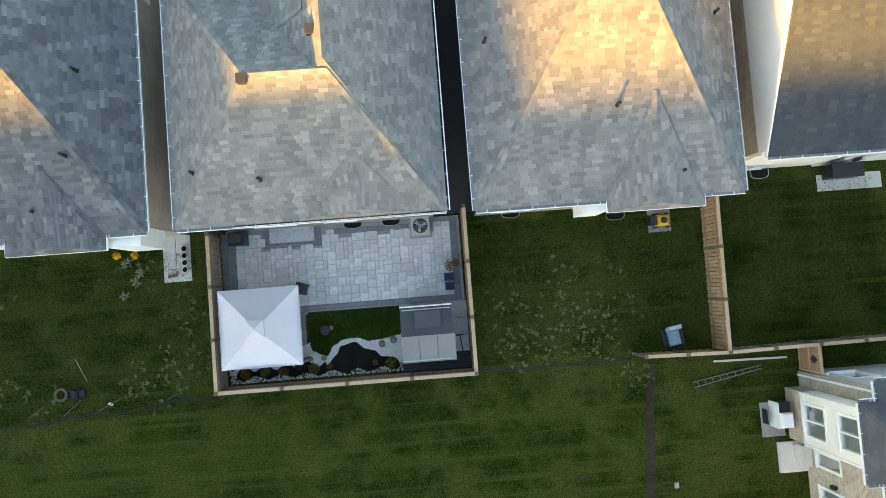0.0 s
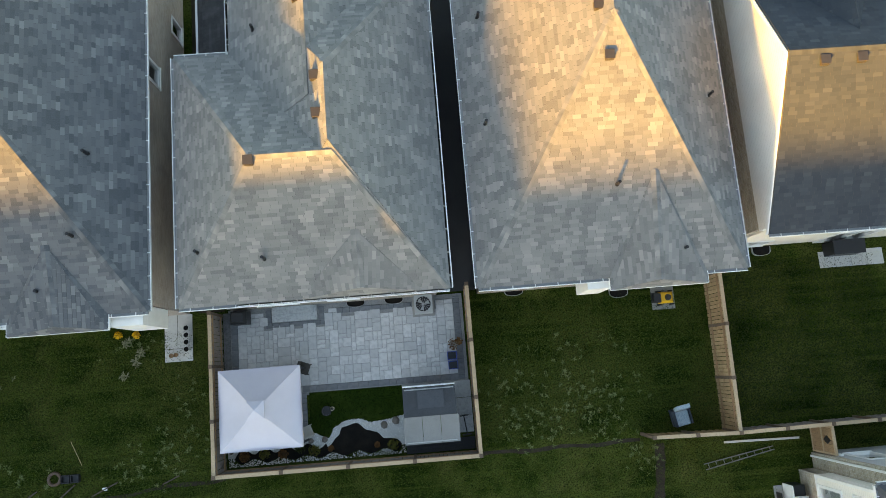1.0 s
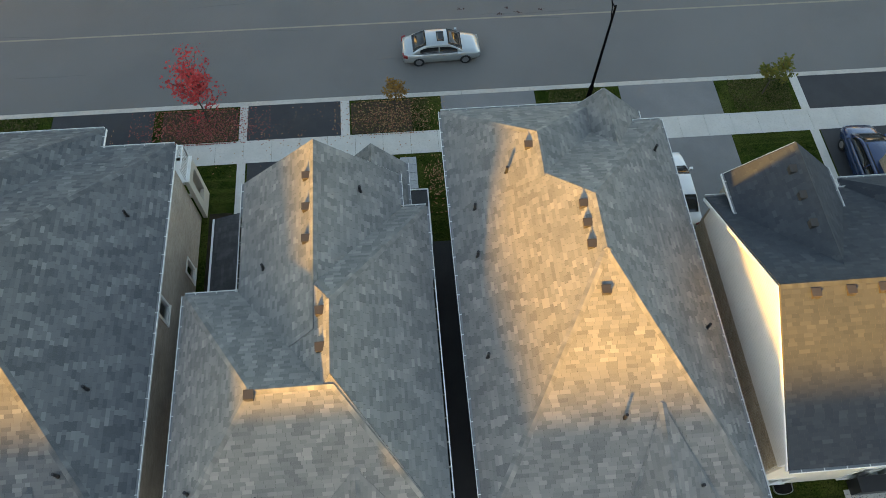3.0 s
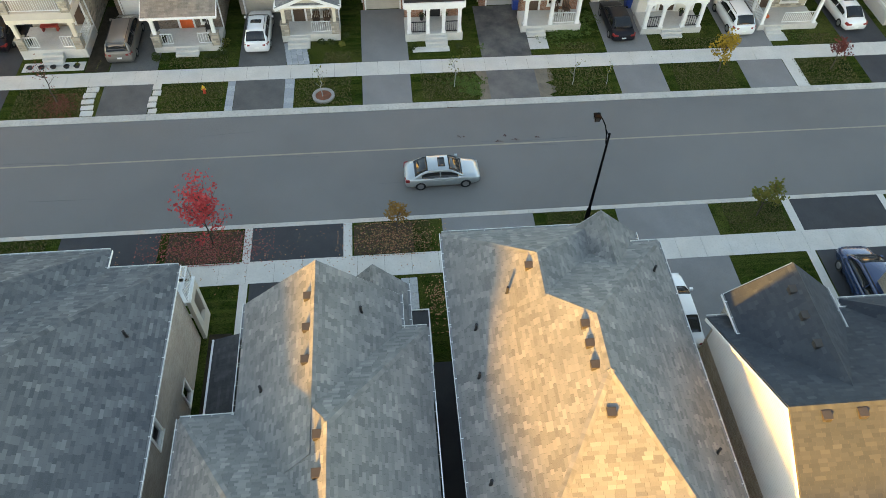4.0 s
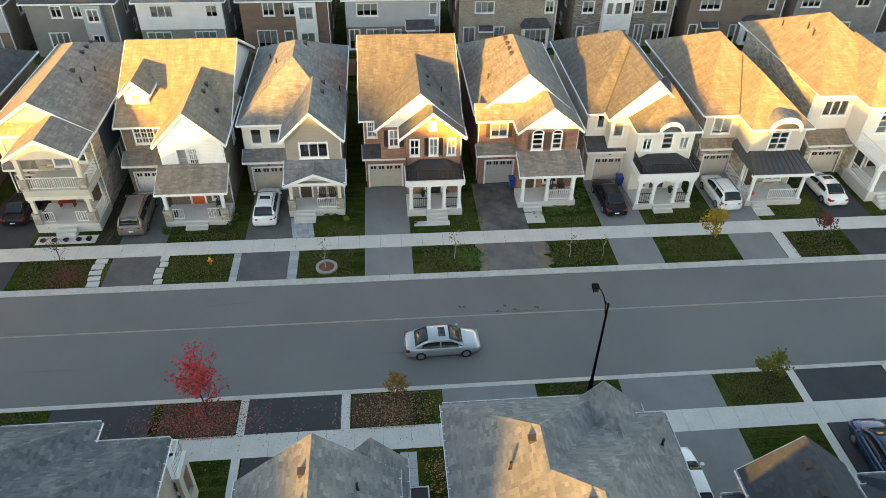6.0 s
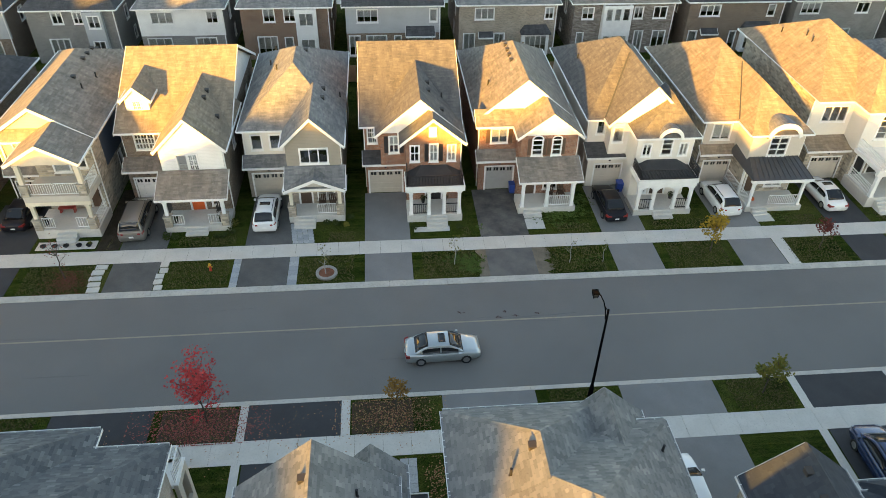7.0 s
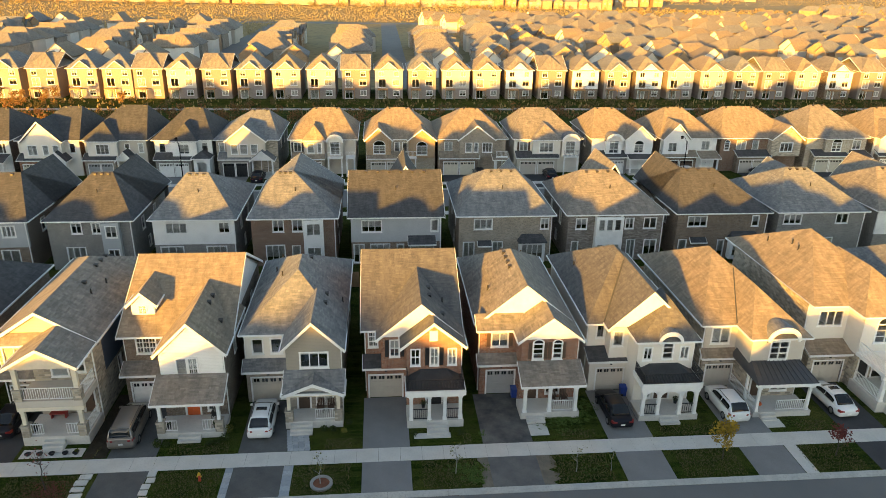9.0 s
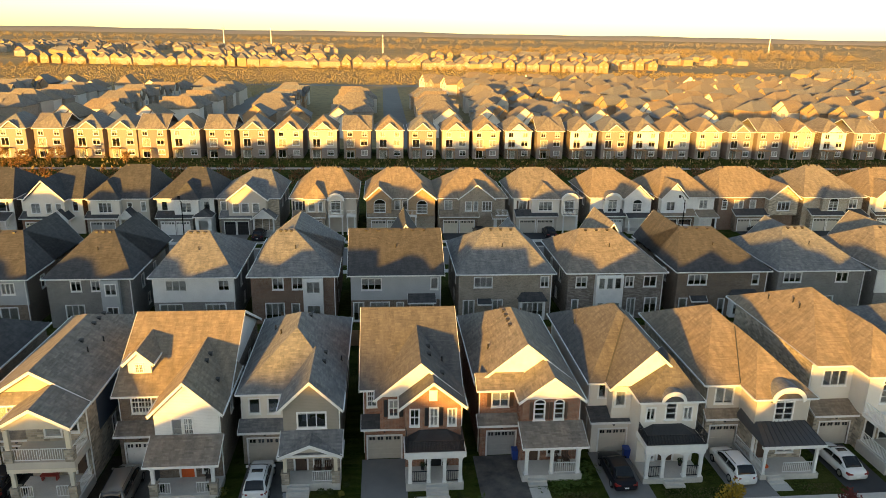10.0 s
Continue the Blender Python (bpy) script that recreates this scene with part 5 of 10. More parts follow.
    part("porch_cornice", MB().box(1.42, 5.88, 44.08, 44.2, 2.8, 3.22).box(1.42, 1.5, 44.2, 46.38, 2.8, 3.22).box(5.8, 5.88, 44.2, 46.38, 2.8, 3.22), WHITE, h)
    low_hip(h, 1.75, 5.55, 44.45, 46.37, 3.25, 0.5)
    for a, b in (((1.6, 44.3), (5.7, 44.3)), ((1.6, 44.3), (1.6, 46.2)), ((5.7, 44.3), (5.7, 46.2))):
        railing(h, BLACK_P, (*a, 3.2), (*b, 3.2), 0.85, 0.11)
    porch(h, 1.55, 5.75, 44.3, 46.4, 0.6, (1.85, 3.2, 4.35, 5.5), 2.6, WHITE, 0.24, None, [(2.0, 3.1), (4.5, 5.4)], BLACK_P, (3.0, 4.6))
    vents(h, [(3.5, 51.6), (3.5, 50.2), (4.4, 48.5)])
    pipes(h, [(4.6, 51.0)])

    # red brick house with arched windows
    h = front_house("orange brick house with white gables and shingled porch", 7.45, 10.4, 14.75, 48.8, 46.8, BR_RED, BR_RED, BR_RED, SH_BROWN,
                    (8.05, 10.25, 2.15), GREY_P, [(8.4, 9.65, 4.15, 5.3, 2, dict(shutters=BROWN_P))], [(11.3, 12.05, 4.1, 5.35, 1, dict(arch=True)), (12.85, 13.5, 4.1, 5.35, 1, dict(arch=True))],
                    [(12.5, 13.5, 1.0, 2.4, 2)], [(10.9, 11.8, 0.5, 2.55, BROWN_P)])
    add_roof(h, SH_BROWN, 7.1, 15.1, 49.35, 63.2, 5.8, 9.1, "y", h1=6.0, mid=11.1)
    gable_wall(h, Face("S", 49.7), 7.5, 14.8, 5.85, 8.75, 11.1, WHITE)
    shed_roof(h, SH_BROWN, 7.1, 11.0, 48.3, 49.7, 5.8, 6.6, None, "skirt_roof")
    add_roof(h, SH_BROWN, 10.0, 15.12, 46.35, 52.0, 5.8, 7.75, "y", mid=12.6)
    gable_wall(h, Face("S", 46.78), 10.4, 14.75, 5.8, 7.4, 12.6, WHITE)
    shed_roof(h, SH_BROWN, 10.1, 15.0, 44.6, 46.8, 3.0, 3.95)
    porch(h, 10.2, 14.7, 44.9, 46.8, 0.55, (10.5, 12.4, 14.4), 2.65, WHITE, 0.24, None, [(12.6, 14.2)], WHITE, (10.6, 12.0))
    for u in (10.9, 12.12, 12.42, 13.57):
        sb = MB()
        f_ = Face("S", 46.79)
        f_.box(sb, u, u + 0.26, 4.08, 5.5, 0.003, 0.035)
        for i in range(9):
            f_.box(sb, u + 0.03, u + 0.23, 4.14 + i * 0.148, 4.21 + i * 0.148, 0.035, 0.048)
        part("shutter", sb, BROWN_P, h)
    for i in range(6):
        y = 59.4 - i * 1.05
        roof_vent(h, 10.55, y, roof_z(h, 10.55, y), 0.3)
    pipes(h, [(8.6, 53.2)])

    # cream stucco house with arched porch
    h = front_house("cream stucco house with arched porch and black railing", 16.35, 19.3, 23.7, 49.5, 46.2, STUCCO, STUCCO, STUCCO, SH_NAVY,
                    (17.0, 19.2, 2.05), STUCCO_G, [(17.05, 17.6, 4.3, 5.4, 1)], [(19.8, 20.4, 4.1, 5.1, 2), (21.28, 22.05, 4.15, 5.55, 1, dict(arch=True)), (22.7, 23.3, 4.1, 5.1, 2)],
                    [(20.1, 20.7, 0.7, 2.3, 1)], [(21.0, 22.2, 0.5, 2.5, BROWN_P)])
    wall_wins(h, Face("S", 48.3), 17.8, 19.3, 3.0, 5.8, STUCCO, [(18.05, 18.8, 4.2, 5.4, 1)])
    wall(h, Face("W", 17.8), 48.5, 49.5, 3.0, 5.8, STUCCO)
    add_roof(h, SH_NAVY, 16.0, 24.05, 49.0, 63.5, 5.8, 9.35, "y", h0=6.8, h1=6.4, mid=20.3)
    add_roof(h, SH_NAVY, 17.4, 24.06, 47.9, 57.0, 5.85, 9.0, "y", mid=20.75)
    gable_wall(h, Face("S", 48.25), 17.9, 23.7, 5.9, 8.65, 20.8, WHITE)
    add_roof(h, SH_NAVY, 19.0, 24.07, 45.8, 50.5, 5.8, 8.15, "y", h0=2.6, mid=22.3)
    part("valley", MB().bar((17.45, 49.15, 5.92), (20.5, 54.7, 8.87), 0.13, 0.03), UNDERLAY, h, "dark valley flashing")
    # curved dormer head over the arched window
    eyebrow(h, 20.7, 22.63, 45.75, 48.0, 5.7, 6.6, 46.17)
    part("porch_roof", MB().box(19.2, 23.7, 44.1, 46.18, 3.1, 3.2), MEMBRANE, h, "flat dark porch roof")
    low_hip(h, 19.4, 23.5, 44.3, 46.17, 3.25, 0.5)
    for a, b in (((19.2, 44.1), (23.7, 44.1)), ((19.2, 44.1), (19.2, 46.0)), ((23.7, 44.1), (23.7, 46.0))):
        railing(h, BLACK_P, (*a, 3.2), (*b, 3.2), 0.85, 0.11)
    part("porch_cornice", MB().box(19.1, 23.8, 44.0, 44.1, 2.82, 3.22).box(19.1, 19.2, 44.1, 46.18, 2.82, 3.22).box(23.7, 23.8, 44.1, 46.18, 2.82, 3.22), WHITE, h)
    porch(h, 19.15, 23.75, 44.1, 46.2, 0.45, (19.4, 20.6, 22.3, 23.5), 2.5, WHITE, 0.24, None, [(19.6, 20.5), (22.4, 23.4)], BLACK_P, (20.7, 22.2))
    for a, b in ((19.4, 20.6), (20.6, 22.3), (22.3, 23.5)):
        arch_panel(h, a + 0.12, b - 0.12, 44.12, 1.95, 2.52, WHITE)
    pipes(h, [(17.3, 58.5)])

    # greige stucco house with metal porch roof
    h = front_house("greige stone and stucco house with standing-seam porch roof", 25.7, 28.4, 32.6, 48.6, 46.2, ST_LIGHT, STUCCO_G, STUCCO_G, SH_TAN,
                    (26.15, 28.3, 2.05), STUCCO_G, [(26.3, 27.75, 4.0, 5.35, 2, dict(blind=0.9))], [(29.95, 31.35, 3.8, 5.3, 2, dict(arch=True))],
                    [(30.6, 31.9, 0.95, 2.1, 2)], [(28.9, 29.8, 0.45, 2.5, BROWN_P)])
    add_roof(h, SH_TAN, 25.15, 32.95, 48.2, 63.3, 5.8, 9.1, "y", h0=8.2, h1=6.2, mid=29.1)
    add_roof(h, SH_TAN, 28.0, 33.0, 45.8, 55.0, 5.8, 8.3, "y", h0=4.6, mid=30.2)
    part("valley", MB().bar((28.06, 48.32, 5.89), (30.1, 54.1, 8.21), 0.11, 0.03), UNDERLAY, h, "dark valley flashing")
    eyebrow(h, 29.3, 32.0, 45.7, 48.4, 5.6, 6.75, 46.17)
    mroof = MB().prism([(28.15, 43.9, 2.9), (33.0, 43.9, 2.9), (32.45, 46.18, 3.7), (28.55, 46.18, 3.7)], (0, 0, -0.1))
    mroof.prism([(28.15, 43.9, 2.9), (28.55, 46.18, 3.7), (28.38, 48.3, 3.7), (28.05, 48.3, 3.1)], (0, 0, -0.1))
    seams = MB()
    for i in range(12):
        t = i / 11
        seams.bar((28.2 + 4.75 * t, 43.92, 2.93), (28.57 + 3.86 * t, 46.16, 3.73), 0.03, 0.05)
    mr = part("porch_roof", mroof.weld(), MET_ROOF, h, "dark standing-seam metal porch roof")
    part("seam", seams, MET_ROOF, mr)
    part("eave_trim", MB().box(28.1, 33.03, 43.84, 43.9, 2.72, 2.92), WHITE, mr)
    porch(h, 28.2, 32.8, 44.05, 46.2, 0.45, (28.45, 32.5), 2.55, WHITE, 0.2, None, [(30.0, 32.3)], WHITE, (28.7, 29.9))
    post(h, WHITE, 28.4, 45.9, 0.45, 2.75, 0.18)
    railing(h, WHITE, (28.3, 44.3, 0.45), (28.3, 45.8, 0.45))
    railing(h, WHITE, (28.3, 46.0, 0.45), (28.3, 48.2, 0.45))
    part("porch_floor", MB().box(28.2, 28.39, 46.2, 48.4, 0, 0.45), CONCRETE, h)
    part("front_slab", MB().box(28.7, 30.1, 42.6, 43.6, 0, 0.05), CONCRETE, h)
    for x, y in ((28.5, 60.4), (28.5, 59.7), (28.5, 59.0)):
        roof_vent(h, x, y, roof_z(h, x, y), 0.3)

    # tall stucco house at the end
    h = front_house("tall beige stucco house with white balcony porch", 34.8, 38.3, 43.2, 49.6, 47.6, ST_LIGHT, STUCCO, STUCCO, SH_TAN,
                    (35.4, 37.9, 2.1), STUCCO_G, [(35.8, 37.8, 4.8, 6.1, 3)], [(39.5, 41.2, 4.2, 5.8, 2, dict(arch=True))],
                    [(40.0, 42.0, 0.9, 2.3, 2)], [(38.7, 39.6, 0.6, 2.65, BLACK_P)], ze=6.7)
    add_roof(h, SH_TAN, 34.9, 43.6, 49.3, 65.2, 6.7, 10.3, "y", h0=8.4, h1=7.3, mid=38.95)
    add_roof(h, SH_TAN, 37.9, 43.6, 47.2, 56.0, 6.7, 9.3, "y", h0=4.2, mid=40.6)
    part("porch_roof", MB().box(38.2, 43.4, 44.0, 47.58, 3.1, 3.4), WHITE, h)
    railing(h, WHITE, (38.3, 44.1, 3.4), (43.3, 44.1, 3.4), 0.95)
    railing(h, WHITE, (38.3, 44.1, 3.4), (38.3, 47.4, 3.4), 0.95)
    porch(h, 38.2, 43.4, 44.1, 47.6, 0.9, (38.5, 43.1), 2.8, WHITE, 0.28, None, [(40.6, 43.0)], WHITE, (38.9, 40.4))
    railing(h, WHITE, (38.4, 44.3, 0.9), (38.4, 47.4, 0.9))
    pipes(h, [(37.4, 57.8), (37.3, 56.6), (36.6, 60.5)])
    # further houses at both ends; the leftmost is unseen, added for its shade
    for x0, m1, m2 in ((-38.4, SD_WHITE, SH_DARK), (-56.8, STUCCO, SH_BROWN), (-47.6, BR_BROWN, SH_GREY), (44.6, BR_BUFF, SH_GREY), (53.8, ST_LIGHT, SH_BROWN)):
        h = front_house("two-storey house with attached garage and hip roof", x0, x0 + 3.2, x0 + 7.6, 48.9, 46.5, BR_BROWN, m1, m1, m2, (x0 + 0.4, x0 + 2.8, 2.1), TAUPE_P,
                        [(x0 + 0.8, x0 + 2.2, 4.0, 5.2, 2)], [(x0 + 4.2, x0 + 6.2, 4.0, 5.3, 3)], [(x0 + 5.4, x0 + 6.6, 1, 2.3, 2)], [(x0 + 3.8, x0 + 4.7, 0.4, 2.5, BROWN_P)])
        add_roof(h, m2, x0 - 0.35, x0 + 7.95, 48.5, 63.3, 5.8, 9.1, "y", h0=4.5, h1=6.0)
        add_roof(h, m2, x0 + 2.9, x0 + 7.95, 46.1, 52.0, 5.8, 8.0, "y")
        gable_wall(h, Face("S", 46.5), x0 + 3.2, x0 + 7.6, 5.8, 7.7, x0 + 5.4, m1)
        porch(h, x0 + 3.3, x0 + 7.5, 43.9, 46.5, 0.5, (x0 + 3.6, x0 + 7.2), 2.6, WHITE, 0.24, None, [(x0 + 5.4, x0 + 7.0)], WHITE, (x0 + 3.9, x0 + 5.2))
        shed_roof(h, m2, x0 + 3.1, x0 + 7.7, 43.6, 46.5, 2.95, 4.0)


def eyebrow(h, x0, x1, y0, y1, z0, z1, yw):
    """A curved dormer head: a barrel over the window, a plain face at the wall and a thick white arched eave."""
    k, c, r = 16, (x0 + x1) / 2, (x1 - x0) / 2
    arc = [(c - math.cos(math.pi * i / k) * r, z0 + math.sin(math.pi * i / k) * (z1 - z0)) for i in range(k + 1)]
    mb_ = MB()
    for (xa, za), (xb, zb) in zip(arc, arc[1:]):
        mb_.prism([(xa, y0, za), (xb, y0, zb), (xb, y1, zb), (xa, y1, za)], (0, 0, -0.1))
    d = part("eyebrow_roof", mb_.weld(), SH_GREY, h)
    part("eyebrow_face", MB().prism([(x, yw, z - 0.1) for x, z in arc], (0, 0.15, 0)), STUCCO, d)
    mb_ = MB()
    for (xa, za), (xb, zb) in zip(arc, arc[1:]):
        mb_.prism([(xa, y0 - 0.03, za + 0.03), (xb, y0 - 0.03, zb + 0.03), (c + (xb - c) * 0.82, y0 - 0.03, z0 + (zb - z0) * 0.76 - 0.08), (c + (xa - c) * 0.82, y0 - 0.03, z0 + (za - z0) * 0.76 - 0.08)], (0, 0.12, 0))
    part("eyebrow_trim", mb_.weld(), WHITE, d)


def arch_panel(h, x0, x1, y, z0, z1, material):
    """The spandrels over an arched porch opening."""
    k, c, r = 8, (x0 + x1) / 2, (x1 - x0) / 2
    mb_ = MB()
    pts = [(c - math.cos(math.pi * i / k) * r, z0 + math.sin(math.pi * i / k) * (z1 - z0) * 0.95) for i in range(k + 1)]
    for (xa, za), (xb, zb) in zip(pts, pts[1:]):
        mb_.prism([(xa, y, za), (xb, y, zb), (xb, y, z1), (xa, y, z1)], (0, 0.2, 0))
    part("arch", mb_.weld(), material, h)


row_across()


# ---- the second row, seen from its gardens ----
def rear_house(x0, x1, label, up, low, shing, ridge, wins, lows, ze=5.8, yb=75.7, yf=88.5, zr=9.45, gable_f=None, split=2.75):
    h = thing("house", ((x0 + x1) / 2, 82, 0), label, "house", "second row of houses")
    f = Face("S", yb)
    wall_wins(h, f, x0, x1, 0, split, low, lows)
    wall_wins(h, Face("S", yb - 0.02), x0, x1, split, ze, up, wins)
    for s, x in (("W", x0), ("E", x1)):
        u = [(79.0, 79.9, 3.5, 4.9, 1), (83.5, 84.4, 3.5, 4.9, 1), (80.5, 81.3, 0.9, 2.1, 1)]
        wall_wins(h, Face(s, x), yb + 0.2, yf - 0.2, 0, ze, low, u)
    wall(h, Face("N", yf), x0, x1, 0, ze, low)
    a, b = ridge
    if a is None:
        add_roof(h, shing, x0 - 0.35, x1 + 0.35, yb - 0.4, yf + 0.4, ze, zr, "x", mid=82.1)
        for s, x in (("W", x0), ("E", x1)):
            gable_wall(h, Face(s, x), yb, yf, ze, zr - 0.3, 82.1, up)
        a, b = x0 + 1, x1 - 1
    else:
        add_roof(h, shing, x0 - 0.35, x1 + 0.35, yb - 0.4, yf + 0.4, ze, zr, "x", h0=a - x0 + 0.35, h1=x1 + 0.35 - b, mid=82.1)
    n = 6 if b - a > 6 else 3
    vents(h, [(a + (b - a) * (i + 0.5) / n, 81.75) for i in range(n)])
    pipes(h, [((x0 + x1) / 2, 79.2)])
    if gable_f:
        # a wing to the street whose outer slope runs on from the main roof's end slope
        g0, g1, gz, gm = gable_f
        add_roof(h, shing, g0, g1, 82.12, yf + 2.2, ze, gz, "y", mid=gm)
        gable_wall(h, Face("N", yf + 1.8), g0 + 0.35, g1 - 0.35, ze, gz - 0.35, gm, up)
        wall(h, Face("N", yf + 1.8), gable_f[0] + 0.35, gable_f[1] - 0.35, 0, ze, low)
    part("downpipe", MB().box(x1 - 0.14, x1 - 0.05, yb - 0.1, yb - 0.03, 0.1, ze - 0.15), WHITE, h)
    return h


def bay(h, x0, x1, y, z0, z1, material, wins, depth=0.6, roofm=None):
    """A boxed-out bay on a rear wall, with its own windows."""
    f = Face("S", y - depth)
    wall_wins(h, f, x0, x1, z0, z1, material, wins)
    part("bay_side", MB().box(x0, x0 + 0.15, y - depth + 0.2, y - 0.025, z0, z1), material, h)
    part("bay_side", MB().box(x1 - 0.15, x1, y - depth + 0.2, y - 0.025, z0, z1), material, h)
    if roofm:
        m_ = MB().prism([(x0 - 0.2, y - depth - 0.2, z1), (x1 + 0.2, y - depth - 0.2, z1), (x1 - 0.3, y - 0.025, z1 + 0.75), (x0 + 0.3, y - 0.025, z1 + 0.75)], (0, 0, -0.1))
        m_.poly([(x0 - 0.2, y - depth - 0.2, z1), (x0 + 0.3, y - 0.025, z1 + 0.75), (x0 - 0.2, y - 0.025, z1)])
        m_.poly([(x1 + 0.2, y - depth - 0.2, z1), (x1 + 0.2, y - 0.025, z1), (x1 - 0.3, y - 0.025, z1 + 0.75)])
        part("bay_roof", m_, roofm, h)


def second_row():
    bl = dict(blind=0.6)
    rear_house(-48.6, -38.4, "brick and grey siding house seen from behind", SD_GREY, BR_BROWN, SH_DARK, (-46, -41), [(-41.0, -39.7, 4.0, 5.2, 3), (-46, -44, 4, 5.2, 2)], [(-41.5, -39.7, 0.6, 2.4, 2)], gable_f=(-43.95, -38.05, 9.45, -41))
    h = rear_house(-36.3, -27.4, "grey brick house with pale two-storey bay", BR_GREY, BR_GREY, SH_DARK, (-33.1, -30.9), [(-33.75, -32.75, 4.3, 5.4, 2), (-31.6, -30.75, 4.3, 5.4, 2, bl)], [(-34.6, -32.7, 0.5, 2.6, 3, bl)], gable_f=(-34.75, -27.05, 9.45, -30.9))
    bay(h, -30.5, -28.6, 75.7, 0, 5.6, SD_GREY, [(-30.0, -28.9, 4.0, 5.2, 2, bl), (-30.0, -28.9, 0.8, 2.5, 2)])
    h = rear_house(-25.2, -16.4, "white sided house with brick ground floor", SD_WHITE, BR_GREY, SH_GREY, (-22.6, -20.2), [(-23.8, -21.6, 4.15, 5.3, 3), (-18.1, -17.0, 4.15, 5.3, 2)], [(-24.6, -22.2, 0.3, 2.5, 3), (-19.6, -17.5, 0.2, 2.5, 3)], zr=9.3, split=2.8)
    h = rear_house(-14.6, -5.3, "rust brick house with white two-storey bay", BR_RUST, BR_RUST, SH_GREY, (-12.2, -10.4), [(-12.2, -11.1, 4.2, 5.5, 2, bl), (-10.05, -8.95, 4.2, 5.5, 2, bl)], [(-13.1, -11.1, 0.2, 2.5, 3, bl), (-10.2, -9.4, 0.2, 2.4, 1)], gable_f=(-15.0, -4.95, 9.45, -10.4))
    bay(h, -8.85, -6.65, 75.7, 0, 5.6, SD_WHITE, [(-8.45, -7.0, 3.9, 5.2, 2), (-8.45, -7.0, 0.6, 2.4, 2)])
    h = rear_house(-3.6, 6.6, "grey sided house with straight-ridged roof", SD_GREY, BR_BROWN, SH_DARK, (None, None), [(-2.35, -0.2, 4.0, 5.3, 3, bl), (5.45, 6.2, 4.0, 5.3, 1)], [(-3.3, -2.2, 0.3, 2.45, 2, bl), (-1.4, 0.7, 0.3, 2.45, 3, bl), (1.6, 2.3, 0.1, 2.4, 1), (3.1, 5.7, 0.1, 2.45, 3)], gable_f=(0.2, 5.4, 9.9, 2.8))
    shed_roof(h, SH_DARK, 2.8, 5.95, 74.6, 75.65, 2.75, 3.5, WHITE, "awning")
    h = rear_house(8.65, 19.4, "taupe brick house with bay window and shingle roof", BR_TAUPE, BR_TAUPE, SH_GREY, (12.4, 16.0), [(10.4, 12.4, 4.15, 5.3, 3), (18.1, 18.95, 4.1, 5.3, 2, bl)], [(9.2, 10.4, 0.3, 2.5, 2), (12.6, 13.7, 0.3, 2.5, 2, bl)], gable_f=(14.2, 19.2, 8.5, 16.7))
    bay(h, 15.6, 18.6, 75.7, 0.2, 2.7, WHITE, [(15.9, 18.3, 0.6, 2.4, 4, bl)], 0.7, SH_DARK)
    shed_roof(h, SH_DARK, 10.8, 12.4, 75.0, 75.65, 2.3, 2.75, WHITE, "awning")
    h = rear_house(21.3, 32.6, "dark mottled stone house with white glazed bay", ST_DARK, ST_DARK, SH_BROWN, (24.0, 28.0), [(22.25, 23.45, 4.0, 5.2, 2, bl), (28.1, 29.0, 4.0, 5.2, 2), (30.3, 31.7, 4.0, 5.2, 2)], [(21.9, 22.6, 0.4, 2.4, 1), (28.5, 29.4, 0.3, 2.5, 2), (30.6, 32.0, 0.2, 2.5, 2)], zr=9.3, gable_f=(25.8, 30.8, 9.9, 28.3))
    bay(h, 24.4, 27.6, 75.7, 0, 5.6, WHITE, [(24.7, 25.4, 4.0, 5.3, 1), (25.65, 26.35, 4.0, 5.3, 1), (26.6, 27.3, 4.0, 5.3, 1), (24.7, 25.4, 0.5, 2.3, 1, bl), (25.65, 26.35, 0.5, 2.3, 1), (26.6, 27.3, 0.5, 2.3, 1, bl)], 0.8)
    h = rear_house(34.3, 45.2, "brown brick house with dark shingle hip roof", BR_BROWN, BR_BROWN, SH_DARK, (36.6, 40.7), [(35.6, 37.8, 4.15, 5.3, 3, bl), (43.4, 44.15, 4.1, 5.3, 1, bl)], [(34.8, 35.7, 0.4, 2.4, 1, bl), (39.6, 40.3, 0.0, 2.3, 1)], gable_f=(33.95, 39.25, 9.45, 36.6))
    bay(h, 40.8, 44.2, 75.7, 0.2, 2.7, WHITE, [(41.1, 43.9, 0.6, 2.4, 3, bl)], 0.8, SH_DARK)
    shed_roof(h, SH_DARK, 36.0, 37.95, 75.0, 75.65, 2.3, 2.75, WHITE, "awning")
    rear_house(46.6, 57.3, "grey brick house with grey shingle roof", BR_GREY, BR_GREY, SH_GREY, (50.0, 52.8), [(47.3, 49.4, 4.3, 5.4, 3, bl), (53.8, 55.2, 4.3, 5.4, 2)], [(52.6, 53.8, 0.3, 2.4, 2), (48, 50, 0.3, 2.4, 2)], gable_f=(50, 55, 8.6, 52.5))
    rear_house(59.0, 69.5, "white sided house with shingle hip roof", SD_WHITE, BR_GREY, SH_BROWN, (62, 66), [(60.5, 62.2, 4.2, 5.3, 2)], [(63, 65, 0.3, 2.4, 3)], gable_f=(62, 67, 9.3, 64.5))
    # two unseen houses, added to shade the third row's left end
    for x_ in (-84.5, -73):
        rear_house(x_, x_ + 9.8, "brown brick house with dark hip roof", BR_BROWN, BR_BROWN, SH_DARK, (x_ + 3, x_ + 7), [(x_ + 6, x_ + 7.5, 4.2, 5.3, 2)], [], gable_f=(x_ + 3, x_ + 8, 9.0, x_ + 5.5))
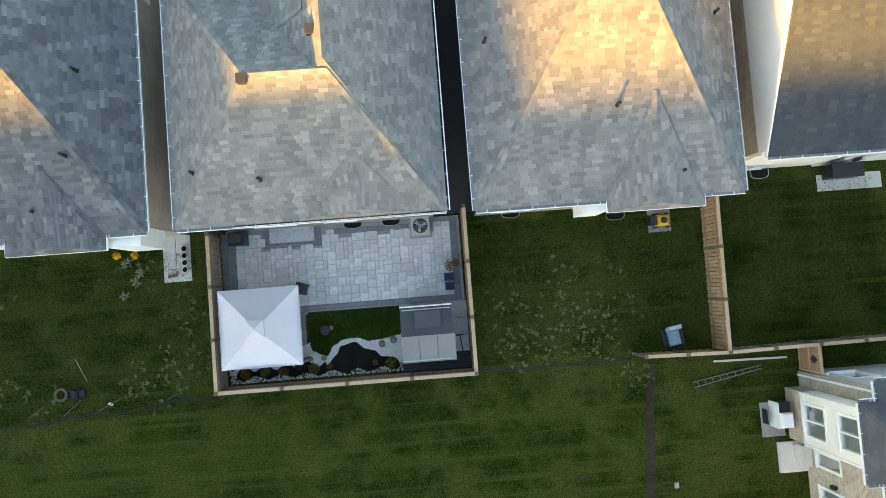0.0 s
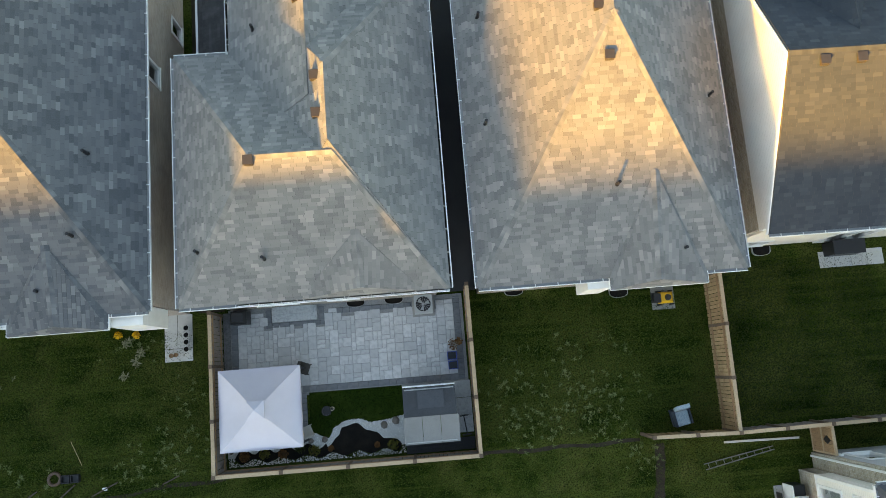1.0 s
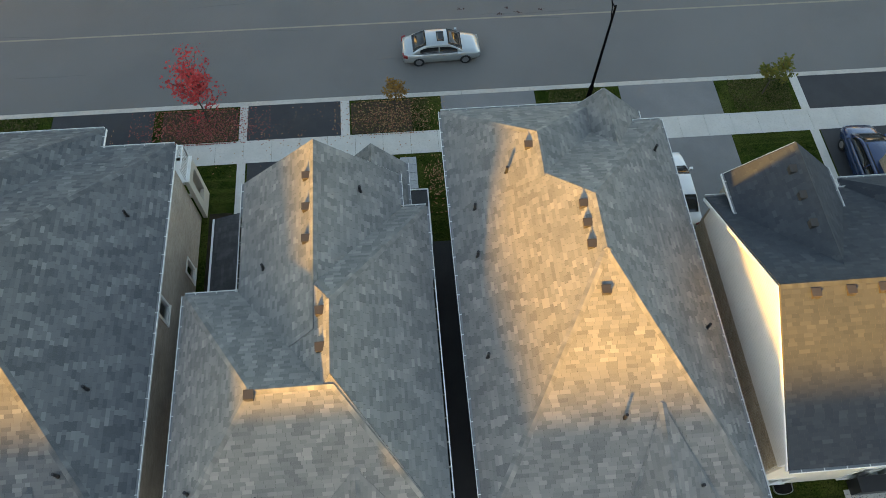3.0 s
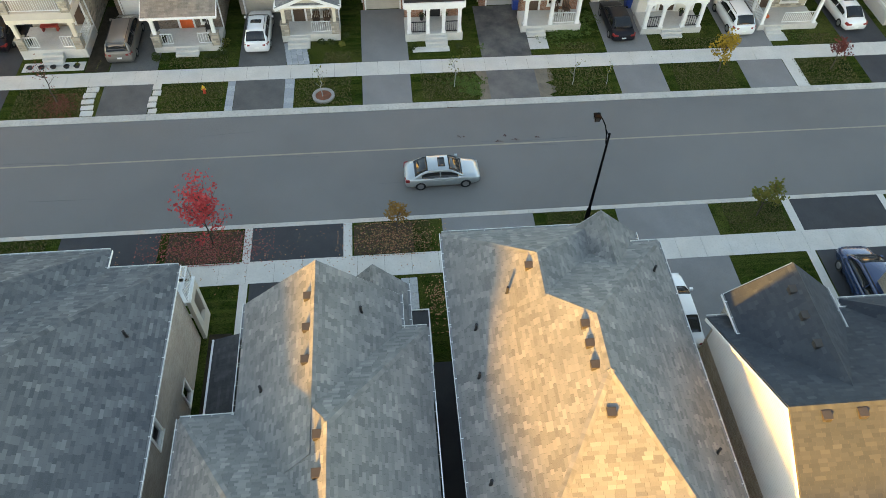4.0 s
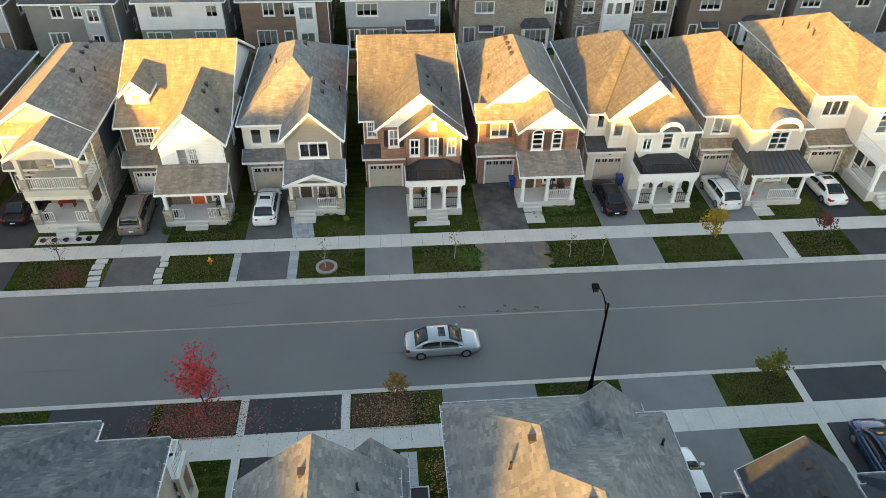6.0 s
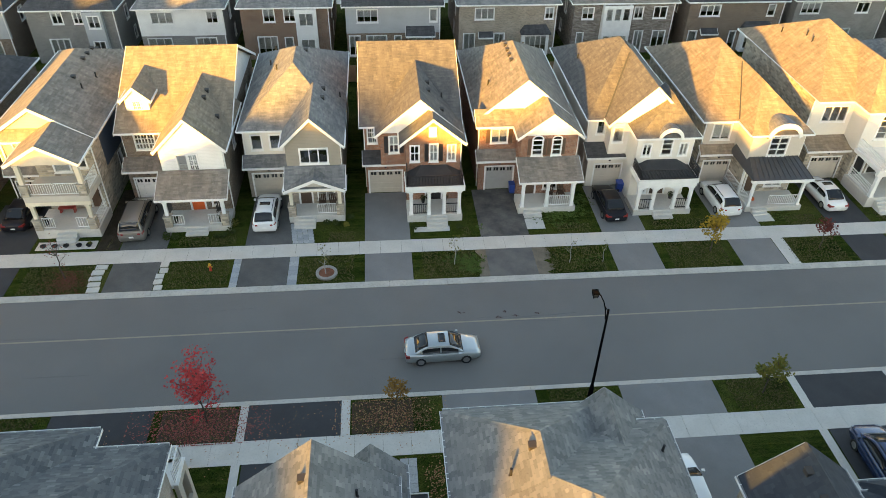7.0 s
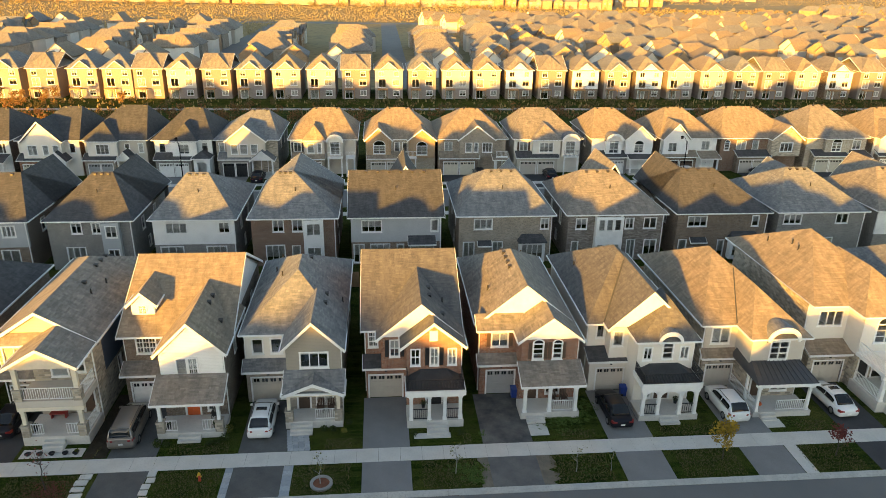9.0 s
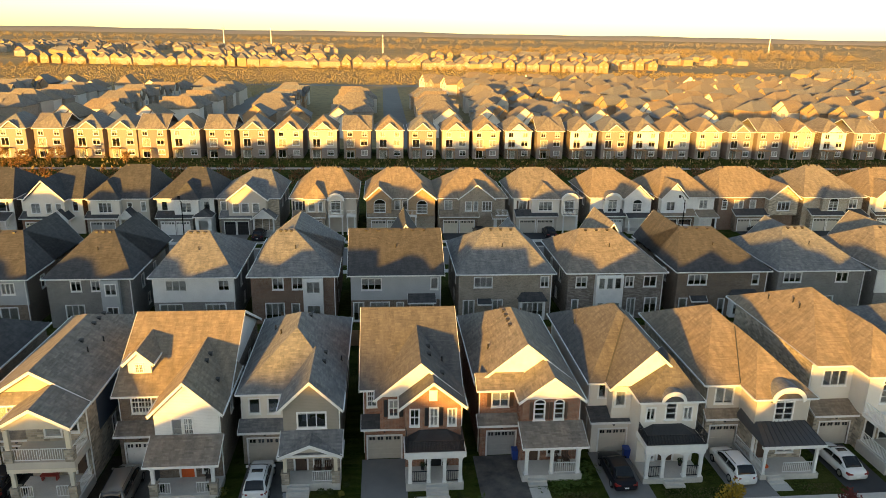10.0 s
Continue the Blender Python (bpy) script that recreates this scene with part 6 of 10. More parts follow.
    rear_house(-61, -50.6, "brown brick house with dark hip roof", BR_BROWN, BR_BROWN, SH_DARK, (-58, -53.5), [(-53.5, -52, 4.2, 5.3, 2)], [(-57, -55, 0.3, 2.4, 3)], gable_f=(-58, -53, 9.0, -55.5))


second_row()


# ---- the third row, street fronts across the next street ----
Y3 = 114.2


def third_house(x0, x1, label, up, low, shing, ridge, zr=9.6, blocks=(), wins=(), garage=None, gmat=None, pent=None, brow=(), porches=(), balconies=(), zb=127.5):
    """A street front in pieces: blocks that stand forward under gables or hips, a garage with a pent roof, porches, balconies.
    blocks: (x0, x1, forward, top, material, 'gable' or 'hip', windows); windows: (x0, x1, z0, z1, lights, options)."""
    h = thing("house", ((x0 + x1) / 2, 120, 0), label, "house", "third row of houses")
    wall_wins(h, Face("S", Y3), x0, x1, 0, 5.8, up, list(wins))
    wall_wins(h, Face("W", x0 - 0.01), Y3 + 0.2, zb - 0.2, 0, 5.8, low, [(118, 119, 3.6, 5, 1), (122, 123, 3.6, 5, 1)])
    wall_wins(h, Face("E", x1 + 0.01), Y3 + 0.2, zb - 0.2, 0, 5.8, low, [(118, 119, 3.6, 5, 1), (122, 123, 3.6, 5, 1)])
    wall(h, Face("N", zb), x0, x1, 0, 5.8, low)
    add_roof(h, shing, x0 - 0.35, x1 + 0.35, Y3 - 0.4, zb + 0.35, 5.8, zr, "x", h0=ridge[0] - x0 + 0.35, h1=x1 + 0.35 - ridge[1])
    for a, b, d, top, material, kind, ws in blocks:
        y = Y3 - d
        wall_wins(h, Face("S", y), a, b, 2.9, 5.8, material, list(ws))
        for s_, x in (("W", a), ("E", b)):
            wall(h, Face(s_, x), y + 0.2, Y3 - 0.02, 2.9, 5.8, material)
        if kind == "gable":
            add_roof(h, shing, a - 0.3, b + 0.3, y - 0.4, Y3 + 6, 5.8, top, "y")
            gable_wall(h, Face("S", y - 0.01), a, b, 5.8, top - 0.3, (a + b) / 2, material)
        else:
            add_roof(h, shing, a - 0.3, b + 0.3, y - 0.4, Y3 + 6, 5.8, top, "y", h0=(b - a) * 0.55)
    for a, b in brow:
        eyebrow(h, a, b, Y3 - 1.25, Y3 + 1.5, 5.55, 6.75, Y3 - 1.0)
        wall_wins(h, Face("S", Y3 - 0.9), a + 0.15, b - 0.15, 2.9, 5.75, up, [((a + b) / 2 - 0.75, (a + b) / 2 + 0.75, 3.5, 5.2, 2, dict(arch=True))])
        for s_, x in (("W", a + 0.15), ("E", b - 0.15)):
            wall(h, Face(s_, x), Y3 - 0.7, Y3 - 0.02, 2.9, 5.75, up)
    if garage:
        ga, gb = garage
        f = Face("S", Y3 - 1.3)
        n = 2 if gb - ga > 3.6 else 1
        ds = [(ga + (gb - ga) * (i + 0.07) / n, ga + (gb - ga) * (i + 0.93) / n) for i in range(n)]
        wall(h, f, ga - 0.4, gb + 0.4, 0, 3.0, low, [(*d, 0, 2.2) for d in ds])
        for d in ds:
            garage_door(h, f, d[0], d[1], 0, 2.2, gmat or WHITE)
        for s_, x in (("W", ga - 0.4), ("E", gb + 0.4)):
            wall(h, Face(s_, x), Y3 - 1.1, Y3 - 0.02, 0, 3.0, low)
        shed_roof(h, pent or shing, ga - 0.6, gb + 0.6, Y3 - 1.8, Y3 - 0.03, 2.95, 3.75, None, "pent_roof")
        m_ = ASPHALT_L if int(abs(x0)) % 3 else ASPHALT_D
        drive(ga, gb, 109.0, Y3 - 1.3, m_, "asphalt double driveway before a garage")
        drive(ga, gb, 105.4, 107.5, m_, "asphalt double driveway apron by the kerb")
    for a, b, kind in porches:
        y = Y3 - 2.3
        part("porch_floor", MB().box(a, b, y, Y3 - 0.03, 0, 0.45), CONCRETE, h)
        if kind == "gable":
            add_roof(h, shing, a - 0.2, b + 0.2, y - 0.3, Y3 - 0.05, 2.9, 4.5, "y", name="porch_roof")
            gable_wall(h, Face("S", y), a, b, 2.9, 4.3, (a + b) / 2, WHITE)
        elif kind == "box":
            wall(h, Face("S", y), a, b, 0.45, 3.3, WHITE, [(a + 0.55, b - 0.55, 0.45, 2.6)])
            for s_, x in (("W", a), ("E", b)):
                wall(h, Face(s_, x), y + 0.2, Y3 - 0.03, 0.45, 3.3, WHITE)
            add_roof(h, shing, a - 0.25, b + 0.25, y - 0.3, Y3 - 0.05, 3.3, 4.2, "y", h0=1.2, name="porch_roof")
        else:
            shed_roof(h, pent or shing, a - 0.2, b + 0.2, y - 0.35, Y3 - 0.03, 2.85, 3.6)
        if kind != "box":
            for x in (a + 0.2, b - 0.2):
                post(h, WHITE, x, y + 0.15, 0.45, 2.85, 0.24)
        door(h, Face("S", Y3), (a + b) / 2 - 0.5, (a + b) / 2 + 0.5, 0.45, 2.5, BLACK_P)
        steps(h, CONCRETE, (a + b) / 2 - 0.7, (a + b) / 2 + 0.7, y, 2)
    for a, b, material in balconies:
        part("balcony_floor", MB().box(a, b, Y3 - 1.9, Y3 - 0.03, 2.95, 3.15), WHITE, h)
        railing(h, material, (a + 0.05, Y3 - 1.85, 3.15), (b - 0.05, Y3 - 1.85, 3.15), 0.95, 0.2)
        for x in (a + 0.15, b - 0.15):
            post(h, WHITE, x, Y3 - 1.75, 0, 2.95, 0.2)
    vents(h, [(ridge[0] + 0.4, 120.6), (ridge[1] - 0.4, 120.6)])
    return h


def third_row():
    ar, no = dict(arch=True), dict(blind=0.0)
    wn3 = lambda a, b, n=2, **k: (a, b, 3.75, 5.2, n, k)
    third_house(-66.8, -57.9, "white house with dark shingle roof and black shutters", SD_WHITE, BR_BROWN, SH_DARK, (-63, -60), blocks=[(-66, -61.5, 1.0, 8.4, SD_WHITE, "gable", [wn3(-64.6, -62.8, 2)])], wins=[wn3(-60.2, -59.0, 1, shutters=BLACK_P)], garage=(-66, -61.8), gmat=CREAM, porches=[(-60.8, -58.2, "shed")])
    third_house(-56.6, -47.4, "cream fronted house with tall front gable and dark roof", STUCCO, BR_RED, SH_DARK, (-51.4, -48.6), 9.9, blocks=[(-55.4, -49.6, 1.3, 9.0, STUCCO, "gable", [wn3(-54.6, -53.3), wn3(-52.4, -51.6, 1), wn3(-50.9, -50.1, 1)])], wins=[wn3(-48.9, -48.1, 1)], garage=(-55.9, -52.0), gmat=CREAM, porches=[(-51.4, -48.9, "gable")])
    third_house(-46.6, -37.2, "greige house with hipped bay and round window", STUCCO_G, BR_TAUPE, SH_DARK, (-42.2, -38.2), 10.1, blocks=[(-45.9, -41.4, 0.9, 8.5, STUCCO, "hip", [wn3(-44.6, -42.7, 3)])], wins=[(-40.5, -39.8, 4.4, 5.1, 1, no), wn3(-38.4, -37.7, 1)], garage=(-46.1, -42.2), gmat=GREY_P, porches=[(-41.3, -38.8, "gable")])
    third_house(-35.9, -27.0, "white sided house with dark roof and arched porch", SD_WHITE, BR_GREY, SH_DARK, (-32.2, -29.4), 9.7, blocks=[(-33.0, -29.2, 1.0, 8.3, SD_WHITE, "hip", [wn3(-31.9, -30.4)])], wins=[wn3(-35.2, -34.3, 1), wn3(-28.6, -27.7, 1)], garage=(-35.3, -30.6), gmat=WHITE, porches=[(-29.6, -27.1, "box")])
    third_house(-26.4, -16.7, "half-timbered grey stone house with broad front gable", ST_LIGHT, BR_GREY, SH_GREY, (-21.4, -18.6), 9.3, blocks=[(-24.5, -18.5, 1.3, 8.4, STUCCO_G, "gable", [wn3(-23.8, -22.8, 1, blind=1.0), wn3(-22.4, -21.3, 1, blind=1.0), wn3(-20.7, -19.7, 1, blind=1.0)])], wins=[wn3(-25.9, -25.1, 1)], garage=(-25.4, -21.4), gmat=BLACK_P, porches=[(-20.7, -17.2, "gable")])
    third_house(-14.7, -4.2, "greige stucco house with curved dormer and white balconies", STUCCO_G, ST_LIGHT, SH_TAN, (-11.2, -7.0), 9.7, blocks=[(-12.4, -9.2, 0.7, 8.0, STUCCO_G, "hip", [wn3(-11.9, -10.9, 1, blind=1.0), wn3(-10.3, -9.7, 1)])], wins=[wn3(-14.1, -13.0, 2, shutters=BLACK_P)], garage=(-13.9, -9.7), gmat=BROWN_P, brow=[(-8.9, -6.1)], balconies=[(-8.7, -6.3, WHITE), (-5.8, -4.3, WHITE)])
    third_house(-2.6, 8.7, "golden brick house with two front gables and arched windows", BR_BUFF, ST_LIGHT, SH_TAN, (1.0, 4.6), 9.7, blocks=[(-2.5, 1.5, 0.9, 7.9, BR_GOLD, "gable", [(-1.3, 0.5, 3.6, 4.9, 2, ar)]), (4.4, 8.6, 1.0, 7.7, BR_GOLD, "gable", [(5.7, 7.3, 3.4, 4.8, 2, ar)])], wins=[wn3(2.1, 2.9, 1), wn3(3.4, 4.1, 1)], garage=(-1.9, 3.3), gmat=TAUPE_P, balconies=[(3.6, 5.6, WHITE)])
    third_house(9.2, 20.4, "brown stone house with white gable and side porch", BR_TAUPE, BR_BROWN, SH_TAN, (13.6, 16.4), 9.6, blocks=[(12.7, 18.3, 0.8, 8.2, BR_TAUPE, "gable", [wn3(13.7, 14.7, 1), wn3(15.1, 15.7, 1), wn3(16.5, 18.0, 3, **no)])], wins=[wn3(10.3, 11.5)], garage=(9.9, 15.3), gmat=CREAM, porches=[(18.2, 20.6, "shed")], balconies=[(18.6, 20.6, WHITE)])
    third_house(21.9, 33.0, "cream stucco house with curved bay and black balcony", STUCCO, STUCCO_G, SH_BROWN, (24.0, 28.6), 9.7, blocks=[(24.8, 29.4, 0.9, 8.0, STUCCO, "hip", [wn3(26.0, 28.2, 3)])], wins=[wn3(22.8, 24.1, 2, shutters=BROWN_P)], garage=(22.6, 28.6), gmat=STUCCO_G, pent=SH_DARK, brow=[(29.6, 32.6)], balconies=[(29.9, 32.4, BLACK_P)])
    third_house(35.0, 45.5, "white house with curved dormer, gable and black porch roof", SD_WHITE, BR_GREY, SH_TAN, (36.9, 40.2), 9.7, blocks=[(40.5, 45.0, 1.0, 8.1, SD_WHITE, "gable", [(42.0, 43.5, 3.6, 4.9, 2, ar)])], garage=(35.8, 40.4), gmat=WHITE, pent=SH_DARK, brow=[(37.0, 40.0)], porches=[(41.0, 45.2, "shed")])
    third_house(46.8, 56.6, "brown brick house with white front gable", SD_WHITE, BR_BROWN, SH_TAN, (49.4, 52.4), 9.8, blocks=[(46.9, 51.3, 1.1, 8.5, SD_WHITE, "gable", [wn3(47.8, 49.2)])], wins=[wn3(54.0, 55.4, 2, blind=1.0)], garage=(47.4, 52.4), gmat=BROWN_P, porches=[(53.2, 56.4, "shed")])
    third_house(57.4, 71.0, "rust brick house with pale stone gable wing", BR_RUST, BR_BROWN, SH_TAN, (60.0, 65.4), 9.9, blocks=[(65.6, 70.8, 1.4, 8.2, ST_LIGHT, "gable", [wn3(67.2, 69.3, 3, blind=0.2)])], wins=[(58.1, 58.9, 3.7, 5.0, 1, ar), wn3(60.2, 61.8, 2), wn3(63.0, 64.0, 1, blind=1.0)], garage=(60.4, 65.2), gmat=STUCCO_G, pent=SH_DARK)
    third_house(72.6, 83.4, "buff brick house with steep brown hip roof", BR_BUFF, ST_LIGHT, SH_BROWN, (76.0, 78.4), 10.2, blocks=[(75.6, 80.0, 0.8, 7.4, BR_BUFF, "hip", [(76.8, 78.4, 3.6, 5.0, 2, ar)])], wins=[wn3(81.0, 82.4)], garage=(74.0, 79.0), gmat=TAUPE_P, pent=SH_DARK, porches=[(80.2, 83.2, "shed")])
    third_house(84.8, 95.8, "cream house with front gable and dark pent roof", STUCCO, BR_BROWN, SH_TAN, (88.0, 92.0), 9.8, blocks=[(85.2, 90.0, 1.0, 8.4, STUCCO, "gable", [wn3(86.6, 88.4)])], wins=[wn3(92.0, 93.6)], garage=(85.6, 90.0), gmat=WHITE, pent=SH_DARK, porches=[(91.2, 94.6, "shed")])
    third_house(97.4, 108.2, "brown brick house with front gable", BR_BROWN, BR_BROWN, SH_BROWN, (101.0, 104.6), 9.7, blocks=[(102.6, 107.4, 1.0, 8.2, STUCCO, "gable", [wn3(104.0, 106.0)])], wins=[wn3(98.6, 100.2)], garage=(98.0, 102.2), gmat=WHITE, porches=[(103.2, 106.8, "shed")])
    third_house(-80.4, -70.0, "brown brick house with dark hip roof", BR_BROWN, BR_BROWN, SH_DARK, (-77, -73), 9.7, wins=[wn3(-78, -76)], garage=(-79, -75))


third_row()


# ---- the lit fourth row, three storeys to the green strip ----
FB_TAN = rough_mat("far_tan_brick", (0.30, 0.255, 0.235), (0.25, 0.21, 0.195), 3.0, 30, 0.9, 0.2, c3=(0.21, 0.175, 0.16))
FB_BROWN = rough_mat("far_brown_brick", (0.255, 0.212, 0.195), (0.21, 0.175, 0.16), 3.0, 30, 0.9, 0.2, c3=(0.17, 0.14, 0.13))


def fourth_house(x, v, w=7.0):
    up = (SD_SAND, FB_BROWN, STUCCO_G, FB_TAN, SD_WHITE)[v]
    low = (FB_TAN, FB_BROWN, FB_TAN, FB_TAN, BR_BROWN)[v]
    h = thing("house", (x, 190, 0), ("three-storey sand sided house with rear deck", "three-storey light brown brick house with rear deck", "three-storey greige stucco house with rear deck", "three-storey tan brick house with rear deck", "three-storey white sided house with rear deck")[v], "house", "sunlit row along the green strip")
    a, b, yb, yf, ze = x - w / 2, x + w / 2, 185.0, 197.5, 7.4
    wall_wins(h, Face("S", yb), a, b, 0, 2.7, low, [(a + 0.8, a + 2.6, 0.2, 2.3, 2), (b - 2.4, b - 0.9, 0.9, 2.1, 2)])
    wall_wins(h, Face("S", yb - 0.02), a, b, 2.7, ze, up, [(a + 0.9, a + 2.7, 3.0, 5.0, 2), (b - 2.6, b - 0.9, 3.4, 4.8, 2), (a + 1.0, a + 2.2, 5.7, 6.9, 2), (b - 2.2, b - 1.0, 5.7, 6.9, 2)])
    wall(h, Face("W", a), yb + 0.2, yf - 0.2, 0, ze, low)
    wall(h, Face("E", b), yb + 0.2, yf - 0.2, 0, ze, low)
    wall(h, Face("N", yf), a, b, 0, ze, low)
    sh = (SH_TAN, SH_BROWN, SH_TAN, SH_GREY, SH_BROWN)[v]
    add_roof(h, sh, a - 0.3, b + 0.3, yb - 0.3, yf + 0.3, ze, 10.6, "y", h0=4.2, h1=4.2)
    if v != 1:
        add_roof(h, sh, a + 1.2, b - 1.2, yb - 0.5, yb + 4, ze, 9.3, "y")
        gable_wall(h, Face("S", yb - 0.1), a + 1.4, b - 1.4, ze, 9.1, x, WHITE if v == 4 else up)
    else:
        add_roof(h, sh, a - 0.3, b + 0.3, yb - 0.4, yf, ze, 10.5, "x")
    # deck
    part("deck", MB().box(a + 0.6, a + 3.2, yb - 2.2, yb - 0.03, 2.5, 2.7), WOOD, h)
    for px in (a + 0.7, a + 3.1):
        part("deck_post", MB().box(px - 0.07, px + 0.07, yb - 2.15, yb - 2.0, 0, 2.5), WOOD, h)
    railing(h, WOOD, (a + 0.65, yb - 2.15, 2.7), (a + 3.15, yb - 2.15, 2.7), 0.95, 0.3)
    return h


X4 = [-91.5, -82.6, -73.1, -64.9, -57.5, -49.5, -40.9, -32.5, -23.7, -15.0, -6.3, 2.1, 10.6, 19.3, 27.3, 35.8, 44.4, 53.3, 61.9, 70.4, 79.0, 87.9, 96.8, 105.0, 114.1, 123.2, 132.5, 141.5, -100, -109, -118, 150.5]
V4 = (3, 1, 3, 3, 1, 2, 1, 3, 0, 2, 1, 2, 3, 2, 0, 4, 1, 4, 3, 4, 2, 0, 3, 1, 0, 4, 1, 0, 2, 3, 1, 3)
proto4 = {}
for x, v in zip(X4, V4):
    if v not in proto4:
        proto4[v] = fourth_house(x, v)
    else:
        copy_thing(proto4[v], pose(x, 190, 0))


# ---- far neighbourhoods ----
def far_house(v):
    w, d, ze, zr = ((8.5, 12, 5.8, 9.4), (10, 13, 5.9, 9.7), (8, 11, 6.4, 9.6), (11, 13, 5.6, 9.2))[v]
    wallm = (STUCCO, STUCCO_G, BR_GOLD, BR_TAUPE)[v]
    h = thing("house", (400 + 30 * v, 900, 0), "distant two-storey house with shingle roof", "house", "distant houses")
    x, y = 400 + 30 * v, 900.0
    a, b, c, e = x - w / 2, x + w / 2, y - d / 2, y + d / 2
    part("wall", MB().box(a, b, c, e, 0, ze), wallm, h)
    sh = (SH_TAN, SH_BROWN, SH_GREY, SH_BROWN)[v]
    rf = MB()
    for f in roof_faces(a - 0.35, b + 0.35, c - 0.35, e + 0.35, ze, zr, "y", 0.0 if v in (0, 2) else 4.0, 4.0):
        rf.prism(f, (0, 0, -0.15))
    part("roof", rf, sh, h)
    if v in (0, 2):
        part("gable", MB().prism([(a, c + 0.02, ze), (b, c + 0.02, ze), (x, c + 0.02, zr - 0.1)], (0, 0.2, 0)), wallm, h)
    g = MB()
    for f in roof_faces(x - 0.4, b + 0.2, c - 1.2, y, ze - 0.3, zr - 1.2, "y"):
        g.prism(f, (0, 0, -0.15))
    part("roof", g, sh, h)
    part("wing", MB().box(x - 0.1, b - 0.1, c - 0.9, c - 0.02, 0, ze - 0.3).prism([(x - 0.1, c - 0.9, ze - 0.3), (b - 0.1, c - 0.9, ze - 0.3), ((x + b) / 2 - 0.1, c - 0.9, zr - 1.5)], (0, 0.2, 0)), wallm, h)
    part("window", MB().box(a + 1.2, a + 2.9, c - 0.03, c + 0.02, 3.7, 5.1), GREY_P, h)
    part("window", MB().box((x + b) / 2 - 1.0, (x + b) / 2 + 0.8, c - 0.94, c - 0.88, 3.6, 4.9), GREY_P, h)
    return h


far = [far_house(i) for i in range(4)]
r_ = random.Random(11)
placed = []


def put(x, y, turn, v=None):
    v = r_.randrange(4) if v is None else v
    if v not in placed:
        placed.append(v)
        far[v].matrix_basis = pose(x, y, 0, 0, 0, turn)
    else:
        copy_thing(far[v], pose(x, y, 0, 0, 0, turn))


far_bits = {}


def put_far(x, y, turn):
    m_ = pose(x, y, 0, 0, 0, turn) @ Matrix.Diagonal((r_.uniform(0.9, 1.1), r_.uniform(0.95, 1.15), r_.uniform(0.85, 1.15), 1))
    for o in far[r_.choice((2, 3)) if y > 450 else r_.randrange(4)].children:
        key = o.data.materials[0].name
        vs, fs = far_bits.setdefault(key, ([], []))
        k = len(vs)
        vs.extend(tuple(m_ @ v.co) for v in o.data.vertices)
        fs.extend(tuple(k + i for i in p.vertices) for p in o.data.polygons)


# streets that run away from the strip, houses on both sides; those to the east run askew
ROADS = (5, -53, -111, -169)
SKEW = (66, 124, 182, 240, 298)
for c in ROADS:
    for side in (-1, 1):
        y = 247 + abs(c) * 0.06 + r_.uniform(0, 4)
        while y < (312 if c > 0 else 330):
            (put if abs(c - 5) < 60 else put_far)(c + side * 14.5 + r_.uniform(-1.0, 1.0), y, 90 * side + r_.uniform(-3, 3))
            y += r_.choice((10.2, 11.4, 12.6, 14.5, 11.0))
for c in SKEW:
    for side in (-1, 1):
        y = 246 + r_.uniform(0, 5)
        while y < 425:
            (put if c == 66 or c == 124 and y < 320 else put_far)(c + 0.46 * (366 - y) + side * 15.5 + r_.uniform(-1.0, 1.0), y + side * 7, 24.7 + 90 * side + r_.uniform(-3, 3))
            y += r_.choice((9.8, 10.8, 12.0, 13.0))
for i in range(5):
    put_far(38 + i + r_.uniform(-2, 2), 240 + 19 * i + r_.uniform(-2, 2), r_.choice((0, 20, 90)))
    put_far(60 - i + r_.uniform(-2, 2), 238 + 18 * i + r_.uniform(-2, 2), r_.choice((0, 20, 115)))
# fronts that face the camera behind the strip
for x in (-94, -82, -70, -38, -26, -13, 21, 33, 45, 57, 69, 81, 93, 105, -128, -140, -152):
    put(x, 227 + r_.uniform(0, 3), r_.uniform(-4, 4), r_.choice((0, 1, 0, 2)))
for x in range(66, 250, 11):
    put_far(x + r_.uniform(-1, 1), 408 + 0.03 * x + r_.uniform(-3, 3), r_.choice((0, 0, 180)))
for x in range(-200, -60, 12):
    put_far(x + r_.uniform(-1, 1), 345 + r_.uniform(-4, 4), r_.choice((0, 180)))
# the long far row and all that lies beyond it, too small and too many to tell apart
for x in range(-300, 195, 10):
    put_far(x, 640 - 0.10 * x + r_.uniform(-2, 2), 180 if r_.random() < 0.3 else 0)
for x in range(-260, 260, 12):
    put_far(x, 705 - 0.10 * x + r_.uniform(-3, 3), 0)
for x in range(300, 470, 10):
    put_far(x, 470 + 0.3 * (x - 300) + r_.uniform(-2, 2), 30)
    put_far(x + 6, 510 + 0.3 * (x - 300) + r_.uniform(-2, 2), 30)
for i in range(260):
    put_far(r_.uniform(-760, -60), r_.uniform(780, 1300), r_.choice((0, 90, 180)))
for i in range(90):
    put_far(r_.uniform(40, 420), r_.uniform(780, 950), r_.choice((0, 90, 180)))
mb = MB()
mats_far, idx_far = [], []
for key, (vs, fs) in far_bits.items():
    k = len(mb.v)
    mb.v += vs
    mb.f += [tuple(k + i for i in f) for f in fs]
    idx_far += [len(mats_far)] * len(fs)
    mats_far.append(bpy.data.materials[key])
fh = solo("distant_houses", mb, mats_far[0], (0, 0, 0), "many distant houses with sunlit shingle roofs", "houses", kind="stuff")
for m_ in mats_far[1:]:
    fh.data.materials.append(m_)
fh.data.polygons.foreach_set("material_index", idx_far)

